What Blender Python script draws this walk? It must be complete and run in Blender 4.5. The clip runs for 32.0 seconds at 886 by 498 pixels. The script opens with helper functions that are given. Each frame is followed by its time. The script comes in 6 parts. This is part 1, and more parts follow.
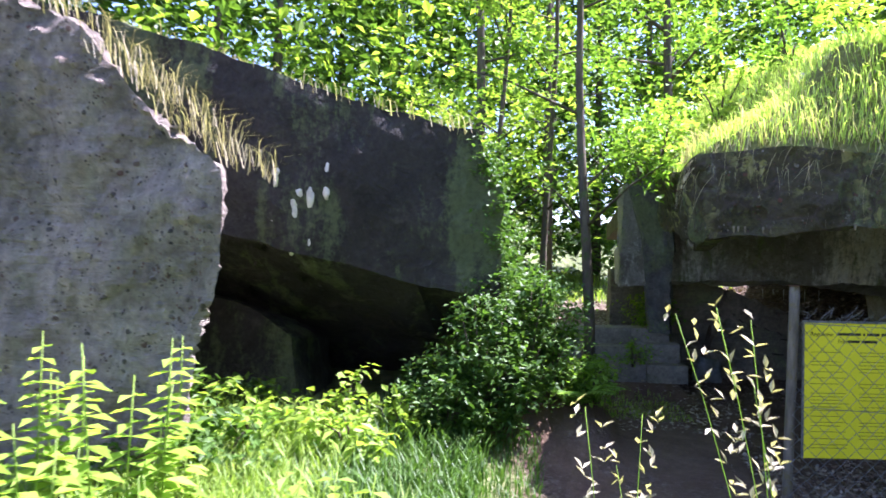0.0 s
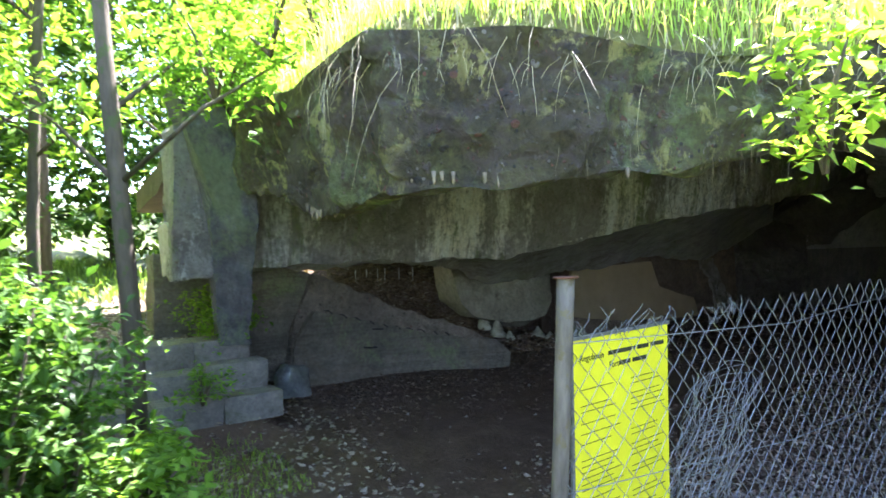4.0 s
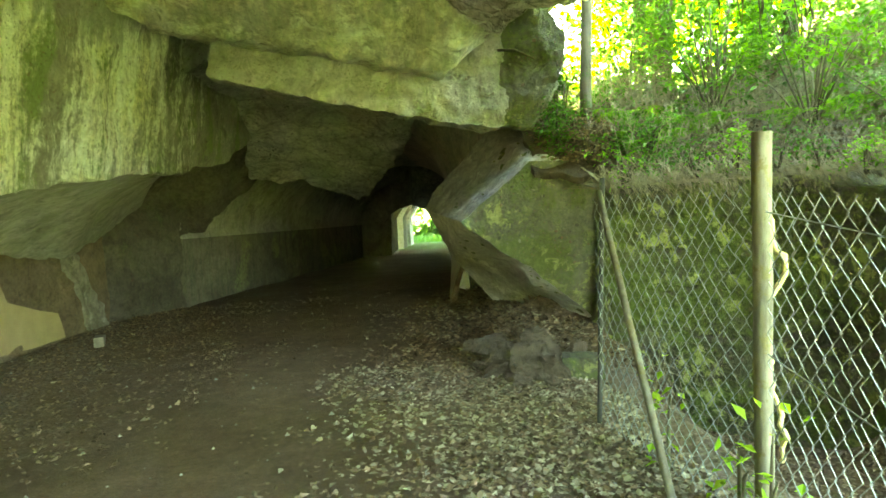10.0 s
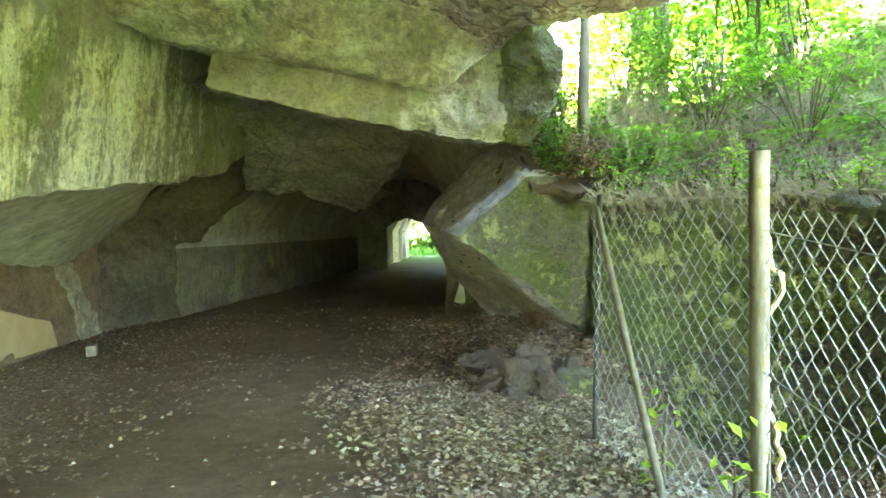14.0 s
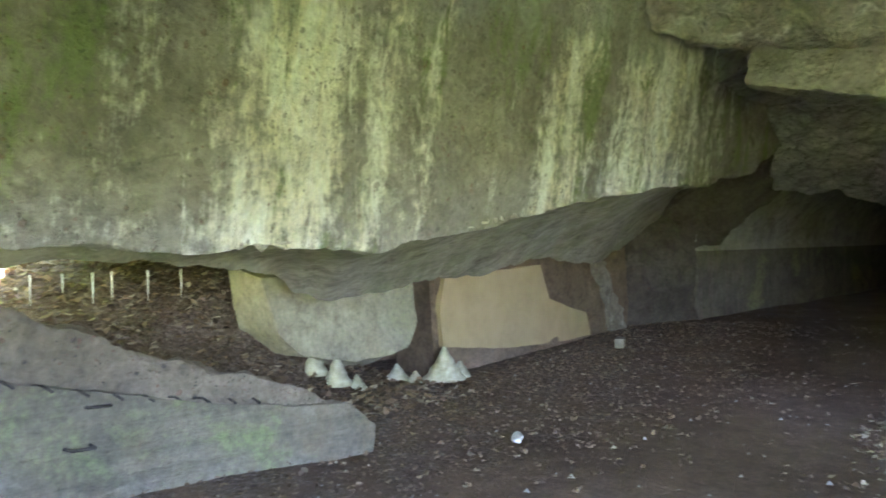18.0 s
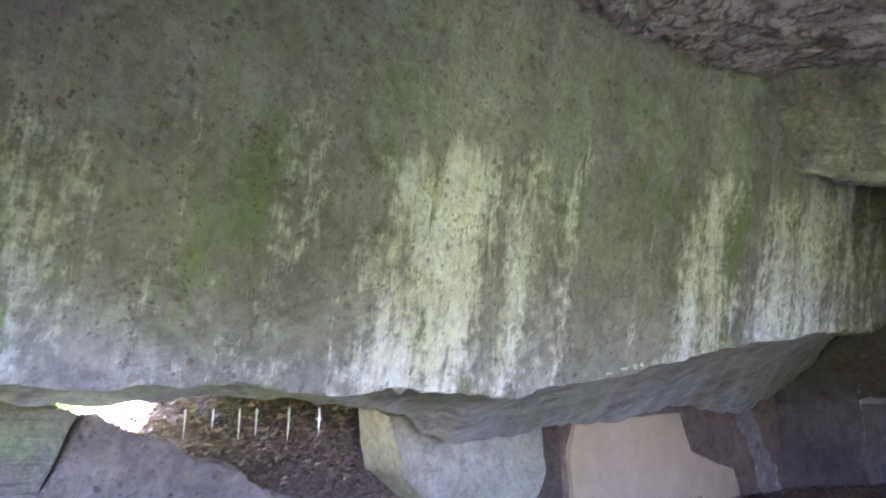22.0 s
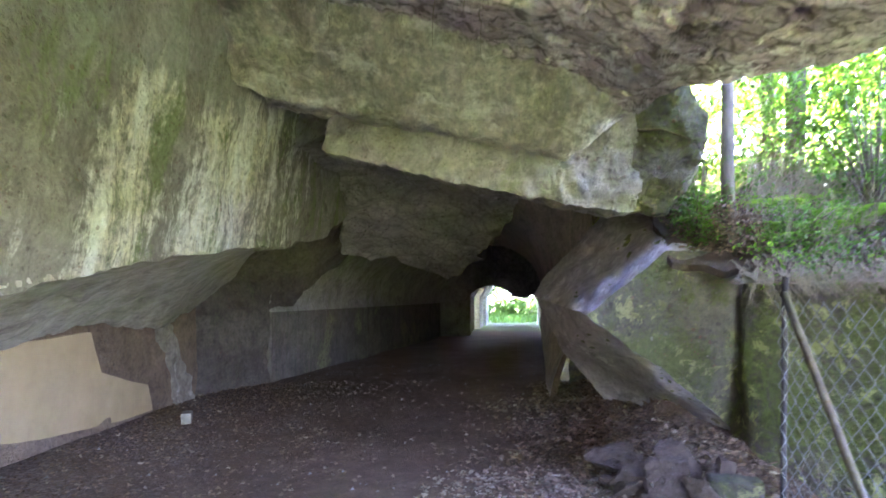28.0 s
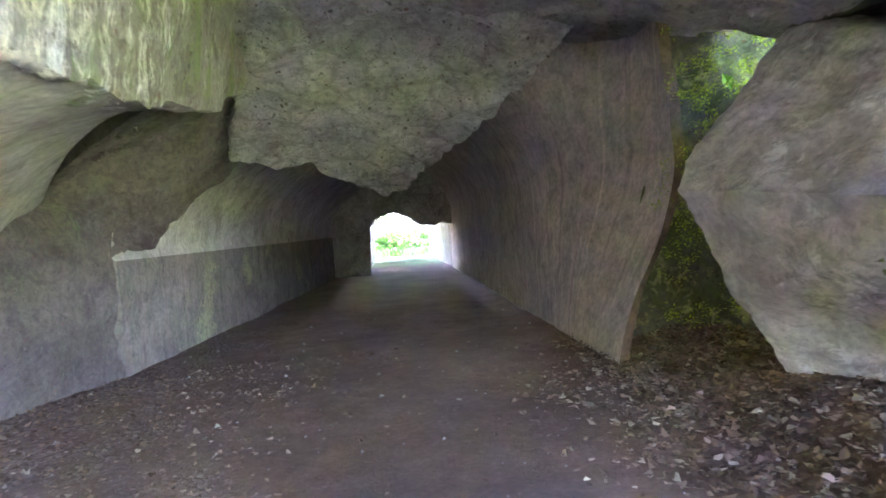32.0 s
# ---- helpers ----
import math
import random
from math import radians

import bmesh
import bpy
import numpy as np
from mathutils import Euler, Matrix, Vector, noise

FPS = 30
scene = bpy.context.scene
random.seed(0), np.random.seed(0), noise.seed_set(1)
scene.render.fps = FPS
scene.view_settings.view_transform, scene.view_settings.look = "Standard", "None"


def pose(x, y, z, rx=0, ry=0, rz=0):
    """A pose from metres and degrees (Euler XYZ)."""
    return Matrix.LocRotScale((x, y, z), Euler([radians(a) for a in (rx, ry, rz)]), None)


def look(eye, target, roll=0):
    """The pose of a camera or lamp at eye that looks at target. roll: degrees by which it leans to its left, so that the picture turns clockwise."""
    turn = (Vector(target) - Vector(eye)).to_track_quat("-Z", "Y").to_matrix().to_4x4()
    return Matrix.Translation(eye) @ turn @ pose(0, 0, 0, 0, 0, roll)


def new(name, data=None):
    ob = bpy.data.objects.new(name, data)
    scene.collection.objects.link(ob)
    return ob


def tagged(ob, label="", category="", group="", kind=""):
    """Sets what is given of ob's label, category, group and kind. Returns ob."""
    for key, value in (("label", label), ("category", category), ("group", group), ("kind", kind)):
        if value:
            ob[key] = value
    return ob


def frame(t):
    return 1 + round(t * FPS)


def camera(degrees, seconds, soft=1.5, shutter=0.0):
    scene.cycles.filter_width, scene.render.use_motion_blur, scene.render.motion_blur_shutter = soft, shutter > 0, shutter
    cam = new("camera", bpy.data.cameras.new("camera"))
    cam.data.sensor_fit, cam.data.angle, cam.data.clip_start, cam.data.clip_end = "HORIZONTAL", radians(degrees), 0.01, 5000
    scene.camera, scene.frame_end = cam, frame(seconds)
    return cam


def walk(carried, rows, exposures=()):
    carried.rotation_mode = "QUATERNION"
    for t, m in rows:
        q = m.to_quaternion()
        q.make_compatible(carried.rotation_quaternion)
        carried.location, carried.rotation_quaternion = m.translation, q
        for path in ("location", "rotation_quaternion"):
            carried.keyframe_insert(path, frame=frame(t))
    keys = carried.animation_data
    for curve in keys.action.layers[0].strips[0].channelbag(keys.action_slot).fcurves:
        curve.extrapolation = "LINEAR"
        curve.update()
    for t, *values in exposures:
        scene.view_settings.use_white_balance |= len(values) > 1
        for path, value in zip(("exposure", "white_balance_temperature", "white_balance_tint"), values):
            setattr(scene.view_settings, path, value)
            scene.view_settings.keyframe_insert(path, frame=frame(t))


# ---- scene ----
cam = camera(67.8, 32.0, soft=1.6, shutter=0.4)
PATH = [
    (0, (6.928, -5.53, 1.807), (4.947, -5.809, 1.84), 1.1),
    (0.5, (6.497, -5.592, 1.823), (4.507, -5.783, 1.838), 2.6),
    (1, (6.084, -5.673, 1.865), (4.087, -5.776, 1.905), -0.0),
    (1.5, (5.649, -5.656, 1.881), (3.649, -5.665, 1.906), 2.5),
    (2, (5.253, -5.686, 1.886), (3.258, -5.543, 1.903), 1.7),
    (2.5, (4.856, -5.682, 1.892), (2.926, -5.158, 1.91), -1.8),
    (3, (4.453, -5.61, 1.868), (2.584, -4.9, 1.899), 0.6),
    (3.5, (4.025, -5.566, 1.846), (2.226, -4.692, 1.864), -0.8),
    (4, (3.661, -5.446, 1.839), (1.966, -4.384, 1.802), -1.2),
    (4.5, (3.326, -5.2, 1.823), (1.653, -4.105, 1.764), 1.3),
    (6.5, (2.082, -4.461, 1.688), (0.484, -3.26, 1.626), -3.8),
    (7, (1.753, -4.264, 1.618), (0.247, -2.951, 1.524), -2.8),
    (7.5, (1.415, -3.965, 1.619), (0.127, -2.439, 1.499), -0.7),
    (8, (1.072, -3.822, 1.518), (0.173, -2.038, 1.425), -0.2),
    (8.5, (0.806, -3.605, 1.503), (0.061, -1.754, 1.367), -1.3),
    (9, (0.318, -3.511, 1.557), (-0.107, -1.565, 1.384), -4.2),
    (9.5, (0.328, -3.378, 1.555), (0.282, -1.382, 1.432), -5.4),
    (10, (0.325, -3.252, 1.552), (0.347, -1.255, 1.453), -3.2),
    (10.5, (0.316, -3.182, 1.554), (0.296, -1.184, 1.485), 0.5),
    (11, (0.313, -3.185, 1.554), (0.356, -1.186, 1.537), -0.8),
    (11.5, (0.311, -3.184, 1.554), (0.339, -1.184, 1.552), -1.3),
    (12, (0.311, -3.201, 1.554), (0.321, -1.201, 1.569), -1.1),
    (12.5, (0.312, -3.229, 1.555), (0.376, -1.23, 1.526), -1.1),
    (13, (0.317, -3.281, 1.55), (0.388, -1.283, 1.496), 0.5),
    (13.5, (0.319, -3.256, 1.548), (0.409, -1.259, 1.489), -1.6),
    (15.5, (0.21, -3.256, 1.579), (-0.077, -1.277, 1.551), -2.1),
    (16, (0.191, -3.257, 1.585), (-0.278, -1.313, 1.601), -2.2),
    (16.5, (0.17, -3.254, 1.59), (-0.513, -1.375, 1.632), -2.1),
    (17, (0.135, -3.244, 1.579), (-0.776, -1.464, 1.633), -1.6),
    (17.5, (0.096, -3.244, 1.578), (-1.015, -1.581, 1.589), -1.0),
    (18, (0.06, -3.25, 1.577), (-1.249, -1.738, 1.566), -0.9),
    (18.5, (0.027, -3.265, 1.568), (-1.425, -1.891, 1.531), -0.3),
    (19, (-0.008, -3.271, 1.571), (-1.56, -2.011, 1.517), -0.1),
    (19.5, (-0.038, -3.286, 1.574), (-1.677, -2.142, 1.514), -0.1),
    (20, (-0.053, -3.307, 1.581), (-1.759, -2.264, 1.514), 0.3),
    (20.5, (-0.055, -3.321, 1.586), (-1.793, -2.334, 1.513), 0.1),
    (21, (-0.053, -3.325, 1.595), (-1.756, -2.276, 1.611), 0.4),
    (21.5, (-0.057, -3.314, 1.612), (-1.702, -2.195, 1.821), 0.8),
    (22, (-0.031, -3.303, 1.633), (-1.562, -2.077, 2.026), 1.1),
    (22.5, (0.238, -3.228, 1.669), (-1.215, -1.96, 2.196), 1.0),
    (23, (0.314, -3.185, 1.62), (-0.982, -1.826, 2.308), 1.5),
    (23.5, (0.402, -3.176, 1.61), (-0.712, -1.708, 2.386), 1.4),
    (24, (0.442, -3.185, 1.601), (-0.486, -1.627, 2.444), 1.2),
    (24.5, (0.481, -3.217, 1.6), (-0.248, -1.586, 2.498), 1.4),
    (25, (0.51, -3.243, 1.604), (-0.016, -1.546, 2.523), 0.6),
    (25.5, (0.513, -3.277, 1.599), (0.155, -1.524, 2.495), 0.2),
    (27.5, (-0.082, -3.164, 1.695), (-0.153, -1.189, 1.998), -0.4),
    (28, (-0.185, -2.729, 1.669), (-0.357, -0.741, 1.81), -0.6),
    (28.5, (-0.363, -2.276, 1.629), (-0.556, -0.286, 1.697), -1.3),
    (29, (-0.628, -1.829, 1.6), (-0.792, 0.162, 1.518), -3.3),
    (29.5, (-0.848, -1.272, 1.549), (-0.922, 0.722, 1.404), -2.7),
    (30, (-1.14, -0.745, 1.54), (-1.134, 1.25, 1.406), -2.9),
    (30.5, (-1.385, -0.231, 1.553), (-1.292, 1.759, 1.375), -4.5),
    (31, (-1.507, 0.362, 1.551), (-1.353, 2.355, 1.475), -2.4),
    (31.5, (-1.692, 0.947, 1.544), (-1.467, 2.934, 1.5), -2.7),
    (32, (-1.803, 1.505, 1.545), (-1.538, 3.486, 1.472), -4.0),
]
EXPO = [
    (0.0, 2.45, 5500, 38), (2.0, 3.5, 5600, 32), (4.0, 3.95, 5700, 28), (5.0, 4.7, 6900, 4), (6.5, 5.95, 8900, -20), (9.0, 6.6, 11300, -24),
    (12.0, 7.15, 8400, -6), (14.0, 7.15, 7500, 0), (16.0, 7.1, 6800, 6), (19.0, 6.4, 5800, 42), (23.0, 6.85, 5100, 64), (25.5, 7.25, 4950, 68),
    (28.0, 6.95, 5700, 48), (30.0, 7.4, 6200, 36), (31.0, 7.95, 5950, 40), (32.0, 8.75, 5500, 46),
]
walk(cam, [(t, look(eye, target, roll)) for t, eye, target, roll in PATH], EXPO)

# ---- world, sun ----
SUN_FROM = Vector((-0.22, 0.44, 0.87)).normalized()
world = bpy.data.worlds.new("sky")
scene.world = world
world.use_nodes = True
wn = world.node_tree.nodes
sky = wn.new("ShaderNodeTexSky")
sky.sky_type = "NISHITA"
sky.sun_disc = False
sky.sun_elevation = math.asin(SUN_FROM.z)
sky.sun_rotation = math.atan2(SUN_FROM.x, SUN_FROM.y)
wn["Background"].inputs["Strength"].default_value = 0.10
world.node_tree.links.new(sky.outputs["Color"], wn["Background"].inputs["Color"])
sun = new("sun", bpy.data.lights.new("sun", "SUN"))
sun.data.energy = 5.0
sun.data.angle = radians(0.5)
sun.data.color = (1.0, 0.95, 0.86)
sun.matrix_world = look(SUN_FROM * 40, (0, 0, 0))


# ---- materials ----
def material(name, rough=0.85, metal=0.0):
    m = bpy.data.materials.new(name)
    m.use_nodes = True
    nt = m.node_tree
    b = nt.nodes["Principled BSDF"]
    b.inputs["Roughness"].default_value = rough
    b.inputs["Metallic"].default_value = metal
    b.inputs["Specular IOR Level"].default_value = 0.3
    return m, nt, b


def coords(nt, scale=(1, 1, 1), turn=(0, 0, 0)):
    tc = nt.nodes.new("ShaderNodeTexCoord")
    mp = nt.nodes.new("ShaderNodeMapping")
    mp.inputs["Scale"].default_value = scale
    mp.inputs["Rotation"].default_value = turn
    nt.links.new(tc.outputs["Object"], mp.inputs["Vector"])
    return mp.outputs["Vector"]


def noise_tex(nt, vec, scale, detail=6.0, rough=0.6, warp=0.0):
    n = nt.nodes.new("ShaderNodeTexNoise")
    n.inputs["Scale"].default_value = scale
    n.inputs["Detail"].default_value = detail
    n.inputs["Roughness"].default_value = rough
    n.inputs["Distortion"].default_value = warp
    nt.links.new(vec, n.inputs["Vector"])
    return n.outputs["Fac"]


def voronoi(nt, vec, scale, feature="F1", out="Distance"):
    n = nt.nodes.new("ShaderNodeTexVoronoi")
    n.feature = feature
    n.inputs["Scale"].default_value = scale
    nt.links.new(vec, n.inputs["Vector"])
    return n.outputs[out]


def ramp(nt, fac, stops):
    r = nt.nodes.new("ShaderNodeValToRGB")
    el = r.color_ramp.elements
    while len(el) < len(stops):
        el.new(0.5)
    for e, (p, c) in zip(el, stops):
        e.position = p
        e.color = (*c, 1) if len(c) == 3 else c
    nt.links.new(fac, r.inputs["Fac"])
    return r.outputs["Color"]


def step(nt, fac, lo, hi):
    r = nt.nodes.new("ShaderNodeMapRange")
    r.interpolation_type = "SMOOTHSTEP"
    r.inputs["From Min"].default_value = lo
    r.inputs["From Max"].default_value = hi
    nt.links.new(fac, r.inputs["Value"])
    return r.outputs["Result"]


def mix(nt, fac, a, b, mode="MIX"):
    n = nt.nodes.new("ShaderNodeMix")
    n.data_type = "RGBA"
    n.blend_type = mode
    for sock, v in ((n.inputs[0], fac), (n.inputs[6], a), (n.inputs[7], b)):
        if isinstance(v, (int, float)):
            sock.default_value = v
        elif isinstance(v, tuple):
            sock.default_value = (*v, 1)
        else:
            nt.links.new(v, sock)
    return n.outputs[2]


def maths(nt, op, a, b=0.0):
    n = nt.nodes.new("ShaderNodeMath")
    n.operation = op
    for sock, v in zip(n.inputs, (a, b)):
        if isinstance(v, (int, float)):
            sock.default_value = v
        else:
            nt.links.new(v, sock)
    return n.outputs[0]


def bump(nt, b, height, strength=0.5, dist=0.02):
    n = nt.nodes.new("ShaderNodeBump")
    n.inputs["Strength"].default_value = strength
    n.inputs["Distance"].default_value = dist
    nt.links.new(height, n.inputs["Height"])
    nt.links.new(n.outputs["Normal"], b.inputs["Normal"])


def upward(nt):
    g = nt.nodes.new("ShaderNodeNewGeometry")
    s = nt.nodes.new("ShaderNodeSeparateXYZ")
    nt.links.new(g.outputs["Normal"], s.inputs[0])
    return s.outputs["Z"]


def warped(nt, v, scale, amount):
    n = nt.nodes.new("ShaderNodeTexNoise")
    n.inputs["Scale"].default_value = scale
    n.inputs["Detail"].default_value = 3
    nt.links.new(v, n.inputs["Vector"])
    a = nt.nodes.new("ShaderNodeVectorMath")
    a.operation = "MULTIPLY_ADD"
    nt.links.new(n.outputs["Color"], a.inputs[0])
    a.inputs[1].default_value = (amount,) * 3
    nt.links.new(v, a.inputs[2])
    return a.outputs[0]


def concrete(name, dark, light, moss=0.0, mossc=(0.07, 0.10, 0.025), streak=0.0, streakc=(0.62, 0.62, 0.54), pebbles=0.0, grain=1.0, tint=None, wet=0.0, bands=None, boards=0.0, lichen=None, strata=0.0, algae=0.4, seam=None, along=(6, 6, 0.12), cracks=None):
    """Old rammed concrete: mottled, with optional algae, lime streaks that run down it, pebbles in the break and the print of boards."""
    m, nt, b = material(name, 0.92)
    v = coords(nt)
    big = noise_tex(nt, v, 0.9, 6, 0.62, 0.5)
    mid = noise_tex(nt, v, 4.5, 8, 0.68, 0.6)
    fine = noise_tex(nt, v, 19, 8, 0.72)
    grit = noise_tex(nt, v, 70, 4, 0.7)
    col = ramp(nt, big, [(0.3, dark), (0.7, light)])
    col = mix(nt, 0.6, col, ramp(nt, mid, [(0.3, (0.35, 0.34, 0.33)), (0.5, (0.85, 0.84, 0.83)), (0.72, (1.25, 1.24, 1.2))]), "MULTIPLY")
    col = mix(nt, 0.55, col, ramp(nt, fine, [(0.3, (0.3, 0.3, 0.3)), (0.55, (0.9, 0.9, 0.9)), (0.75, (1.3, 1.3, 1.28))]), "MULTIPLY")
    height = maths(nt, "ADD", maths(nt, "MULTIPLY", mid, 1.6), maths(nt, "MULTIPLY", fine, 0.7))
    if tint:
        col = mix(nt, maths(nt, "MULTIPLY", step(nt, noise_tex(nt, v, 1.7, 7, 0.68, 0.8), 0.46, 0.64), 0.8), col, mix(nt, 0.5, tint, ramp(nt, fine, [(0.3, (0.3, 0.3, 0.3)), (0.7, (1.2, 1.2, 1.2))]), "MULTIPLY"))
    if boards:
        bv = coords(nt, along)
        bn = noise_tex(nt, bv, 1.0, 5, 0.65)
        col = mix(nt, boards, col, ramp(nt, bn, [(0.3, (0.45, 0.43, 0.42)), (0.45, (1.0, 0.92, 0.88)), (0.55, (0.75, 0.78, 0.7)), (0.7, (1.35, 1.25, 1.15))]), "MULTIPLY")
        height = maths(nt, "ADD", height, maths(nt, "MULTIPLY", noise_tex(nt, coords(nt, tuple(1.5 * c for c in along)), 1.0, 2), 0.8))
    if strata:
        sn = noise_tex(nt, coords(nt, (1, 0.5, 9), (0.06, 0, 0)), 1.6, 6, 0.65)
        col = mix(nt, strata, col, ramp(nt, sn, [(0.32, (0.5, 0.46, 0.42)), (0.5, (1, 1, 1)), (0.68, (1.25, 1.2, 1.12))]), "MULTIPLY")
        height = maths(nt, "ADD", height, maths(nt, "MULTIPLY", sn, 1.2))
    if cracks:
        # a net of open cracks between flakes, relief shade painted into them; each flake of its own tone
        for size, turn, deep in cracks:
            cv = warped(nt, warped(nt, coords(nt, size, (0, 0, turn)), 0.7, 0.5), 3.0, 0.18)
            cell = voronoi(nt, cv, 1.0, "F1", "Color")
            col = mix(nt, 0.55 * deep, col, ramp(nt, cell, [(0.15, (0.62, 0.56, 0.58)), (0.5, (0.95, 0.92, 0.93)), (0.85, (1.3, 1.3, 1.33))]), "MULTIPLY")
            gap = voronoi(nt, cv, 1.0, "DISTANCE_TO_EDGE")
            wide = maths(nt, "MULTIPLY", noise_tex(nt, v, 2.4, 5, 0.7), 0.13)
            open_ = maths(nt, "SUBTRACT", 1.0, step(nt, maths(nt, "SUBTRACT", gap, wide), -0.06, 0.03))
            col = mix(nt, maths(nt, "MULTIPLY", open_, 0.85 * deep), col, (0.12, 0.095, 0.09))
            height = maths(nt, "ADD", height, maths(nt, "MULTIPLY", maths(nt, "MINIMUM", gap, 0.2), 1.6 * deep))
    if moss:
        mk = step(nt, maths(nt, "ADD", maths(nt, "MULTIPLY", noise_tex(nt, v, 1.1, 7, 0.7, 0.5), 0.75), maths(nt, "MULTIPLY", fine, 0.25)), 0.62 - 0.3 * moss, 0.76 - 0.3 * moss)
        col = mix(nt, maths(nt, "MULTIPLY", mk, 0.8), col, mix(nt, 0.6, mossc, ramp(nt, fine, [(0.3, (0.4, 0.4, 0.4)), (0.7, (1.4, 1.4, 1.3))]), "MULTIPLY"))
    if lichen:
        lk = step(nt, noise_tex(nt, v, 5.5, 8, 0.72, 0.4), 0.52, 0.6)
        lk = maths(nt, "MULTIPLY", lk, step(nt, noise_tex(nt, v, 1.3, 3), 0.42, 0.56))
        col = mix(nt, maths(nt, "MULTIPLY", lk, 0.85), col, lichen)
    if streak:
        slant = (0.16, 0, 0)
        s1 = noise_tex(nt, coords(nt, (1, 1.5, 0.22), slant), 2.2, 8, 0.7, 0.8)
        s2 = noise_tex(nt, coords(nt, (1, 5.5, 0.6), slant), 2.6, 8, 0.75, 0.9)
        s3 = noise_tex(nt, v, 11, 8, 0.75)
        val = maths(nt, "ADD", maths(nt, "ADD", maths(nt, "MULTIPLY", s1, 0.42), maths(nt, "MULTIPLY", s2, 0.22)), maths(nt, "MULTIPLY", s3, 0.36))
        if bands:
            sep = nt.nodes.new("ShaderNodeSeparateXYZ")
            nt.links.new(warped(nt, coords(nt, (1, 1, 1), slant), 1.2, 0.5), sep.inputs[0])
            run = step(nt, sep.outputs["Y"], -5.0, 8.0)
            run.node.interpolation_type = "LINEAR"
            stops = [((y + 5.0) / 13.0, (a, a, a)) for y, a in bands]
            val = maths(nt, "ADD", val, maths(nt, "MULTIPLY", maths(nt, "SUBTRACT", ramp(nt, run, stops), 0.5), 0.24))
        blot = step(nt, noise_tex(nt, v, 1.6, 8, 0.75, 1.2), 0.55, 0.62)
        col = mix(nt, maths(nt, "MULTIPLY", blot, 0.4), col, (0.10, 0.085, 0.075))
        g = step(nt, maths(nt, "ADD", maths(nt, "MULTIPLY", noise_tex(nt, coords(nt, (1, 1.3, 0.45), slant), 1.5, 7, 0.68), 0.8), maths(nt, "MULTIPLY", fine, 0.2)), 0.50, 0.60)
        col = mix(nt, maths(nt, "MULTIPLY", g, algae), col, mix(nt, 0.6, (0.20, 0.27, 0.10), ramp(nt, fine, [(0.3, (0.5, 0.5, 0.5)), (0.7, (1.2, 1.2, 1.2))]), "MULTIPLY"))
        k = step(nt, val, 0.57 - 0.10 * streak, 0.70 - 0.10 * streak)
        if seam:
            # the lime has run out of a joint: nearly bare concrete above it
            base, rise = seam
            at = nt.nodes.new("ShaderNodeSeparateXYZ")
            nt.links.new(v, at.inputs[0])
            over = maths(nt, "SUBTRACT", maths(nt, "SUBTRACT", at.outputs["Z"], base), maths(nt, "MULTIPLY", at.outputs["Y"], rise))
            over = maths(nt, "ADD", over, maths(nt, "MULTIPLY", maths(nt, "SUBTRACT", noise_tex(nt, coords(nt, (1, 3.2, 0.5)), 1.3, 6, 0.6), 0.5), 1.5))
            low = step(nt, over, 0.16, -0.10)
            k = maths(nt, "MULTIPLY", k, maths(nt, "ADD", maths(nt, "MULTIPLY", low, 0.86), 0.14))
            bare = mix(nt, step(nt, noise_tex(nt, v, 2.3, 7, 0.7, 0.9), 0.42, 0.6), (0.35, 0.33, 0.315), (0.45, 0.46, 0.445))
            bare = mix(nt, 0.6, bare, ramp(nt, fine, [(0.3, (0.45, 0.45, 0.45)), (0.7, (1.25, 1.25, 1.25))]), "MULTIPLY")
            col = mix(nt, maths(nt, "MULTIPLY", maths(nt, "SUBTRACT", 1.0, low), 0.55), col, bare)
        col = mix(nt, maths(nt, "MULTIPLY", k, 0.92), col, mix(nt, 0.6, mix(nt, step(nt, s1, 0.4, 0.62), tuple(c * q for c, q in zip(streakc, (0.95, 0.88, 0.74))), streakc), ramp(nt, fine, [(0.35, (0.6, 0.6, 0.58)), (0.6, (1.15, 1.15, 1.15))]), "MULTIPLY"))
        height = maths(nt, "ADD", height, maths(nt, "MULTIPLY", k, 0.35))
    if pebbles:
        for size, keep in ((13, 0.52), (30, 0.5)):
            pv = warped(nt, v, 9, 0.05)
            pk = step(nt, voronoi(nt, pv, size), 0.30, 0.22)
            rare = step(nt, noise_tex(nt, v, 6 + size / 10, 4), keep, keep + 0.05)
            pk = maths(nt, "MULTIPLY", maths(nt, "MULTIPLY", pk, rare), pebbles)
            pc = ramp(nt, voronoi(nt, pv, size, "F1", "Color"), [(0.15, (0.05, 0.048, 0.045)), (0.45, (0.12, 0.10, 0.085)), (0.62, (0.20, 0.085, 0.06)), (0.75, (0.16, 0.15, 0.12)), (0.95, (0.36, 0.33, 0.28))])
            col = mix(nt, maths(nt, "MULTIPLY", pk, 0.85), col, pc)
            height = maths(nt, "ADD", height, maths(nt, "MULTIPLY", pk, 0.5))
    nt.links.new(col, b.inputs["Base Color"])
    if wet:
        nt.links.new(ramp(nt, noise_tex(nt, v, 2, 4), [(0.35, (0.35,) * 3), (0.65, (0.95,) * 3)]), b.inputs["Roughness"])
    height = maths(nt, "ADD", height, maths(nt, "MULTIPLY", grit, 0.25))
    bump(nt, b, height, min(1.0, 0.85 * grain), 0.045 * max(1.0, grain))
    return m


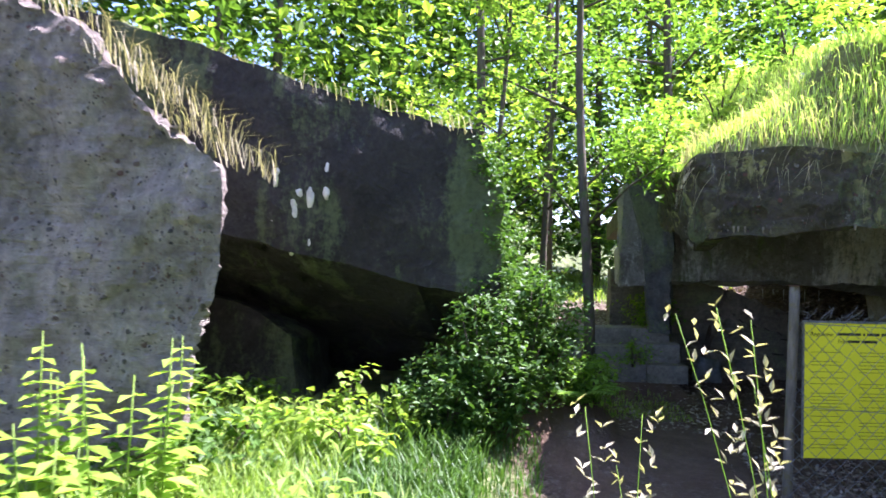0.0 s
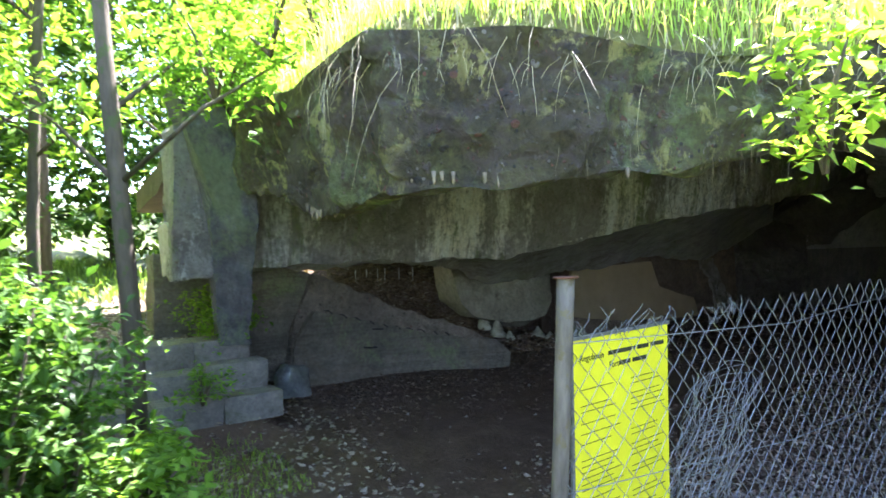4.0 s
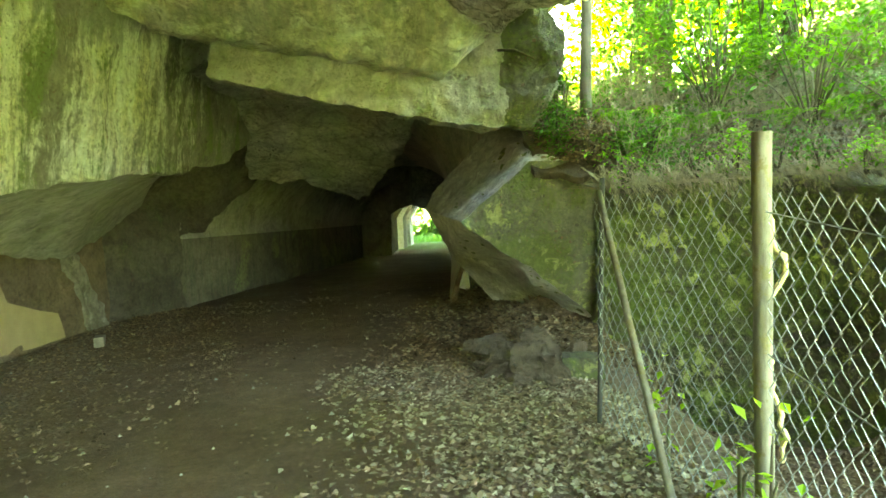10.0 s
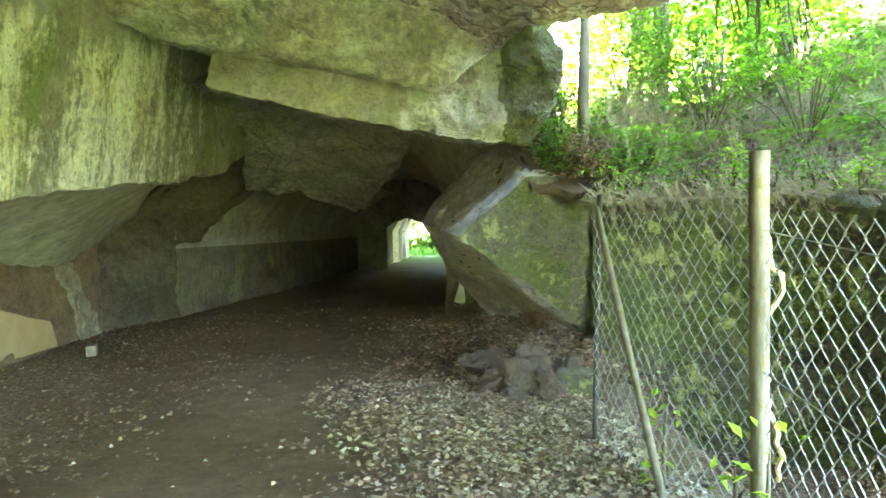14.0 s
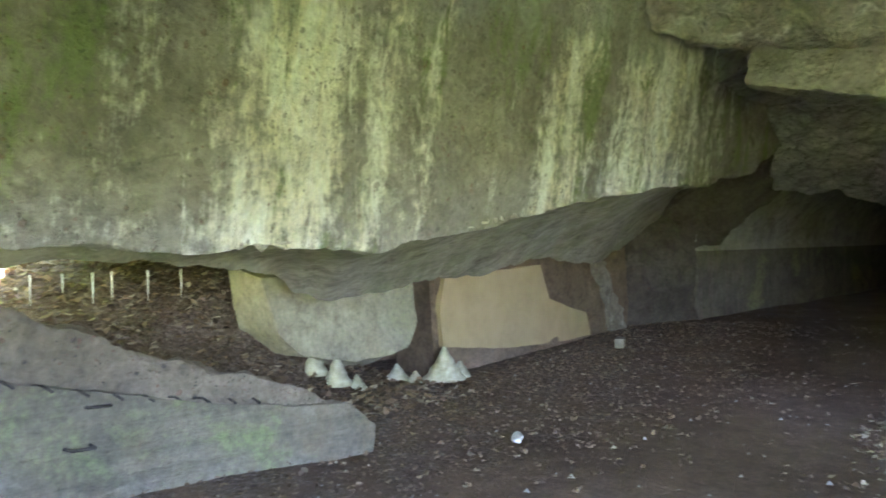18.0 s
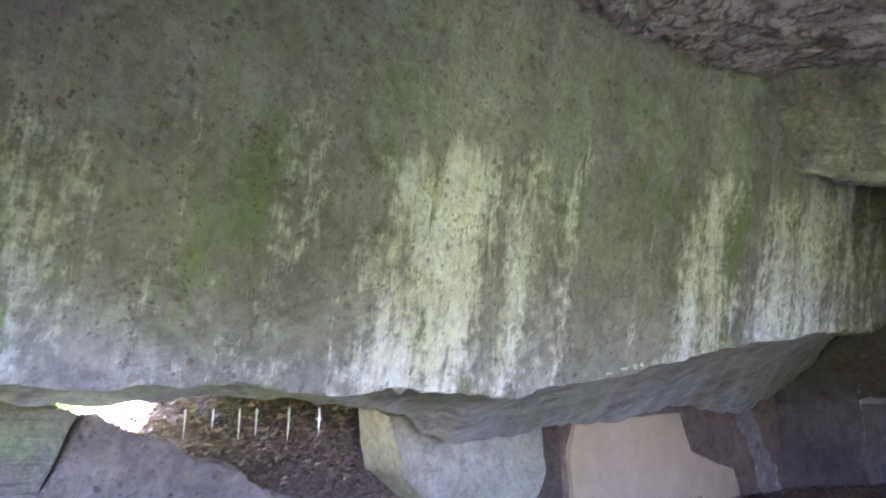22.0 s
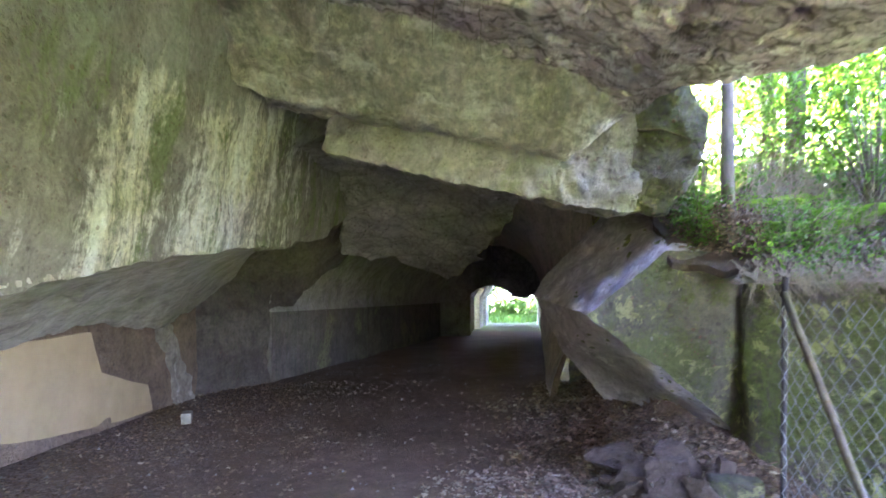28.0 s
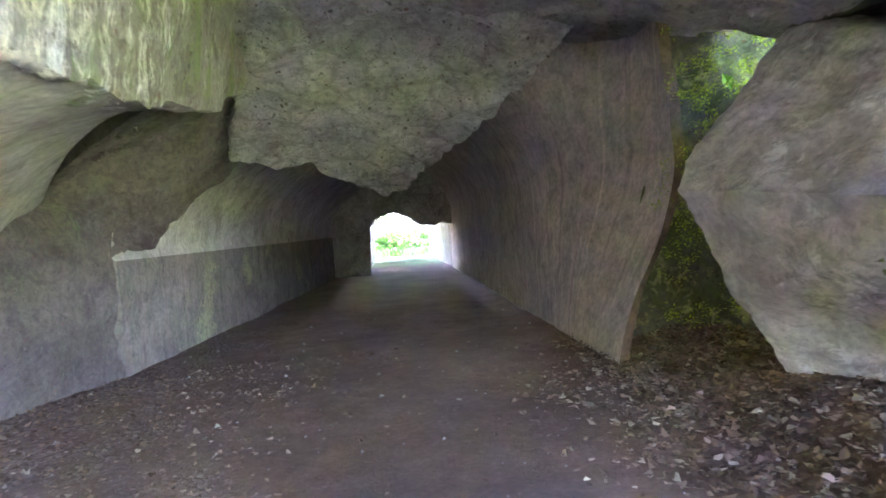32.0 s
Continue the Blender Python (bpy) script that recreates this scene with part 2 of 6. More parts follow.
def leafy(name, low, high, thin=0.45, rough=0.5):
    """Leaves and grass: two-tone by island, part of the light comes through."""
    m, nt, b = material(name, rough)
    g = nt.nodes.new("ShaderNodeNewGeometry")
    o = nt.nodes.new("ShaderNodeObjectInfo")
    r = maths(nt, "FRACT", maths(nt, "ADD", g.outputs["Random Per Island"], maths(nt, "MULTIPLY", o.outputs["Random"], 0.37)))
    col = ramp(nt, r, [(0.0, low), (0.75, high), (1.0, tuple(min(1, c * 1.25) for c in high))])
    nt.links.new(col, b.inputs["Base Color"])
    t = nt.nodes.new("ShaderNodeBsdfTranslucent")
    nt.links.new(mix(nt, 1.0, col, (1.6, 1.7, 0.7), "MULTIPLY"), t.inputs["Color"])
    ms = nt.nodes.new("ShaderNodeMixShader")
    ms.inputs[0].default_value = thin
    out = nt.nodes["Material Output"]
    nt.links.new(b.outputs[0], ms.inputs[1])
    nt.links.new(t.outputs[0], ms.inputs[2])
    nt.links.new(ms.outputs[0], out.inputs["Surface"])
    return m


def grained(name, dark, light, scale=8.0, stretch=(1, 1, 1), rough=0.8, metal=0.0, strength=0.4, spots=None):
    m, nt, b = material(name, rough, metal)
    v = coords(nt, stretch)
    n = noise_tex(nt, v, scale, 7, 0.65)
    col = ramp(nt, n, [(0.3, dark), (0.7, light)])
    if spots:
        col = mix(nt, step(nt, noise_tex(nt, coords(nt), 9, 5, 0.7), 0.54, 0.62), col, spots)
    nt.links.new(col, b.inputs["Base Color"])
    bump(nt, b, noise_tex(nt, v, scale * 3, 6, 0.7), strength, 0.01)
    return m


WALL_BANDS = [(-4.3, 0.35), (-3.0, 0.6), (-2.7, 0.3), (-2.0, 0.45), (-1.75, 0.3), (-1.45, 0.85), (-0.95, 0.95), (-0.75, 0.45), (-0.55, 0.75), (-0.35, 0.4), (-0.1, 0.6), (0.2, 0.15), (0.55, 0.3), (0.9, 0.1), (1.25, 0.75), (1.7, 0.8), (2.1, 0.3), (2.7, 0.75), (3.6, 0.8), (4.3, 0.5), (5.2, 0.45), (6.5, 0.2)]
M_WALL = concrete("stained concrete", (0.29, 0.275, 0.245), (0.50, 0.475, 0.43), moss=0.2, mossc=(0.26, 0.29, 0.15), streak=0.95, streakc=(0.92, 0.92, 0.89), pebbles=0.55, grain=1.2, bands=WALL_BANDS, algae=0.7, cracks=[((0.7, 0.55, 0.8), 0.3, 0.22)], seam=(3.02, 0.16))
M_SMOOTH = concrete("smooth vault concrete", (0.36, 0.34, 0.29), (0.56, 0.535, 0.475), moss=0.15, mossc=(0.26, 0.29, 0.15), grain=0.5, streak=0.3, algae=0.25)
# darkened for the dim left wall; the right wall has a lit copy
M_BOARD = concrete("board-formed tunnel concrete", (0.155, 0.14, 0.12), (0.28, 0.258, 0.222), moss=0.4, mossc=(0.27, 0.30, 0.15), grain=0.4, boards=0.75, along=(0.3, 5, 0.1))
M_GREY = concrete("grey broken concrete", (0.33, 0.31, 0.29), (0.60, 0.565, 0.53), streak=0.4, streakc=(0.66, 0.64, 0.57), pebbles=0.6, grain=1.1, moss=0.2, mossc=(0.20, 0.22, 0.09))
M_PILLAR = concrete("blue-grey weathered concrete", (0.08, 0.085, 0.10), (0.20, 0.21, 0.23), boards=0.7, streak=0.3, streakc=(0.34, 0.36, 0.38))
M_PALE = concrete("pale lime-washed concrete", (0.55, 0.53, 0.49), (0.80, 0.775, 0.73), streak=1.1, streakc=(0.92, 0.91, 0.88), pebbles=0.35, grain=1.9, algae=0.05, boards=0.75, along=(5, 2, 0.6))
M_DARK = concrete("dark broken concrete", (0.42, 0.405, 0.39), (0.72, 0.70, 0.67), pebbles=0.9, grain=1.6, moss=0.2, mossc=(0.27, 0.31, 0.21), cracks=[((2.2, 2.2, 3.0), 0.4, 0.35)])
M_MAUVE = concrete("mauve formed concrete", (0.43, 0.40, 0.405), (0.66, 0.63, 0.64), grain=1.1, tint=(0.45, 0.41, 0.41), lichen=(0.62, 0.59, 0.585), boards=0.35, along=(2.5, 1.5, 0.3), cracks=[((0.8, 1.1, 1.5), 0.5, 0.22)])
# lightened board concrete: the light on the right wall is put into its colour
M_BOARDLIT = concrete("lit-toned mauve board-formed concrete", (0.55, 0.485, 0.47), (0.80, 0.72, 0.69), grain=0.5, boards=0.7, along=(0.25, 4.5, 0.08))
M_MOSSY = concrete("mossy broken concrete", (0.13, 0.125, 0.09), (0.29, 0.275, 0.20), moss=0.6, mossc=(0.12, 0.145, 0.04), pebbles=0.7, grain=2.1, lichen=(0.36, 0.36, 0.15), cracks=[((2.2, 2.2, 2.8), 0.2, 0.45)])
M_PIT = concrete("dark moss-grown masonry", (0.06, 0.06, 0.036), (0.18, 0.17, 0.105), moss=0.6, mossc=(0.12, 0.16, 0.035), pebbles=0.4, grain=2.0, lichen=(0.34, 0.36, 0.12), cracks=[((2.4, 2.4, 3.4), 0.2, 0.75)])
M_LIP = concrete("lichened broken concrete", (0.07, 0.060, 0.034), (0.21, 0.19, 0.11), moss=0.5, mossc=(0.13, 0.14, 0.055), pebbles=1.0, grain=2.4, streak=0.15, algae=0.5, lichen=(0.40, 0.38, 0.14), cracks=[((3.0, 3.0, 4.5), 0.3, 0.6)])
M_SCALE = concrete("flaking mauve ceiling concrete", (0.54, 0.465, 0.50), (0.88, 0.80, 0.85), tint=(0.60, 0.49, 0.50), lichen=(0.86, 0.83, 0.85), grain=1.1, cracks=[((3.0, 6.6, 1.2), 0.34, 0.95), ((8, 14, 3), 0.26, 0.5)])
M_FLOORSLAB = concrete("grey dirty slab concrete", (0.18, 0.165, 0.125), (0.35, 0.32, 0.25), moss=0.35, mossc=(0.23, 0.28, 0.13), grain=1.2, tint=(0.24, 0.20, 0.14), strata=0.45)
M_BOULDER = concrete("blue-green boulder stone", (0.17, 0.185, 0.17), (0.34, 0.365, 0.34), moss=0.3, mossc=(0.20, 0.26, 0.17))
M_LEDGE = concrete("brown broken slab edge", (0.22, 0.185, 0.14), (0.40, 0.34, 0.265), pebbles=0.8, grain=1.4)
M_OUTROCK = concrete("dry grey broken concrete", (0.33, 0.28, 0.245), (0.68, 0.59, 0.52), pebbles=1.0, grain=2.4, strata=0.3, boards=0.6, along=(3.5, 3.5, 0.6))
# very low base colour stands in for the shade on the block
M_SHADESLAB = concrete("weathered slab concrete darkened as shaded", (0.034, 0.032, 0.028), (0.072, 0.068, 0.06), moss=0.2, mossc=(0.035, 0.042, 0.018), streak=0.1, streakc=(0.2, 0.2, 0.18), grain=1.3)
M_BLOCK = concrete("yellowish block concrete", (0.30, 0.275, 0.20), (0.46, 0.43, 0.32), moss=0.3, mossc=(0.24, 0.27, 0.14), grain=1.0)
M_LEFTEND = concrete("brown-grey rough concrete", (0.12, 0.105, 0.085), (0.255, 0.225, 0.185), grain=1.6, pebbles=0.5, moss=0.25, mossc=(0.17, 0.20, 0.11), cracks=[((1.6, 1.6, 2.4), 0.3, 0.4)])
M_LIME = grained("white lime crust", (0.45, 0.43, 0.35), (0.75, 0.73, 0.65), 14)
M_WHITE = grained("fresh white lime", (0.72, 0.71, 0.72), (0.88, 0.88, 0.88), 14)
M_FLOW = concrete("lime flow over earth", (0.20, 0.17, 0.12), (0.46, 0.43, 0.36), streak=0.5, streakc=(0.62, 0.60, 0.54), grain=1.4, algae=0.1)
M_CONE = grained("yellowish lime", (0.22, 0.21, 0.14), (0.50, 0.48, 0.37), 12, strength=0.8)
M_RUBBLE = concrete("dusty rubble", (0.12, 0.088, 0.064), (0.225, 0.17, 0.127), grain=2.0, pebbles=0.6)
M_TAN = grained("tan render", (0.29, 0.22, 0.12), (0.375, 0.285, 0.16), 3, strength=0.15)
M_EARTH = concrete("brown earth face", (0.17, 0.12, 0.08), (0.31, 0.23, 0.16), grain=1.3, pebbles=0.5)
M_ROOTSOIL = concrete("dark rooty soil", (0.06, 0.042, 0.025), (0.15, 0.11, 0.07), grain=2.0, moss=0.25, mossc=(0.07, 0.09, 0.025))
# turf lightened so the slope turned from the sun still looks lit
M_TURF = concrete("mossy turf coloured as sunlit", (0.16, 0.18, 0.05), (0.34, 0.33, 0.13), grain=2.0, moss=0.5, mossc=(0.20, 0.26, 0.06))
M_STONE = grained("grey block stone", (0.16, 0.15, 0.125), (0.32, 0.30, 0.255), 10, strength=0.5)
# stone lightened in its base colour in place of sun on the steps
M_STEPSTONE = concrete("mossy step stone", (0.19, 0.175, 0.145), (0.42, 0.39, 0.33), moss=0.35, mossc=(0.08, 0.09, 0.03), pebbles=0.4)
M_BARK = grained("bark", (0.045, 0.035, 0.022), (0.14, 0.115, 0.08), 12, (1, 1, 0.2), 0.9, 0, 0.8, (0.07, 0.09, 0.03))
M_POST = grained("weathered post", (0.07, 0.06, 0.045), (0.19, 0.165, 0.125), 14, (1, 1, 0.25), 0.75, 0.0, 0.4, (0.12, 0.10, 0.05))
M_WIRE = grained("galvanised wire", (0.12, 0.12, 0.112), (0.29, 0.29, 0.27), 30, rough=0.55, metal=0.5)
M_RUST = grained("rusty iron", (0.06, 0.03, 0.018), (0.16, 0.07, 0.035), 18, rough=0.85)
M_IRON = grained("dark iron staple", (0.02, 0.018, 0.016), (0.06, 0.05, 0.045), 18, rough=0.7)
M_SIGN = grained("yellow sign sheet", (0.72, 0.66, 0.010), (0.80, 0.74, 0.02), 3, rough=0.45, strength=0.05)
M_INK = grained("black print", (0.02, 0.02, 0.015), (0.06, 0.06, 0.03), 10, rough=0.6)
M_LEAF = leafy("tree leaf", (0.06, 0.13, 0.012), (0.15, 0.27, 0.03))
M_LEAF2 = leafy("lime-green leaf", (0.14, 0.24, 0.02), (0.27, 0.38, 0.05))
M_GRASS = leafy("grass blade", (0.10, 0.18, 0.025), (0.26, 0.36, 0.07), 0.45)
# lighter copy of the grass; strong sun is put into its colour
M_SUNTONEGRASS = leafy("grass blade with sun glare in its green", (0.26, 0.38, 0.07), (0.48, 0.58, 0.18), 0.45)
M_STRAW = leafy("dry grass blade", (0.22, 0.195, 0.11), (0.41, 0.37, 0.235), 0.3)
# darker copy of the leaf and grass greens, with shade put into the colour
M_SHADETONE = leafy("leaf with shade in its green", (0.035, 0.085, 0.012), (0.08, 0.16, 0.025), 0.35)
M_MOSSLEAF = leafy("moss and small weed leaf", (0.16, 0.22, 0.02), (0.34, 0.40, 0.05), 0.3)
M_WOODLEAF = leafy("woodland leaf", (0.035, 0.08, 0.01), (0.10, 0.19, 0.022), 0.35)
M_FERN = leafy("fern frond", (0.08, 0.17, 0.02), (0.17, 0.30, 0.04), 0.45)
M_LITTER = leafy("dry fallen leaf", (0.07, 0.045, 0.028), (0.20, 0.14, 0.095), 0.1, 0.8)
# pale leaf; before the steps it also stands in for a sun patch
M_LITTERPALE = leafy("pale fallen leaf", (0.10, 0.075, 0.05), (0.33, 0.275, 0.21), 0.1, 0.8)
M_ROOT = grained("hanging root", (0.11, 0.09, 0.055), (0.25, 0.21, 0.135), 20)
M_HOSE = grained("pale yellow rope", (0.45, 0.36, 0.14), (0.6, 0.5, 0.24), 20)


def ground_material():
    m, nt, b = material("bare earth and grass ground", 0.95)
    v = coords(nt)
    fine = noise_tex(nt, v, 26, 8, 0.75)
    mid = noise_tex(nt, v, 5, 7, 0.68)
    earth = ramp(nt, noise_tex(nt, v, 0.9, 6, 0.62), [(0.35, (0.138, 0.090, 0.056)), (0.65, (0.205, 0.138, 0.090))])
    earth = mix(nt, 0.6, earth, ramp(nt, fine, [(0.3, (0.35, 0.35, 0.35)), (0.75, (1.2, 1.17, 1.12))]), "MULTIPLY")
    earth = mix(nt, 0.5, earth, ramp(nt, mid, [(0.35, (0.5, 0.47, 0.44)), (0.65, (1.15, 1.13, 1.1))]), "MULTIPLY")
    sep = nt.nodes.new("ShaderNodeSeparateXYZ")
    nt.links.new(v, sep.inputs[0])
    # matted leaves, thinner along the trodden middle
    bed = None
    wv = warped(nt, v, 14, 0.06)
    for size in (24, 41):
        tone = ramp(nt, voronoi(nt, wv, size, "F1", "Color"), [(0.1, (0.055, 0.038, 0.025)), (0.4, (0.11, 0.076, 0.05)), (0.7, (0.165, 0.122, 0.085)), (0.92, (0.26, 0.215, 0.165))])
        bed = tone if bed is None else mix(nt, 0.5, bed, tone)
    cell = voronoi(nt, wv, 24)
    side = maths(nt, "ABSOLUTE", maths(nt, "ADD", sep.outputs["X"], 1.0))
    much = maths(nt, "ADD", maths(nt, "MULTIPLY", side, 0.09), maths(nt, "ADD", maths(nt, "MULTIPLY", noise_tex(nt, v, 1.5, 7, 0.7), 0.7), maths(nt, "MULTIPLY", fine, 0.4)))
    mask = step(nt, much, 0.68, 0.88)
    earth = mix(nt, mask, earth, bed)
    edge = maths(nt, "MULTIPLY", maths(nt, "SUBTRACT", noise_tex(nt, v, 1.3, 4), 0.5), 2.5)
    green = maths(nt, "MAXIMUM", step(nt, maths(nt, "ADD", sep.outputs["X"], edge), 4.0, 5.2), step(nt, maths(nt, "ADD", sep.outputs["Y"], edge), -5.4, -6.4))
    green = maths(nt, "MAXIMUM", green, step(nt, maths(nt, "ADD", sep.outputs["X"], edge), -8.5, -10.0))
    green = maths(nt, "MAXIMUM", green, step(nt, sep.outputs["Y"], 24.0, 27.0))
    turf = ramp(nt, noise_tex(nt, v, 5, 7, 0.7), [(0.3, (0.07, 0.10, 0.025)), (0.55, (0.15, 0.18, 0.06)), (0.8, (0.28, 0.26, 0.13))])
    earth = mix(nt, green, earth, turf)
    nt.links.new(earth, b.inputs["Base Color"])
    bump(nt, b, maths(nt, "ADD", maths(nt, "ADD", fine, mid), maths(nt, "MULTIPLY", maths(nt, "MULTIPLY", cell, mask), -1.2)), 0.9, 0.035)
    return m


M_GROUND = ground_material()


# ---- building helpers ----
def link_mesh(name, bm, mat, parent=None, smooth=True):
    me = bpy.data.meshes.new(name)
    bm.to_mesh(me)
    bm.free()
    me.materials.append(mat)
    if smooth:
        me.shade_smooth()
    ob = new(name, me)
    if parent:
        ob.parent = parent
    return ob


def part(name, bm, mat, parent, label="", smooth=True):
    ob = link_mesh(name, bm, mat, parent, smooth)
    return tagged(ob, label) if label else ob


def raw(name, verts, faces, mat, parent=None, smooth=False):
    me = bpy.data.meshes.new(name)
    me.from_pydata(verts, [], faces)
    me.materials.append(mat)
    if smooth:
        me.shade_smooth()
    ob = new(name, me)
    if parent:
        ob.parent = parent
    return ob


def thing(name, at, label, category, group="", kind=""):
    e = new(name)
    e.empty_display_size = 0.1
    e.location = at
    return tagged(e, label, category, group, kind)


def lump(p, seed, size):
    q = Vector(p) / size + Vector((seed * 3.1, seed * 1.7, seed * 2.3))
    return noise.noise(q)


def refine(bm, res):
    for _ in range(9):
        bmesh.ops.triangulate(bm, faces=[f for f in bm.faces if len(f.verts) > 3])
        long = [e for e in bm.edges if e.calc_length() > res]
        if not long:
            break
        bmesh.ops.subdivide_edges(bm, edges=long, cuts=1)
    bmesh.ops.triangulate(bm, faces=[f for f in bm.faces if len(f.verts) > 3])


def roughen(bm, amp, seed, big=0.9, sharp=38):
    bm.normal_update()
    moves = []
    for v in bm.verts:
        d = lump(v.co, seed, big) + 0.5 * lump(v.co, seed + 5, big * 0.4) + 0.3 * lump(v.co, seed + 9, big * 0.15)
        moves.append(v.normal * d * amp)
    for v, d in zip(bm.verts, moves):
        v.co += d
    bm.normal_update()
    for e in bm.edges:
        if len(e.link_faces) == 2 and e.calc_face_angle(0) > radians(sharp):
            e.smooth = False


def loft(front, back, res=0.12, amp=0.04, seed=1, big=0.9, sharp=38):
    """A solid between two outlines of equally many corners, its faces refined and roughened."""
    bm = bmesh.new()
    a = [bm.verts.new(p) for p in front]
    b = [bm.verts.new(p) for p in back]
    n = len(a)
    bm.faces.new(a)
    bm.faces.new(list(reversed(b)))
    for i in range(n):
        j = (i + 1) % n
        bm.faces.new((a[j], a[i], b[i], b[j]))
    bmesh.ops.recalc_face_normals(bm, faces=bm.faces[:])
    refine(bm, res)
    roughen(bm, amp, seed, big, sharp)
    return bm


def prism(front, depth, **kw):
    return loft(front, [tuple(Vector(p) + Vector(depth)) for p in front], **kw)


def sheet(f, us, vs, thick=None, bm=None):
    """A grid surface f(u, v) -> point; thick gives the shift of its second skin."""
    bm = bm or bmesh.new()
    def skin(shift):
        return [[bm.verts.new(Vector(f(u, v)) + shift) for v in vs] for u in us]
    def faces(g, flip):
        for i in range(len(us) - 1):
            for j in range(len(vs) - 1):
                q = (g[i][j], g[i + 1][j], g[i + 1][j + 1], g[i][j + 1])
                bm.faces.new(q[::-1] if flip else q)
    g = skin(Vector((0, 0, 0)))
    faces(g, False)
    if thick is not None:
        h = skin(Vector(thick))
        faces(h, True)
        nu, nv = len(us), len(vs)
        ring = [(i, 0) for i in range(nu)] + [(nu - 1, j) for j in range(1, nv)] + [(i, nv - 1) for i in range(nu - 2, -1, -1)] + [(0, j) for j in range(nv - 2, 0, -1)]
        for k in range(len(ring)):
            (i, j), (p, q) = ring[k], ring[(k + 1) % len(ring)]
            bm.faces.new((g[p][q], g[i][j], h[i][j], h[p][q]))
        bmesh.ops.recalc_face_normals(bm, faces=bm.faces[:])
        bm.normal_update()
        for e in bm.edges:
            if len(e.link_faces) == 2 and e.calc_face_angle(0) > radians(42):
                e.smooth = False
    return bm


def ev(a, b, n):
    return [a + (b - a) * i / (n - 1) for i in range(n)]


def curve_at(points, x):
    """Height on a line of (x, value) corners."""
    for (x0, v0), (x1, v1) in zip(points, points[1:]):
        if x <= x1:
            t = max(0.0, (x - x0) / (x1 - x0))
            return v0 + (v1 - v0) * t
    return points[-1][1]


def smooth(a, b, x):
    t = min(1.0, max(0.0, (x - a) / (b - a)))
    return t * t * (3 - 2 * t)


def tube(bm, path, radii, sides=6):
    """A tapered round bar along a path."""
    rings = []
    path = [Vector(p) for p in path]
    if isinstance(radii, (int, float)):
        radii = [radii] * len(path)
    for i, p in enumerate(path):
        d = (path[min(i + 1, len(path) - 1)] - path[max(i - 1, 0)]).normalized()
        s = d.orthogonal().normalized() if i == 0 else (s - d * s.dot(d)).normalized()
        t = d.cross(s)
        rings.append([bm.verts.new(p + (s * math.cos(a) + t * math.sin(a)) * radii[i]) for a in [2 * math.pi * k / sides for k in range(sides)]])
    for a, b in zip(rings, rings[1:]):
        for k in range(sides):
            bm.faces.new((a[k], a[(k + 1) % sides], b[(k + 1) % sides], b[k]))
    bm.faces.new(rings[0][::-1])
    bm.faces.new(rings[-1])
    return bm


def stone(size, seed, amp=0.25, n=2):
    bm = bmesh.new()
    bmesh.ops.create_icosphere(bm, subdivisions=n, radius=1)
    for v in bm.verts:
        v.co *= 1 + amp * lump(v.co, seed, 0.9)
        v.co.x *= size[0]
        v.co.y *= size[1]
        v.co.z *= size[2]
    return bm


def block(size, seed, amp=0.02, res=0.15):
    x, y, z = (s / 2 for s in size)
    f = [(-x, -y, -z), (x, -y, -z), (x, -y, z), (-x, -y, z)]
    bm = prism(f, (0, 2 * y, 0), res=res, amp=amp, seed=seed, big=0.3)
    return bm


def rock(size, seed, amp=0.012, res=0.09):
    """An angular lump: the hull of scattered corners, its faces worn."""
    r = random.Random(seed)
    bm = bmesh.new()
    for _ in range(15):
        bm.verts.new([s * max(-1, min(1, r.gauss(0, 0.75))) for s in size])
    hull = bmesh.ops.convex_hull(bm, input=bm.verts[:])
    bmesh.ops.delete(bm, geom=[v for v in hull["geom_interior"] if isinstance(v, bmesh.types.BMVert)], context="VERTS")
    bmesh.ops.recalc_face_normals(bm, faces=bm.faces[:])
    refine(bm, res)
    roughen(bm, amp, seed, 0.15, 25)
    return bm


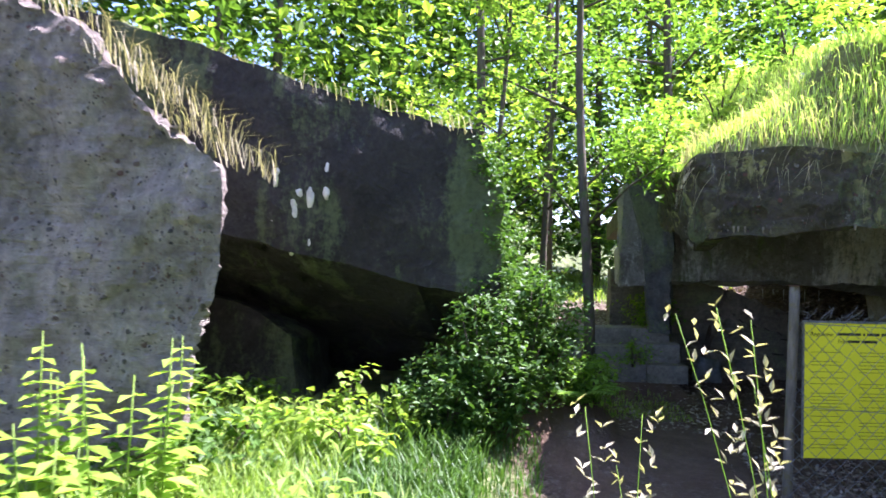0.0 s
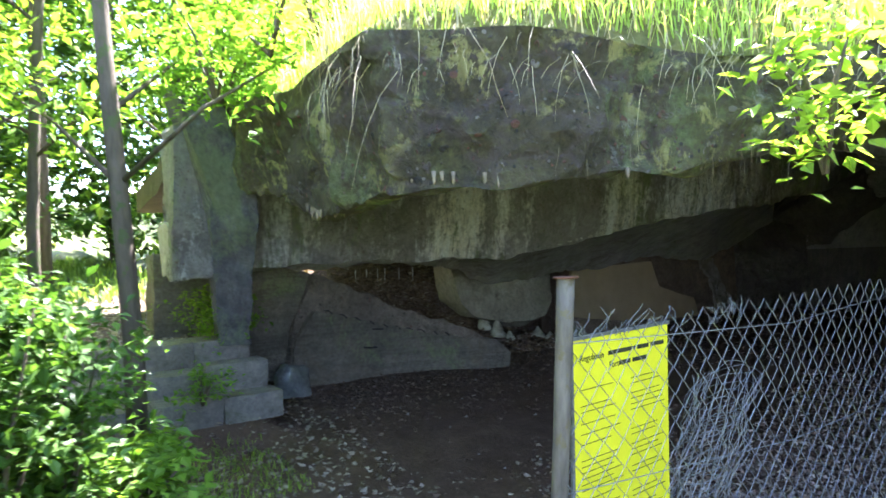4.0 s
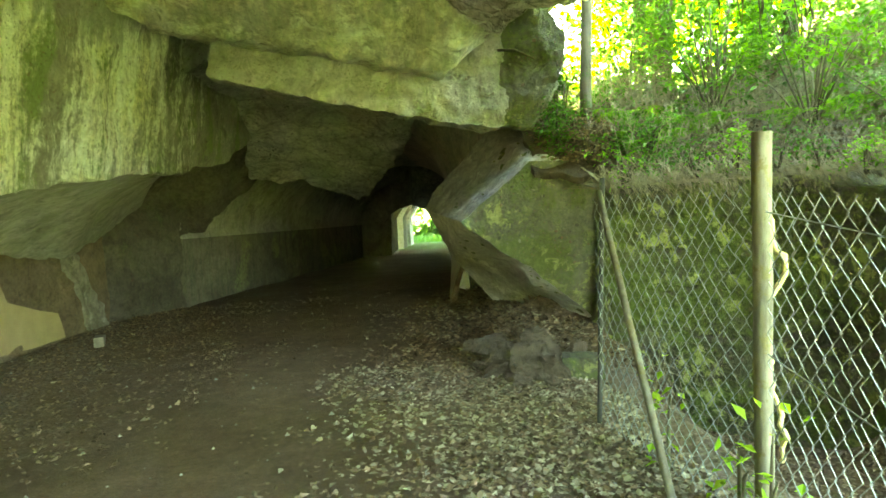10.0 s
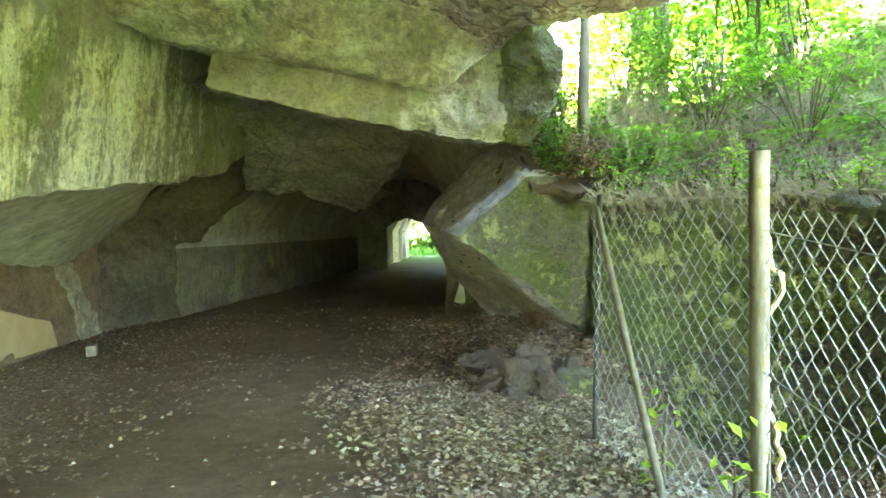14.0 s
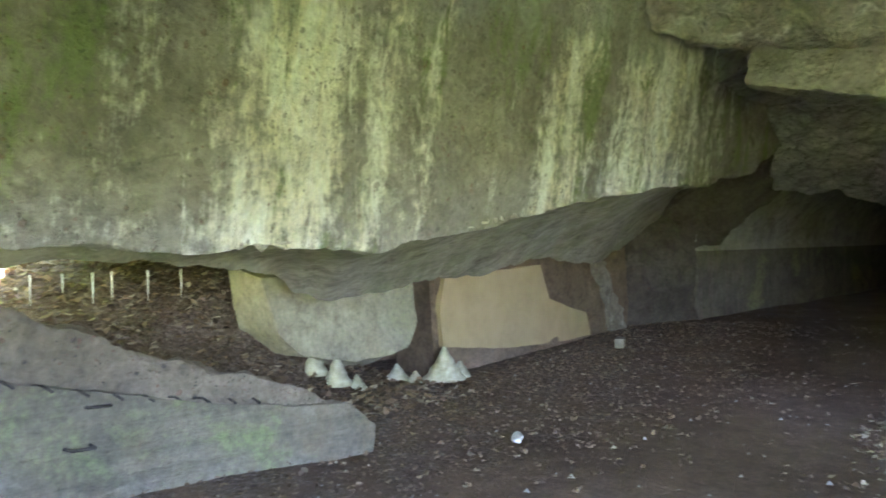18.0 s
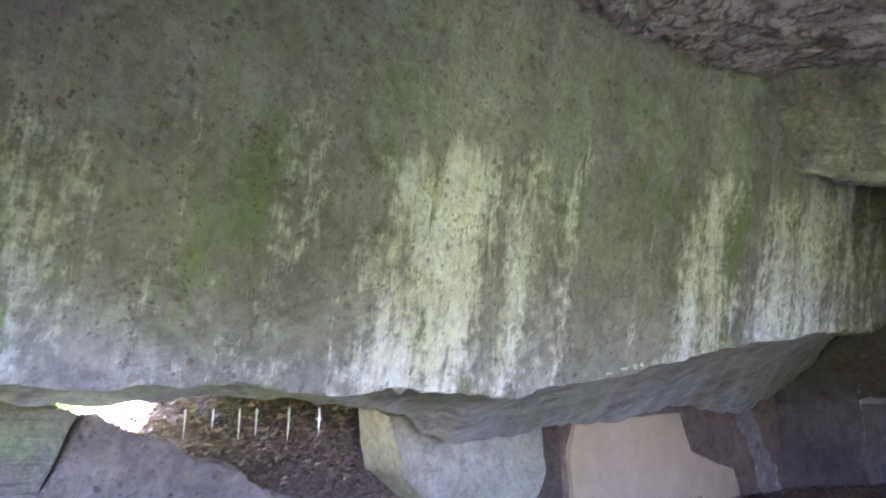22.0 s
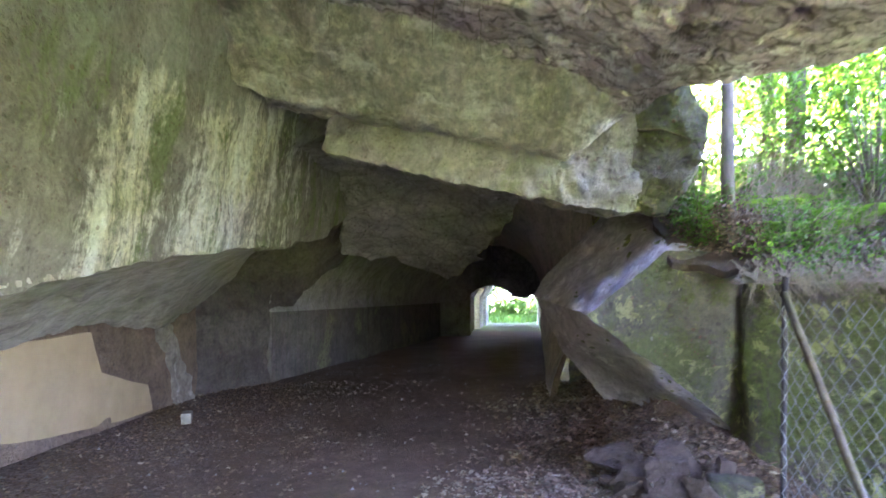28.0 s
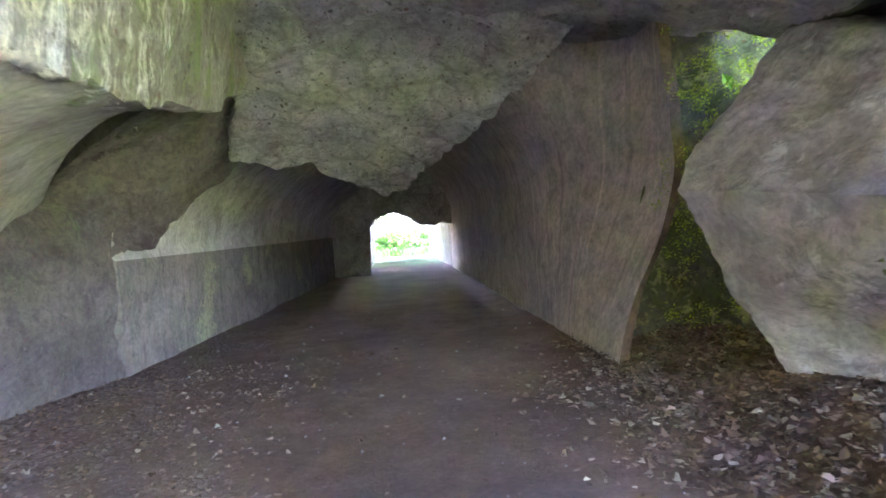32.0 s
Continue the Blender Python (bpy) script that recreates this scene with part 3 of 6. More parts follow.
# ---- ground ----
def height(x, y):
    z = 0.15 * smooth(3, 8, y)
    z += 0.25 * smooth(2.2, 4.5, x) * smooth(-3.6, -5.2, y)
    # grassy hollow in front of the fallen block
    z += 0.35 * smooth(-5.2, -6.6, y) * smooth(4.5, 1.0, x)
    # path that climbs past the steps
    if x < -2.2:
        on = smooth(-3.35, -3.7, y)
        z += on * (0.22 * smooth(-2.2, -2.5, x) + 0.20 * smooth(-2.6, -2.85, x) + 0.33 * smooth(-2.9, -3.3, x) + 0.03 * max(0, -3 - x))
        z += on * 0.9 * smooth(-5.6, -7.5, y) * smooth(-2.5, -4.5, x)
    # plant bank beside the entrance
    z += 0.5 * smooth(-4.62, -5.0, y) * smooth(1.6, -0.1, x) * smooth(-2.6, -1.7, x) * smooth(-6.6, -5.6, y)
    # unseen earth raised behind the tilted block to keep light from its cavity
    z += 1.7 * smooth(-1.9, -2.8, x) * smooth(-6.4, -7.1, y) * smooth(-12, -9, y)
    # leaf slope behind the fallen slab
    if x < -4.0 and y > -4:
        s = smooth(-4.7, -7.4, x)
        z += s * (0.75 + 0.75 * smooth(-2.6, -0.6, y)) * smooth(2.6, 0.8, y) * smooth(-3.9, -3.3, y)
    # bank to the side of the gallery
    edge = 2.75 + 1.3 * smooth(4.9, 4.3, x)
    bank = smooth(edge, edge + 0.95, y) * smooth(1.3 + 0.5 * smooth(4.6, 6.5, y), 2.1 + 0.6 * smooth(4.6, 6.5, y), x) * smooth(26, 20, y)
    z += 1.85 * bank
    z += 2.2 * smooth(3.6, 6.0, x) * smooth(-2.0, 0.5, y) * (1 - bank)
    z += 1.8 * smooth(3.5, 9, x) * bank + 1.1 * smooth(3.4, 5.6, y) * smooth(2.2, 3.0, x) * bank
    z += 2.2 * smooth(6.5, 12, x) * smooth(-6, -1, y)
    z += 3.5 * smooth(-7.5, -12, x) * smooth(4.0, 8, y) * smooth(40, 30, y)
    far = math.hypot(x, y - 5)
    z += 0.05 * max(0, far - 30) * smooth(30, 80, far)
    # hollow behind the fence
    z -= 0.7 * smooth(2.05, 2.7, x) * smooth(-2.6, -1.6, y) * smooth(3.2, 2.7, y)
    # litter heaped under the wedge block
    z += 0.32 * smooth(0.35, 1.3, x) * smooth(2.9, 3.7, y) * smooth(9.0, 7.0, y) * (1 - bank)
    z += 0.05 * lump((x, y, 0), 3, 1.6) + 0.018 * lump((x, y, 0), 4, 0.35)
    return z


def axis(lo, hi, near, reach):
    a = []
    v = lo
    while v < hi:
        a.append(v)
        v += near
    a.append(hi)
    s, out = near, hi
    while out < reach:
        s *= 1.35
        out += s
        a.append(out)
    s, out = near, lo
    while out > -reach:
        s *= 1.35
        out -= s
        a.insert(0, out)
    return a


GX, GY = axis(-9, 9, 0.14, 400), axis(-12, 14, 0.14, 400)
gv = [(x, y, height(x, y)) for x in GX for y in GY]
nj = len(GY)
gf = [(i * nj + j, (i + 1) * nj + j, (i + 1) * nj + j + 1, i * nj + j + 1) for i in range(len(GX) - 1) for j in range(nj - 1)]
tagged(raw("ground", gv, gf, M_GROUND, smooth=True), "trodden brown earth floor strewn with dry leaves and chips", "ground", kind="structure")

# ---- stained wall: the broken face of the fallen vault ----
W_LOW = [(-4.3, 1.5), (-3.6, 1.55), (-2.5, 1.62), (-1.9, 1.57), (-0.9, 1.58), (-0.35, 1.57), (0.6, 1.70), (1.35, 1.84), (2.6, 2.03), (4.0, 2.2), (4.9, 2.27), (5.5, 2.36)]
W_TOP = [(9.0, 3.9), (9.1, 4.6), (2.0, 4.75), (-1.5, 4.5), (-3.0, 4.1), (-3.6, 3.3), (-4.3, 2.9)]


def wall_x(z):
    return -2.8 + 0.15 * (z - 2.54)


ragged = [(y, curve_at(W_LOW, y) + 0.05 * lump((y, 0, 0), 19, 0.22) + 0.03 * lump((y, 0, 0), 20, 0.09)) for y in ev(-4.3, 5.5, 56)]
front = [(wall_x(z), y, z) for y, z in ragged + [(6.2, 2.46), (7.0, 2.60), (7.6, 2.82), (8.2, 3.1), (8.7, 3.45)] + W_TOP]
wall = link_mesh("wall_stained", prism(front, (-0.7, 0, 0.05), res=0.06, amp=0.055, seed=2, big=0.6), M_WALL)
tagged(wall, "broken concrete wall streaked with white lime and green algae", "wall", kind="structure")

# smooth underside of the vault behind it
FAR = [(-4.3, -3.6, 1.50), (-1.6, -3.7, 1.52), (-1.37, -3.9, 1.55), (-0.96, -3.95, 1.44), (-0.5, -4.15, 1.41), (0.0, -4.6, 1.33), (0.4, -4.95, 1.22), (0.75, -5.0, 1.06), (1.3, -5.05, 1.07), (2.25, -5.05, 1.15), (3.3, -5.0, 1.21), (4.2, -4.95, 1.35), (4.8, -4.93, 1.36), (5.6, -4.9, 1.27), (6.3, -4.9, 1.28), (6.9, -4.95, 1.45), (7.5, -5.0, 1.57), (8.1, -5.0, 1.72), (8.6, -4.9, 2.0)]


def soffit(u, s):
    y0 = -4.3 + 9.75 * u
    y1 = -4.3 + 12.9 * u
    z0 = curve_at(W_LOW, y0) + 0.01
    xs = curve_at([(a, b) for a, b, c in FAR], y1)
    zs = curve_at([(a, c) for a, b, c in FAR], y1) + 0.05 * lump((0, y1, 0), 7, 0.3) + 0.03 * lump((0, y1, 0), 9, 0.1)
    x0 = wall_x(z0) - 0.04
    y = y0 + (y1 - y0) * s
    z = z0 + (zs - z0) * s + 0.16 * math.sin(math.pi * s) * (0.3 + u) + 0.03 * lump((y, s * 2, 0), 8, 0.6)
    return (x0 + (xs - x0) * s, y, z)


vault = link_mesh("vault_underside", sheet(soffit, ev(0, 1, 180), ev(0, 1, 26), (-0.25, 0, 0.5)), M_SMOOTH)
tagged(vault, "smooth grey curved vault underside, cracked off the wall", "vault", kind="structure")

# ---- roof slab over the entrance ----
FRONT = [(-3.3, -3.9), (-0.4, -3.87), (0.4, -4.0), (1.0, -4.05), (1.7, -2.95), (2.1, -2.3), (3.0, -1.4), (5.6, -0.4)]
BACK = [(-3.3, 3.4), (0.9, 3.4), (1.2, 2.25), (1.85, 2.0), (2.6, 1.65), (5.6, 1.6)]
LIP = [(-3.3, 2.3), (-1.7, 2.28), (-0.8, 2.10), (-0.2, 1.97), (0.3, 2.01), (0.65, 2.07), (0.96, 2.10), (1.3, 2.07), (1.7, 2.09), (1.82, 2.17), (2.1, 2.40), (3.0, 2.8), (5.6, 3.0)]
LIPTOP = [(-3.3, 3.1), (0.9, 2.72), (1.5, 2.72), (2.1, 2.6), (3.0, 3.1), (5.6, 3.8)]


CELLS = random.Random(21)
JIT = [[(CELLS.uniform(-0.42, 0.42), CELLS.uniform(-0.42, 0.42), CELLS.random(), CELLS.uniform(-1, 1), CELLS.uniform(-1, 1)) for j in range(97)] for i in range(89)]


def plates(x, y, w, d, drop, tilt, turn):
    """Relief of irregular cracked plates: each cell hangs and tilts by itself."""
    c, s = math.cos(turn), math.sin(turn)
    a, b = (x * c + y * s) / w, (y * c - x * s) / d
    i0, j0 = math.floor(a), math.floor(b)
    best, two, keep = 9.0, 9.0, None
    for i in (i0 - 1, i0, i0 + 1):
        for j in (j0 - 1, j0, j0 + 1):
            q = JIT[i % 89][j % 97]
            da, db = a - i - 0.5 - q[0], b - j - 0.5 - q[1]
            e = da * da + db * db
            if e < best:
                best, two, keep = e, best, (q, da, db)
            elif e < two:
                two = e
    q, da, db = keep
    gap = math.sqrt(two) - math.sqrt(best)
    return -drop * q[2] ** 1.5 + tilt * (db * (0.55 + 0.45 * q[3]) + 0.5 * da * q[4]) + drop * 1.3 * smooth(0.22, 0.0, gap)


def flaked(x, y):
    wx, wy = x + 0.05 * lump((x, y, 3), 91, 0.3), y + 0.05 * lump((x, y, 7), 92, 0.3)
    near = smooth(2.2, -0.8, y)
    z = plates(wx, wy, 0.62, 0.26, 0.07, -0.035, -0.34) * (0.35 + 0.65 * near)
    z += plates(wx, wy, 0.24, 0.125, 0.022, -0.020, -0.30) * (0.6 + 0.4 * near)
    z += plates(wx + 3, wy, 0.09, 0.055, 0.006, -0.006, -0.4)
    # hollow where a piece has dropped out
    z += 0.16 * smooth(-0.5, -0.4, x) * smooth(0.12, 0.02, x) * smooth(-1.22, -1.12, y + 0.05 * x) * smooth(-0.62, -0.72, y)
    return z


def roof_crown(x, y):
    top = 3.64 - 0.206 * (x + 0.51) - 0.03 * (y - 0.4) + 0.10 * max(0, y) * smooth(0.5, -2.5, x)
    return top + 0.45 * smooth(1.1, 3.4, x) * smooth(0.0, 1.6, y)


def roof_low(x, v):
    yf, yb = curve_at(FRONT, x), curve_at(BACK, x)
    y = yf + (yb - yf) * v
    d = y - yf
    top = roof_crown(x, y)
    lip = curve_at(LIP, x) + 0.05 * lump((x, 0, 0), 12, 0.12)
    k = smooth(0.12, 0.95, d)
    z = lip + (top - lip) * k
    z += 0.12 * smooth(1.2, 2.2, y) * smooth(1.0, 0.4, x)
    z += 0.05 * lump((x, y, 0), 13, 0.7) + 0.025 * lump((x, y, 0), 14, 0.2)
    if -2.9 < x < 3.2:
        z += flaked(x, y) * smooth(0.05, 0.5, d)
    return (x, y, z)


def roof_high(x, v):
    yf, yb = curve_at(FRONT, x), curve_at(BACK, x)
    y = yf + (yb - yf) * v
    z = curve_at(LIPTOP, x) + (0.45 + 0.3 * smooth(0.0, 2.0, x)) * min(1.0, y - yf) + 0.34 * max(0.0, y - yf - 1.0)
    z = max(z, roof_crown(x, y) + 0.25 - 1.6 * (1 - smooth(0.0, 1.3, y - yf)))
    return (x, y - 0.12 * (1 - v), z + 0.08 * lump((x, y, 0), 15, 0.6))


def shell(low, high, us, vs, rim=13):
    bm = bmesh.new()
    g = [[bm.verts.new(low(u, v)) for v in vs] for u in us]
    h = [[bm.verts.new(high(u, v)) for v in vs] for u in us]
    nu, nv = len(us), len(vs)
    for i in range(nu - 1):
        for j in range(nv - 1):
            bm.faces.new((g[i][j], g[i][j + 1], g[i + 1][j + 1], g[i + 1][j]))
            bm.faces.new((h[i][j], h[i + 1][j], h[i + 1][j + 1], h[i][j + 1]))
    ring = [(i, 0) for i in range(nu)] + [(nu - 1, j) for j in range(1, nv)] + [(i, nv - 1) for i in range(nu - 2, -1, -1)] + [(0, j) for j in range(nv - 2, 0, -1)]
    cols = []
    for i, j in ring:
        a, b = g[i][j], h[i][j]
        mid = [bm.verts.new(a.co.lerp(b.co, k / rim)) for k in range(1, rim)]
        cols.append([a] + mid + [b])
    for c, d in zip(cols, cols[1:] + cols[:1]):
        for k in range(rim):
            bm.faces.new((c[k], d[k], d[k + 1], c[k + 1]))
    bmesh.ops.recalc_face_normals(bm, faces=bm.faces[:])
    for c in cols:
        for v in c[1:-1]:
            v.co += Vector((lump(v.co, 16, 0.3), lump(v.co, 17, 0.3), lump(v.co, 18, 0.3))) * 0.10
            v.co += Vector((lump(v.co, 26, 0.1), lump(v.co, 27, 0.1), lump(v.co, 28, 0.1))) * 0.05
    bm.normal_update()
    for e in bm.edges:
        if len(e.link_faces) == 2 and e.calc_face_angle(0) > radians(24):
            e.smooth = False
    return bm


RX, RV = ev(-3.3, -2.85, 6) + ev(-2.8, 2.4, 260) + ev(2.45, 5.6, 36), ev(0, 0.12, 20) + ev(0.1235, 1, 290)
roof = link_mesh("ceiling", shell(roof_low, roof_high, RX, RV), M_SCALE)
roof.data.materials.append(M_LIP)
roof.data.materials.append(M_TURF)
under = 2 * (len(RX) - 1) * (len(RV) - 1)
for f in roof.data.polygons:
    c = f.center
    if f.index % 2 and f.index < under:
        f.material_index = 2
    elif f.index >= under or c.y < curve_at(FRONT, c.x) + 0.2:
        f.material_index = 1
tagged(roof, "thick broken roof slab with a flaking mauve underside", "ceiling", kind="structure")

# ---- tunnel ----
def right_wall(u, v):
    y = 7.2 + 15.8 * u
    x = 0.50 + 0.85 * u
    if v < 0.45:
        p = Vector((x + 0.03 * lump((0, y, v * 6), 21, 0.4), y, 4.4 * v - 0.1))
    else:
        a = (v - 0.45) / 0.55 * radians(75)
        p = Vector((x - 2.0 * (1 - math.cos(a)), y, 1.88 + 1.7 * math.sin(a)))
    q = Vector((0.50 + 0.73 * smooth(0.02, 0.6, v), y + 0.5 * v * v + 0.12 * lump((v * 4, 0, 0), 24, 0.6), 3.75 * v - 0.1))
    return q.lerp(p, smooth(0.0, 0.17, u - 0.03 * v))


rw = link_mesh("wall_tunnel_right", sheet(right_wall, ev(0, 1, 60), ev(0, 1, 30), (0.12, 0.02, 0.1)), M_BOARDLIT)
rw.data.materials.append(M_EARTH)
for f in rw.data.polygons:
    if f.index >= 2 * 59 * 29:
        f.material_index = 1
tagged(rw, "lit-toned mauve board-formed concrete tunnel wall curving into the vault", "wall", kind="structure")


def left_wall(u, v):
    y = 9.1 + 12.9 * u
    x = -4.38 + 1.93 * u ** 0.85
    if v < 0.35:
        return (x + 0.025 * lump((0, y, v * 6), 22, 0.4), y, 4.2 * v - 0.05)
    a = (v - 0.35) / 0.65 * radians(80)
    r = 2.1
    return (x - 0.04 + r * (1 - math.cos(a)), y, 1.45 + r * math.sin(a) * 0.75)


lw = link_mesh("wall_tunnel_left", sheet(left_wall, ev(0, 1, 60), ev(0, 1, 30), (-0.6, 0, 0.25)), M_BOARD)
lw.data.materials.append(M_SMOOTH)
for f in lw.data.polygons:
    if f.center.z > 1.47:
        f.material_index = 1
tagged(lw, "grey-green board-formed concrete tunnel wall with a vault springing", "wall", kind="structure")
tagged(link_mesh("ceiling_tunnel", sheet(lambda u, v: (-3.6 + 5.4 * v + 0.4 * u, 5.0 + 18.9 * u, 3.75 - 0.25 * u - 0.5 * (2 * v - 1) ** 2 + 0.12 * lump((u * 20, v * 5, 0), 23, 0.7)), ev(0, 1, 50), ev(0, 1, 18), (0, 0, 0.6)), M_DARK), "dark rough concrete crown of the tunnel", "ceiling", kind="structure")


# ---- great broken pieces ----
def piece(name, bm, mat, label, category="concrete block", kind=""):
    return tagged(link_mesh(name, bm, mat), label, category, kind=kind)


# beam across the end of the gallery
piece("concrete_beam", loft(
    [(-2.85, 3.2, 3.72), (-1.8, 3.2, 3.42), (-0.64, 3.2, 3.18), (0.45, 3.2, 2.94), (1.32, 3.1, 3.5), (0.8, 2.55, 3.62), (-0.7, 2.35, 3.85), (-2.85, 2.3, 4.5)],
    [(-2.85, 4.4, 3.9), (-1.8, 4.4, 3.6), (-0.64, 4.4, 3.35), (0.45, 4.4, 3.1), (1.5, 4.3, 3.6), (1.2, 4.3, 4.4), (-0.7, 4.3, 4.8), (-2.85, 4.3, 5.0)],
    res=0.055, amp=0.07, seed=31, big=0.32), M_PALE, "pale lime-washed concrete beam jammed under the roof", "concrete beam")
piece("concrete_beam", loft(
    [(-1.95, 3.75, 3.17), (-1.12, 3.7, 2.92), (0.28, 3.65, 2.57), (0.98, 3.6, 2.43), (1.36, 3.55, 2.42), (1.62, 3.4, 2.8), (1.72, 3.3, 3.3), (1.3, 3.2, 3.8), (0.5, 3.6, 3.7), (-1.9, 3.8, 3.8)],
    [(-1.7, 6.5, 3.35), (-0.95, 6.6, 3.2), (0.28, 6.0, 2.92), (1.0, 5.7, 2.7), (1.45, 5.3, 2.72), (1.75, 5.0, 3.0), (1.85, 5.0, 3.4), (1.5, 5.0, 4.0), (0.5, 5.9, 4.0), (-1.9, 6.4, 4.0)],
    res=0.06, amp=0.07, seed=32, big=0.32), M_GREY, "grey concrete beam with a mossy broken end", "concrete beam")
piece("hanging_slab", loft(
    [(-2.6, 6.6, 3.75), (-2.95, 8.6, 2.85), (-3.2, 9.6, 2.45), (-2.3, 10.2, 2.42), (-1.33, 11.2, 2.02), (-0.9, 10.6, 2.2), (-0.2, 8.6, 2.72), (0.15, 6.8, 3.1)],
    [(-2.6, 7.4, 4.4), (-2.95, 9.4, 3.5), (-3.2, 10.6, 3.2), (-2.3, 11.2, 3.2), (-1.33, 12.4, 2.8), (-0.9, 11.6, 2.9), (-0.2, 9.4, 3.4), (0.15, 7.6, 3.9)],
    res=0.07, amp=0.10, seed=33, big=0.4), M_DARK, "dark broken vault slab hanging down in the tunnel", "concrete slab")
piece("wedge_block", loft(
    [(0.59, 3.32, 1.48), (1.31, 3.38, 2.05), (1.75, 3.4, 2.06), (2.6, 3.4, 1.85), (2.9, 3.9, -0.9), (2.45, 4.0, -0.1), (2.1, 3.95, 0.27), (1.36, 3.66, 0.91)],
    [(0.20, 5.4, 1.66), (1.11, 5.6, 2.70), (1.6, 5.5, 2.75), (2.8, 4.8, 2.3), (2.8, 5.2, -0.1), (1.9, 5.5, -0.1), (1.45, 5.8, -0.05), (0.55, 5.4, 0.98)],
    res=0.055, amp=0.06, seed=34, big=0.45, sharp=26), M_MAUVE, "wedge-shaped mauve concrete block with a mossy broken end", "concrete block")
ob = bpy.data.objects["wedge_block"]
ob.data.materials.append(M_MOSSY)
for f in ob.data.polygons:
    if f.normal.y < -0.62 and f.center.y < 4.3:
        f.material_index = 1

ob = bpy.data.objects["concrete_beam.001"]
ob.data.materials.append(M_MOSSY)
for f in ob.data.polygons:
    if f.center.x + 0.12 * lump(f.center, 47, 0.3) > 1.12:
        f.material_index = 1

def mound(x, y):
    return 2.03 - 0.07 * (x - 1.35) + 0.50 * min(1.4, y - 3.3) + 0.15 * max(0.0, y - 4.7) + 0.08 * lump((x, y, 0), 48, 0.5) + 0.05 * lump((x, y, 0), 49, 0.18)


def mound_at(u, v):
    y = 3.30 + 3.1 * v + 0.14 * lump((u * 9, 0, 0), 50, 0.7) * (1 - v)
    x = 1.37 + 0.10 * lump((v * 8, 0, 0), 51, 0.6) * (1 - u) + 3.4 * u
    return (x, y - 0.55 * u, mound(x, y) - 0.10 * smooth(0.12, 0.0, v))


def bank_z(x, y):
    """Top of the earth beyond the fence, on the mound or on the bank."""
    q = y + 0.16 * (x - 1.37)
    return max(height(x, y), mound(x, q)) if 1.4 < x < 4.7 and 3.3 < q < 6.3 else height(x, y)


piece("earth_mound", sheet(mound_at, ev(0, 1, 70), ev(0, 1, 70), (0, 0.03, -0.06)), M_ROOTSOIL, "rooty brown earth lying over the wedge block", "earth")

# fallen slab with iron staples, and its neighbour
slab = thing("fallen_slab", (-4.0, -1.5, 0), "grey fallen concrete slab with rusty staples along its top", "concrete slab")
def at_slab(ob):
    ob.matrix_parent_inverse = slab.matrix_basis.inverted()
    return ob
at_slab(part("slab_body", loft(
    [(-4.35, -2.75, 0.0), (-4.15, -2.72, 0.85), (-4.05, -2.5, 1.4), (-4.05, -1.95, 1.2), (-4.05, -1.5, 1.0), (-4.0, -0.9, 0.76), (-3.9, -0.25, 0.56), (-3.8, 0.15, 0.2), (-3.8, 0.12, -0.1), (-4.3, -1.5, -0.1)],
    [(-5.0, -2.75, 0.0), (-4.9, -2.72, 0.85), (-4.8, -2.5, 1.3), (-4.7, -1.95, 1.1), (-4.6, -1.5, 0.95), (-4.5, -0.9, 0.7), (-4.3, -0.2, 0.5), (-4.1, 0.15, 0.2), (-4.1, 0.12, -0.1), (-5.0, -1.5, -0.1)],
    res=0.05, amp=0.075, seed=35, big=0.3), M_LEDGE, slab, "brown broken upper ledge"))
at_slab(part("lower_layer", loft(
    [(-4.30, -2.76, -0.05), (-4.12, -2.72, 0.62), (-4.02, -2.5, 0.96), (-4.0, -1.95, 0.83), (-4.0, -1.5, 0.70), (-3.96, -0.9, 0.54), (-3.86, -0.4, 0.44), (-3.74, 0.05, 0.40), (-3.66, 0.22, 0.2), (-3.70, 0.22, -0.1), (-4.2, -1.5, -0.1)],
    [(-4.6, -2.76, -0.05), (-4.5, -2.72, 0.62), (-4.4, -2.5, 0.94), (-4.4, -1.95, 0.8), (-4.4, -1.5, 0.68), (-4.3, -0.9, 0.52), (-4.2, -0.4, 0.42), (-4.05, 0.05, 0.38), (-4.0, 0.2, 0.2), (-4.0, 0.22, -0.1), (-4.6, -1.5, -0.1)],
    res=0.06, amp=0.025, seed=46, big=0.3), M_FLOORSLAB, slab, "smoother grey lower layer with strata"))
piece("fallen_slab", loft(
    [(-4.4, -4.3, 0.2), (-4.3, -2.84, 0.1), (-4.12, -2.77, 0.75), (-4.04, -2.555, 1.42), (-4.03, -3.0, 1.64), (-4.05, -4.3, 1.7)],
    [(-5.0, -4.3, 0.2), (-5.0, -2.95, 0.1), (-4.8, -2.85, 0.75), (-4.7, -2.62, 1.4), (-4.7, -3.0, 1.6), (-4.7, -4.3, 1.7)],
    res=0.1, amp=0.04, seed=36, big=0.5), M_FLOORSLAB, "grey concrete slab cracked off under the wall", "concrete slab")

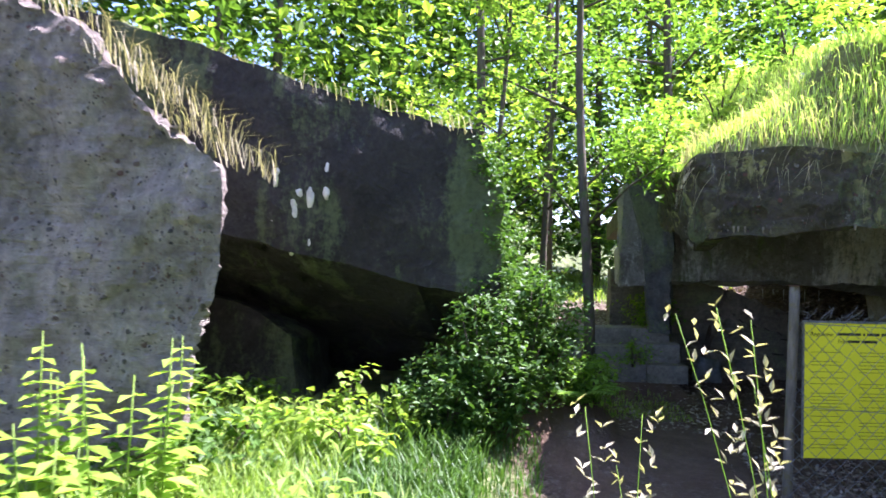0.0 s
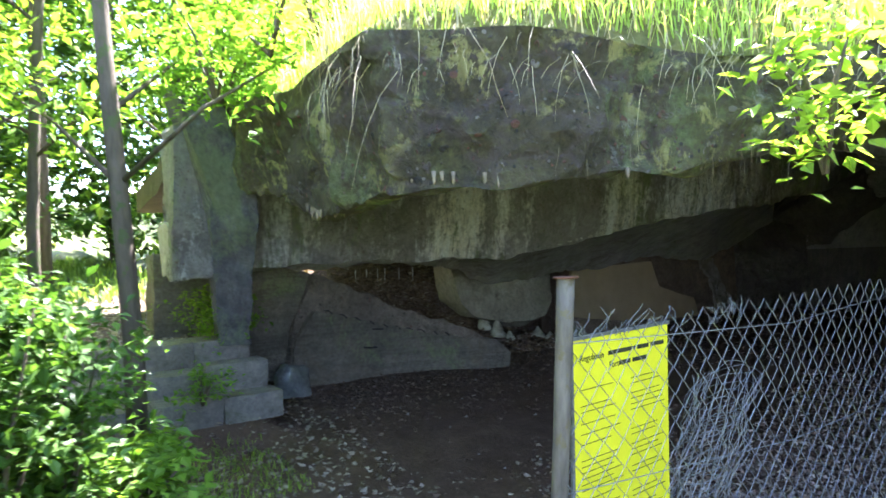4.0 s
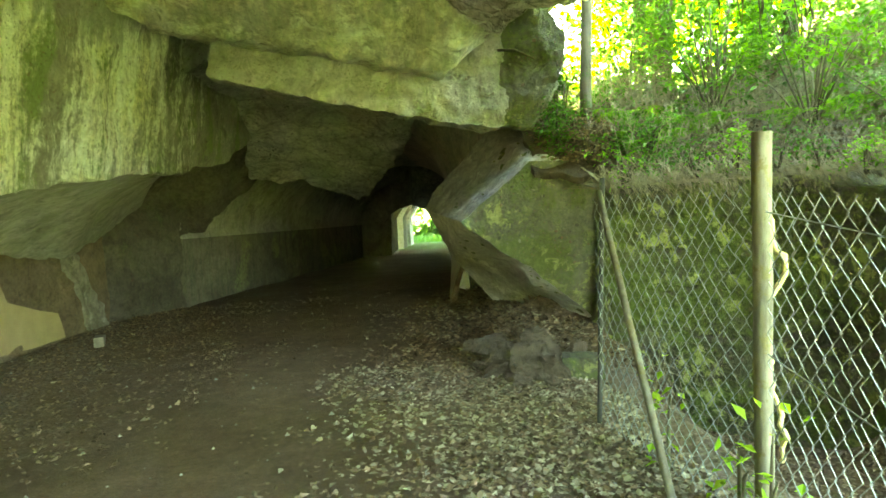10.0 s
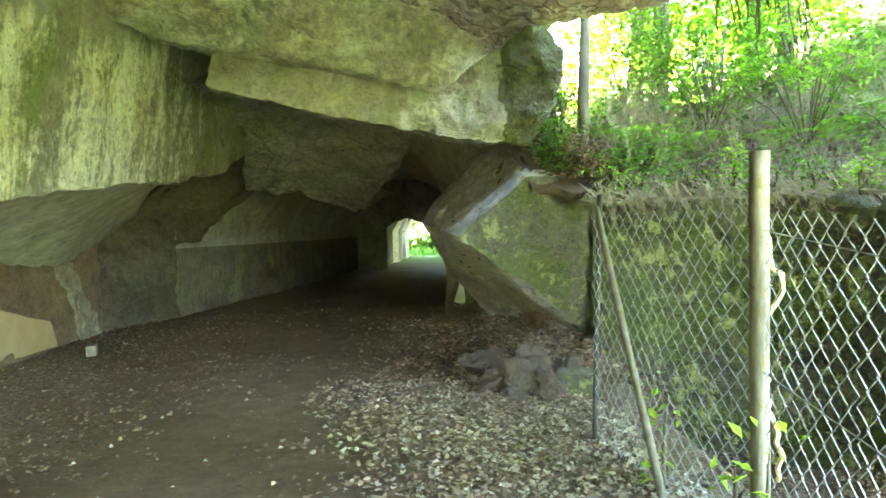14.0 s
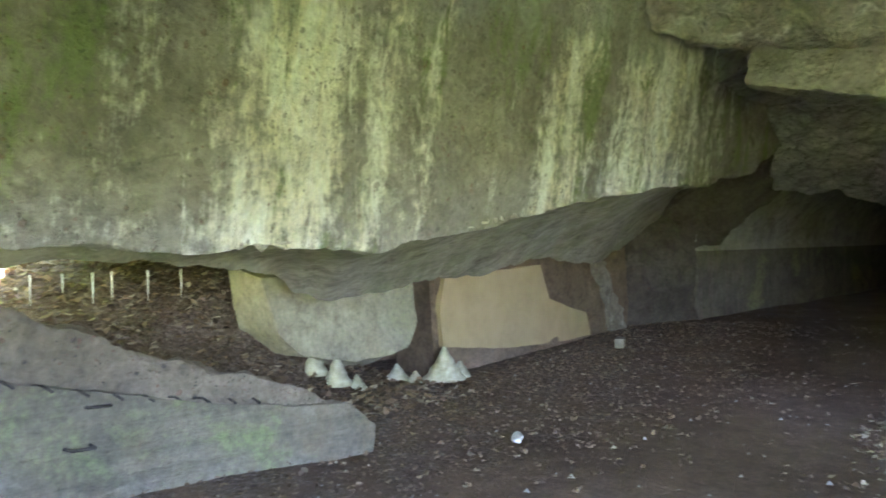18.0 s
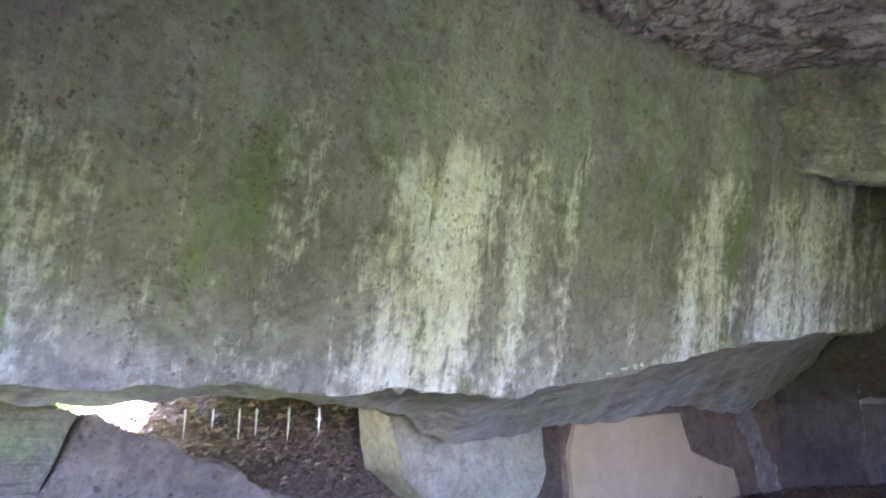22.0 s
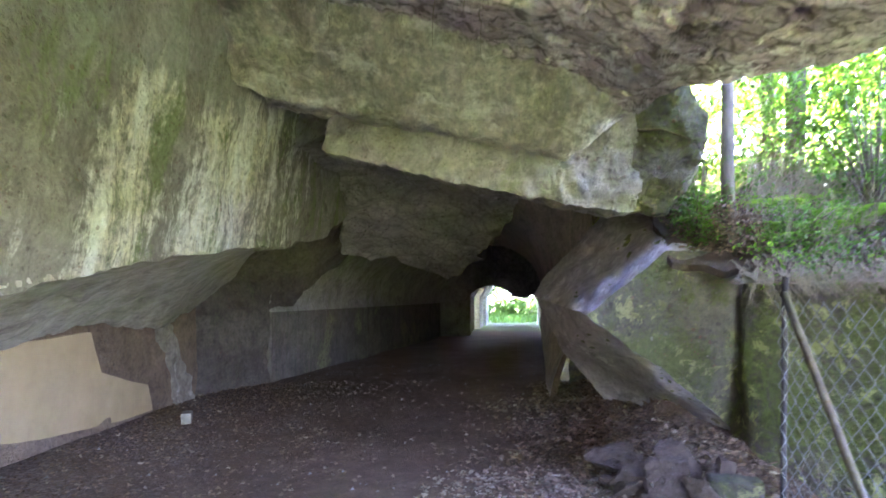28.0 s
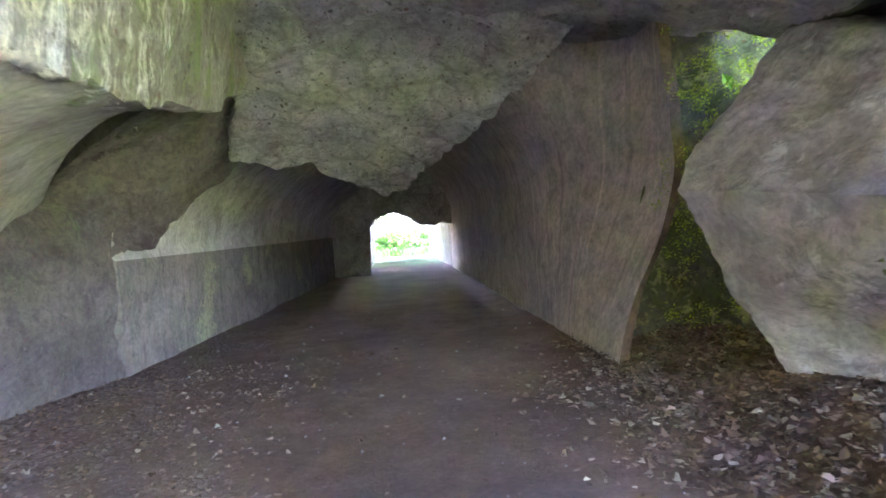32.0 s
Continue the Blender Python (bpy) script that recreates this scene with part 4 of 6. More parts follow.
# low blocks and rendered wall at the back of the gallery
piece("low_block", loft(
    [(-5.3, 0.5, 0.75), (-5.28, 0.75, 0.5), (-5.22, 1.4, 0.35), (-5.2, 2.2, 0.4), (-5.25, 2.42, 0.7), (-5.4, 2.45, 1.25), (-5.45, 0.4, 1.3)],
    [(-6.0, 0.5, 0.75), (-6.0, 0.75, 0.5), (-6.0, 1.4, 0.1), (-6.0, 2.2, 0.1), (-6.0, 2.42, 0.7), (-6.0, 2.45, 1.3), (-6.0, 0.4, 1.4)],
    res=0.1, amp=0.04, seed=37, big=0.5), M_BLOCK, "pale rounded concrete block wedged under the vault")
tagged(link_mesh("wall_back", prism([(-5.2, 2.65, -0.1), (-5.0, 6.2, -0.1), (-4.95, 7.3, -0.1), (-4.95, 7.3, 1.7), (-5.3, 2.65, 1.5)], (-0.7, 0.1, 0), res=0.14, amp=0.04, seed=38, big=0.5), M_EARTH), "brown earthy wall under the vault", "wall", kind="structure")
piece("render_patch", prism([(-5.155, 2.75, 0.35), (-5.10, 4.0, 0.18), (-5.03, 5.4, 0.12), (-4.985, 6.1, 0.14), (-4.99, 5.98, 0.5), (-5.02, 5.5, 0.62), (-5.05, 5.0, 0.78), (-5.06, 4.8, 1.28), (-5.2, 2.85, 1.18), (-5.17, 2.72, 0.8)], (-0.12, 0, 0), res=0.15, amp=0.012, seed=39, big=0.4), M_TAN, "tan smooth render patch on the back wall", "wall render")
tagged(link_mesh("wall_join", loft([(-4.97, 7.2, -0.1), (-4.42, 9.15, -0.1), (-4.38, 9.2, 1.45), (-4.6, 8.9, 1.95), (-4.97, 7.5, 1.85)], [(-5.8, 7.2, -0.1), (-5.4, 9.6, -0.1), (-5.4, 9.6, 1.5), (-5.4, 9.4, 2.4), (-5.8, 7.4, 2.3)], res=0.08, amp=0.07, seed=40, big=0.4), M_LEFTEND), "rough grey-green concrete wall end", "wall", kind="structure")
tagged(link_mesh("wall_broken", loft(
    [(-4.95, 8.45, 1.35), (-4.97, 8.6, 2.1), (-4.0, 7.5, 2.4), (-2.98, 6.1, 2.52), (-2.98, 7.6, 2.95), (-2.98, 9.0, 3.1), (-3.05, 10.2, 2.62), (-3.75, 10.0, 2.05), (-4.1, 9.35, 1.5)],
    [(-5.6, 9.1, 1.9), (-5.6, 9.3, 2.6), (-4.6, 8.5, 3.0), (-3.4, 7.0, 3.3), (-3.3, 8.0, 3.6), (-3.3, 9.8, 3.7), (-3.5, 11.0, 3.3), (-4.4, 10.8, 2.7), (-4.8, 10.2, 2.2)],
    res=0.07, amp=0.08, seed=41, big=0.4), M_LEFTEND), "rough brown-grey broken face of the vault", "wall", kind="structure")

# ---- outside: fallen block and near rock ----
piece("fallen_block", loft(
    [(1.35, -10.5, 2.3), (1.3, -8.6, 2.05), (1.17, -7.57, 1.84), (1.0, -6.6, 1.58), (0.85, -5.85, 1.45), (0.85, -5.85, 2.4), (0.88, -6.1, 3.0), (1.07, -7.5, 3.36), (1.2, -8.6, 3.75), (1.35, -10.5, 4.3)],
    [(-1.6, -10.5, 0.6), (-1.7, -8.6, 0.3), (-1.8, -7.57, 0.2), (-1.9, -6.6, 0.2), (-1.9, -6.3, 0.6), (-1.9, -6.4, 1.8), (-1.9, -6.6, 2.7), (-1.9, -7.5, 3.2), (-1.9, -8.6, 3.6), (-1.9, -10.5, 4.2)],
    res=0.11, amp=0.07, seed=42, big=0.6), M_SHADESLAB, "huge weathered concrete block tilted over a cavity, coloured as shaded")
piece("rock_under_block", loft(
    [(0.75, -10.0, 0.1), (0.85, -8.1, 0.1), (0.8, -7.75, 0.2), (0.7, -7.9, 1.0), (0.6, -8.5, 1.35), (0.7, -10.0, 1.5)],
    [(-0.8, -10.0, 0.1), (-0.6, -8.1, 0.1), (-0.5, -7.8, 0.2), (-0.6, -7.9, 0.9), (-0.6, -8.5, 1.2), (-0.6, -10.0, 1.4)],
    res=0.14, amp=0.06, seed=43, big=0.5), M_SHADESLAB, "rounded concrete lump under the tilted block", "rock")
piece("near_rock", loft(
    [(3.1, -12.5, -0.1), (3.0, -8.2, 0.0), (3.0, -7.75, 0.75), (3.0, -7.5, 1.7), (3.0, -7.52, 2.35), (2.95, -7.75, 2.57), (2.9, -8.07, 2.8), (2.85, -8.7, 3.36), (2.8, -9.6, 4.0), (2.9, -12.5, 4.6)],
    [(1.4, -12.5, -0.1), (1.5, -9.0, 0.0), (1.9, -8.6, 0.75), (1.9, -8.4, 1.7), (1.9, -8.45, 2.35), (1.8, -8.7, 2.6), (1.7, -9.0, 2.9), (1.6, -9.5, 3.5), (1.5, -10.3, 4.1), (1.4, -12.5, 4.8)],
    res=0.055, amp=0.12, seed=44, big=0.5, sharp=26), M_OUTROCK, "sunlit grey broken concrete rock with pebble holes", "rock")
piece("leaning_pillar", loft(
    [(-2.95, -3.60, 0.80), (-3.05, -3.88, 0.80), (-2.40, -4.08, 2.2), (-2.15, -4.42, 3.25), (-1.95, -4.15, 3.25), (-2.2, -3.72, 2.2)],
    [(-3.4, -3.5, 0.80), (-3.5, -3.8, 0.80), (-3.1, -4.0, 2.2), (-3.0, -4.35, 3.25), (-2.8, -4.0, 3.25), (-2.8, -3.65, 2.2)],
    res=0.08, amp=0.05, seed=45, big=0.4), M_PILLAR, "blue-grey weathered concrete pillar leaning at the entrance", "pillar")


# ---- far end of the tunnel, and the earth added over it ----
tagged(link_mesh("wall_end_pier", prism([(-2.7, 22.0, -0.1), (-1.35, 21.9, -0.1), (-1.3, 21.9, 1.72), (-1.0, 21.9, 1.93), (-0.45, 21.9, 2.06), (-0.45, 21.9, 3.7), (-2.9, 22.0, 3.7)], (0.0, 1.4, 0), res=0.25, amp=0.03, seed=51, big=0.5), M_SMOOTH), "grey concrete pier at the tunnel's end", "wall", kind="structure")
tagged(link_mesh("wall_end_lintel", prism([(-0.5, 22.1, 2.05), (0.05, 22.1, 1.86), (0.3, 22.1, 1.62), (0.74, 22.1, 1.55), (1.0, 22.1, 1.68), (1.38, 22.1, 1.55), (1.38, 22.1, -0.1), (2.2, 22.1, -0.1), (2.2, 22.1, 3.7), (-0.5, 22.1, 3.7)], (0.0, 1.2, 0), res=0.25, amp=0.03, seed=52, big=0.4), M_DARK), "ragged broken lintel and pier at the tunnel's end", "wall", kind="structure")
for y, x in ((24.5, -1.45), (27.5, -1.15), (30.5, -0.95)):
    tagged(link_mesh("wall_porch_left", prism([(x - 1.2, y, -0.2), (x, y, -0.2), (x + 0.02, y, 1.6), (x + 0.35, y, 2.1), (x + 0.35, y, 2.9), (x - 1.2, y, 2.9)], (0.08, 2.2, 0), res=0.3, amp=0.02, seed=53, big=0.5), M_SMOOTH), "pale concrete jamb of the far porch", "wall", kind="structure")
tagged(link_mesh("wall_porch_right", prism([(1.42, 23.4, -0.2), (2.4, 23.4, -0.2), (2.4, 23.4, 2.8), (1.42, 23.4, 2.8)], (0.3, 9, 0), res=0.4, amp=0.03, seed=54, big=0.5), M_SMOOTH), "pale concrete wall of the far porch", "wall", kind="structure")


# unseen earth sheets, added to stop sun leaking into the gallery
def cover(u, v):
    x = -9 + 13.5 * u
    y = 2.6 + 22 * v
    cut = 0.8 + 2.0 * smooth(7.2, 8.4, y)
    x = min(x, cut + 0.15 * lump((y, 0, 0), 55, 0.5))
    z = 4.55 + 0.9 * smooth(-9, -3, x) - 2.6 * smooth(-5.5, -9, x) - 1.0 * smooth(-0.6, 0.8, x) * smooth(7.4, 7.0, y)
    z -= 0.5 * smooth(3.6, 2.7, y) * smooth(-4.5, -2.5, x)
    return (x, y, z + 0.1 * lump((x, y, 0), 56, 1.0))


M_SOIL = grained("mossy soil", (0.035, 0.04, 0.015), (0.09, 0.085, 0.035), 4, strength=0.8)
tagged(link_mesh("ground_leak_cover", sheet(cover, ev(0, 1, 60), ev(0, 1, 90), (0, 0, 0.5)), M_SOIL), "mossy earth added over the vault to keep sun out", "ground", kind="structure")
tagged(link_mesh("ground_leak_cover", sheet(lambda u, v: (-3.2 - (3.75 + 2.6 * smooth(0.46, 0.56, v)) * (1 - u), -4.1 + 7.0 * v, 2.3 - 0.45 * smooth(0.46, 0.56, v) * (1 - u) + (0.35 + 1.9 * smooth(0.05, 0.45, v)) * smooth(0.0, 0.9, u) + 0.1 * lump((u * 6, v * 7, 0), 57, 1.0)), ev(0, 1, 30), ev(0, 1, 40), (0, 0, 0.3)), M_SOIL), "mossy earth added over the vault to keep sun out", "ground", kind="structure")
tagged(link_mesh("wall_hill_left", prism([(-6.6, 2.2, -0.2), (-5.9, 8.0, -0.2), (-5.0, 9.4, -0.2), (-3.6, 24, -0.2), (-3.6, 24, 4.8), (-5.0, 9.4, 4.8), (-5.9, 8.0, 4.8), (-6.6, 2.2, 4.8)], (-0.8, 0, 0), res=0.5, amp=0.08, seed=58), M_EARTH), "earth behind the ruined wall", "wall", kind="structure")

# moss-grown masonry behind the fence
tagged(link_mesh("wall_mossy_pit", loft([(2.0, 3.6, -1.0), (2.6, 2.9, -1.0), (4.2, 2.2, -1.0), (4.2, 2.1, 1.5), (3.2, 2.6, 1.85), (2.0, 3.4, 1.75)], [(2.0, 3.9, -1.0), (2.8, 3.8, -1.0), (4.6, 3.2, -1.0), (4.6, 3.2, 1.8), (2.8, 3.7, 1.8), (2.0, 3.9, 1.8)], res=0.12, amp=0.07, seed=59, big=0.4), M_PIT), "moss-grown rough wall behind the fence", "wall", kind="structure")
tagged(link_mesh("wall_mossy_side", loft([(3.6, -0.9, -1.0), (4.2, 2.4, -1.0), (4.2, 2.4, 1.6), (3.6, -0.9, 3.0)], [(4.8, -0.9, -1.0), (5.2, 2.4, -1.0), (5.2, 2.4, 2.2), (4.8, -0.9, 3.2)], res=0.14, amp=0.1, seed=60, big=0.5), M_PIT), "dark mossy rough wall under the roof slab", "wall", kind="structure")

# porch roof is added to dim the tunnel's far end
tagged(link_mesh("ceiling_porch", sheet(lambda u, v: (-3 + 5.6 * v, 23 + 9.5 * u, 2.75 + 0.06 * lump((u * 9, v * 5, 0), 61, 0.7)), ev(0, 1, 20), ev(0, 1, 12), (0, 0, 0.5)), M_DARK), "concrete roof added over the far porch to cut its light", "ceiling", kind="structure")
tagged(link_mesh("wall_mossy_slope", loft([(0.74, 7.85, -0.1), (1.6, 6.8, -0.1), (2.9, 6.0, 0.2), (3.2, 6.2, 3.3), (2.2, 7.2, 3.7), (1.62, 7.9, 3.8)], [(1.2, 9.4, -0.1), (2.2, 8.4, -0.1), (3.6, 7.4, 0.2), (3.8, 7.4, 3.4), (2.4, 8.6, 3.8), (1.4, 9.3, 3.9)], res=0.1, amp=0.07, seed=62, big=0.35), M_MOSSY), "steep moss-grown rubble slope beside the tunnel", "wall", kind="structure")


# ---- fence ----
R0 = random.Random(12)
P1, P2, P3 = (1.60, -3.60), (1.76, -0.36), (1.46, 1.42)
fence = thing("chain_link_fence", (1.6, -1, 0), "sagging galvanised chain-link fence on old posts", "fence")


def to(parent, ob):
    """Keep a part where it was built in world coordinates."""
    ob.matrix_parent_inverse = parent.matrix_basis.inverted()
    return ob


def post(name, foot, head, r, mat, label, cap=False):
    bm = bmesh.new()
    a, b = Vector(foot), Vector(head)
    tube(bm, [a.lerp(b, k / 8) + Vector((lump((k, 0, 0), 61, 2), lump((0, k, 0), 62, 2), 0)) * 0.006 for k in range(9)], [r * (1 + 0.06 * lump((k, 3, 0), 63, 1)) for k in range(9)], 12)
    ob = to(fence, part(name, bm, mat, fence, label))
    if cap:
        cb = bmesh.new()
        tube(cb, [b + Vector((0, 0, 0.0)), b + Vector((0, 0, 0.006))], r * 1.5, 14)
        top = part("cap", cb, M_RUST, ob, "bent sheet cap")
    return ob


post("post", (P1[0] - 0.06, P1[1], -0.1), (P1[0] + 0.05, P1[1], 1.66), 0.036, M_POST, "grey-green steel tube post", True)
post("post", (P2[0], P2[1] + 0.05, -0.1), (P2[0], P2[1] - 0.04, 1.84), 0.042, M_POST, "weathered timber post")
post("post", (P3[0] - 0.03, P3[1], -0.1), (P3[0] + 0.07, P3[1], 1.76), 0.018, M_IRON, "thin dark iron post")
post("brace", (1.42, -0.15, 0.0), (1.47, 1.30, 1.66), 0.022, M_POST, "slanting timber brace")


def netting(a, b, tops, low, pitch, r, seed, sag=0.04):
    """Chain-link between two feet: zigzag wires hooked into each other."""
    a, b = Vector((*a, 0)), Vector((*b, 0))
    run = (b - a).length
    ax_, n = (b - a) / run, int(run / pitch)
    side = Vector((-ax_.y, ax_.x, 0))
    verts, faces = [], []
    def bar(p, q):
        d = (q - p).normalized()
        s = d.orthogonal().normalized() * r
        t = d.cross(s)
        k = len(verts)
        for c in (p, q):
            verts.extend((c + s, c - s * 0.5 + t * 0.87, c - s * 0.5 - t * 0.87))
        faces.extend(((k, k + 1, k + 4, k + 3), (k + 1, k + 2, k + 5, k + 4), (k + 2, k, k + 3, k + 5)))
    for i in range(n):
        s0 = i * pitch
        top = tops[0] + (tops[1] - tops[0]) * i / n + 0.03 * lump((i, seed, 0), 64, 1.3)
        rows = int((top - low) / (pitch * 1.1))
        last = None
        for j in range(rows + 1):
            z = top - j * (top - low) / rows
            off = s0 + (pitch if (i + j) % 2 else 0) * 1.03
            bow = sag * lump((off * 0.9, z * 0.9, seed), 65, 1) + (0.004 if (i + j) % 2 else -0.004)
            p = a + ax_ * (off + 0.03 * lump((off, z, seed), 66, 0.5)) + side * bow + Vector((0, 0, z))
            if last is not None:
                bar(last, p)
            last = p
    return verts, faces


for name, p, q, tops, low, label in (("netting", P1, P2, (1.42, 1.58), 0.02, "loose chain-link netting with a torn top"), ("netting", P2, P3, (1.60, 1.62), 0.0, "taut chain-link netting")):
    v, f = netting(p, q, tops, low, 0.055, 0.0026, len(label))
    ob = to(fence, raw(name, v, f, M_WIRE, fence))
    tagged(ob, label, kind="stuff")
for z in (1.38, 0.75):
    bm = tube(bmesh.new(), [(P1[0], P1[1], z), (1.66, -2, z - 0.04), (P2[0], P2[1], z + 0.12)], 0.003, 5)
    to(fence, part("tension_wire", bm, M_WIRE, fence))
# torn ends along the top, and wire knots
for k in range(30):
    bm = bmesh.new()
    y = -3.5 + 1.1 * random.random()
    p = Vector((1.61 + 0.04 * (y + 3.6), y, 1.38 + 0.06 * random.random()))
    q = p + Vector((random.uniform(-0.05, 0.05), random.uniform(-0.09, 0.09), random.uniform(0.02, 0.10)))
    tube(bm, [p, (p + q) / 2 + Vector((0, 0.02, 0.01)), q], 0.0022, 4)
    to(fence, part("torn_wire", bm, M_WIRE, fence, "", False))

# rolled-up netting behind the sign
roll = thing("wire_roll", (1.45, -2.55, 0.0), "crumpled grey roll of wire netting leaning on the fence", "wire roll")
for k in range(26):
    z = 0.05 + 1.0 * k / 25
    r = 0.12 + 0.05 * math.sin(k * 0.9) + 0.03 * random.random()
    c = Vector((1.40 + 0.10 * z, -2.62 + 0.26 * z, z))
    pts = [c + Vector((math.cos(t) * r, math.sin(t) * r * 1.35, 0.08 * math.sin(t) + 0.02 * random.random())) for t in ev(0, 2 * math.pi, 15)]
    to(roll, part("hoop", tube(bmesh.new(), pts, 0.0022, 4), M_WIRE, roll))
for k in range(22):
    t = 2 * math.pi * k / 22
    pts = []
    for j in range(9):
        z = 0.03 + 1.05 * j / 8
        r = 0.13 + 0.05 * math.sin(j * 2.3 + k) * 0.5
        pts.append((1.40 + 0.10 * z + math.cos(t) * r, -2.62 + 0.26 * z + math.sin(t) * r * 1.35, z))
    to(roll, part("stay", tube(bmesh.new(), pts, 0.0022, 4), M_WIRE, roll))

# ---- yellow notice ----
sign = thing("notice_board", (1.52, -3.13, 0.4), "bright yellow notice sheet behind the chain-link netting", "sign")
SA, SB = Vector((1.575, -3.50, 0)), Vector((1.475, -2.77, 0))
sd = (SB - SA).normalized()
sn = Vector((sd.y, -sd.x, 0))


def on_sign(a, z, out=0.0):
    return SA + sd * a + sn * out + Vector((0, 0, z))


def plate(a0, a1, z0, z1, o0, o1):
    bm = bmesh.new()
    vs = [bm.verts.new(on_sign(a, z, o)) for o in (o0, o1) for a, z in ((a0, z0), (a1, z0), (a1, z1), (a0, z1))]
    for f in ((0, 1, 2, 3), (7, 6, 5, 4), (0, 4, 5, 1), (1, 5, 6, 2), (2, 6, 7, 3), (3, 7, 4, 0)):
        bm.faces.new([vs[i] for i in f])
    bmesh.ops.recalc_face_normals(bm, faces=bm.faces[:])
    return bm


to(sign, part("sheet", plate(0, 0.738, 0.36, 1.385, -0.004, 0.0), M_SIGN, sign, smooth=False))
to(sign, part("top_rail", plate(-0.015, 0.75, 1.383, 1.40, -0.008, 0.006), M_WIRE, sign, smooth=False))
to(sign, part("side_rail", plate(-0.014, 0.0, 0.36, 1.383, -0.008, 0.006), M_WIRE, sign, smooth=False))


def words(text, a, z, size):
    cu = bpy.data.curves.new("lettering", "FONT")
    cu.body = text
    cu.size = size
    cu.extrude = 0.0006
    ob = new("lettering", cu)
    dg = bpy.context.evaluated_depsgraph_get()
    me = bpy.data.meshes.new_from_object(ob.evaluated_get(dg))
    bpy.data.objects.remove(ob)
    me.materials.clear()
    me.materials.append(M_INK)
    ob = new("lettering", me)
    x, y = sd, Vector((0, 0, 1))
    m = Matrix((x, y, x.cross(y))).transposed().to_4x4()
    m.translation = on_sign(a, z, 0.0025)
    ob.data.transform(m)
    ob.parent = sign
    to(sign, ob)


words("Regulamin", 0.045, 1.285, 0.042)
bars = random.Random(5)
for a0, a1, z in ((0.25, 0.43, 1.29), (0.445, 0.46, 1.29), (0.475, 0.57, 1.29), (0.585, 0.70, 1.29), (0.33, 0.42, 1.235), (0.435, 0.55, 1.235)):
    to(sign, part("print_line", plate(a0, a1, z, z + 0.02, 0.001, 0.002), M_INK, sign, smooth=False))
words("Fort", 0.255, 1.232, 0.042)
z = 1.16
while z > 0.42:
    a = 0.05
    for a0, a1 in ((0.05, 0.35), (0.42, 0.70)):
        if bars.random() < 0.9:
            to(sign, part("print_line", plate(a0, a1 - bars.random() * 0.09, z, z + 0.0035, 0.001, 0.002), M_INK, sign, smooth=False))
    z -= 0.026 if bars.random() < 0.85 else 0.045

# ---- steps ----
steps = []
def step_stone(x, y0, y1, top, h, d, seed):
    ob = link_mesh("step_stone", block((d, y1 - y0 - 0.01, h), seed, 0.012, 0.08), M_STEPSTONE)
    ob.matrix_world = pose(x - d / 2, (y0 + y1) / 2, top - h / 2, random.uniform(-1.5, 1.5), random.uniform(-1.5, 1.5), random.uniform(-2, 2))
    tagged(ob, "pale worn stone step block, mossy at the joints", "step", "entrance steps")


for x, top, h, cuts in ((-3.05, 0.86, 0.24, (-5.4, -4.95, -4.12, -3.58)), (-2.72, 0.62, 0.26, (-5.3, -4.85, -4.08, -3.5)), (-2.42, 0.42, 0.24, (-5.1, -4.6, -4.0, -3.45))):
    for k, (a, b) in enumerate(zip(cuts, cuts[1:])):
        step_stone(x, a, b, top + (0.05 if (k == 2 and top == 0.62) else 0), h, 0.36, int(top * 100) + k)

# ---- small stones, bricks, lime cones ----
def set_stone(name, at, size, seed, mat, label, category="stone", turn=0, group=""):
    ob = link_mesh(name, stone(size, seed, 0.35, 3), mat)
    ob.matrix_world = pose(*at, 0, 0, turn)
    return tagged(ob, label, category, group)


def lime_cone(x, y, h, r, seed):
    bm = bmesh.new()
    rings = []
    for k in range(9):
        t = k / 8
        rad = r * (1 - t) ** 1.1 * (1 + 0.16 * (k % 2)) + 0.016
        rings.append([bm.verts.new((rad * math.cos(a) * (1 + 0.2 * lump((math.cos(a), math.sin(a), t * 3), seed, 0.8)), rad * math.sin(a) * (1 + 0.2 * lump((math.sin(a), t, 1), seed, 0.8)), h * t - 0.03)) for a in ev(0, 2 * math.pi, 15)[:-1]])
    for a, b in zip(rings, rings[1:]):
        for i in range(14):
            bm.faces.new((a[i], a[(i + 1) % 14], b[(i + 1) % 14], b[i]))
    bm.faces.new(rings[-1])
    ob = link_mesh("lime_cone", bm, M_CONE)
    ob.location = (x, y, height(x, y))
    tagged(ob, "white lime stalagmite cone on the earth floor", "stalagmite", "lime cones")


for x, y, h, r, s in ((-5.03, 2.62, 0.42, 0.24, 1), (-4.98, 2.85, 0.22, 0.14, 2), (-5.35, 2.15, 0.22, 0.15, 3), (-5.2, 2.3, 0.16, 0.12, 4), (-5.45, 1.05, 0.34, 0.12, 5), (-5.3, 1.22, 0.32, 0.14, 6), (-5.2, 1.4, 0.15, 0.1, 7), (-5.75, 0.85, 0.2, 0.12, 8)):
    lime_cone(x, y, h, r, s)
bm = loft([(-0.3, -0.28, -0.1), (0.3, -0.25, -0.1), (0.28, 0.25, -0.1), (-0.25, 0.28, -0.1)], [(-0.05, -0.03, 0.5), (0.05, -0.03, 0.5), (0.05, 0.03, 0.5), (-0.05, 0.03, 0.5)], res=0.1, amp=0.02, seed=70, big=0.3)
ob = link_mesh("pointed_stone", bm, M_STONE)
ob.location = (-6.15, 1.15, height(-6.15, 1.15))
tagged(ob, "grey pointed stone on the leaf slope", "stone")
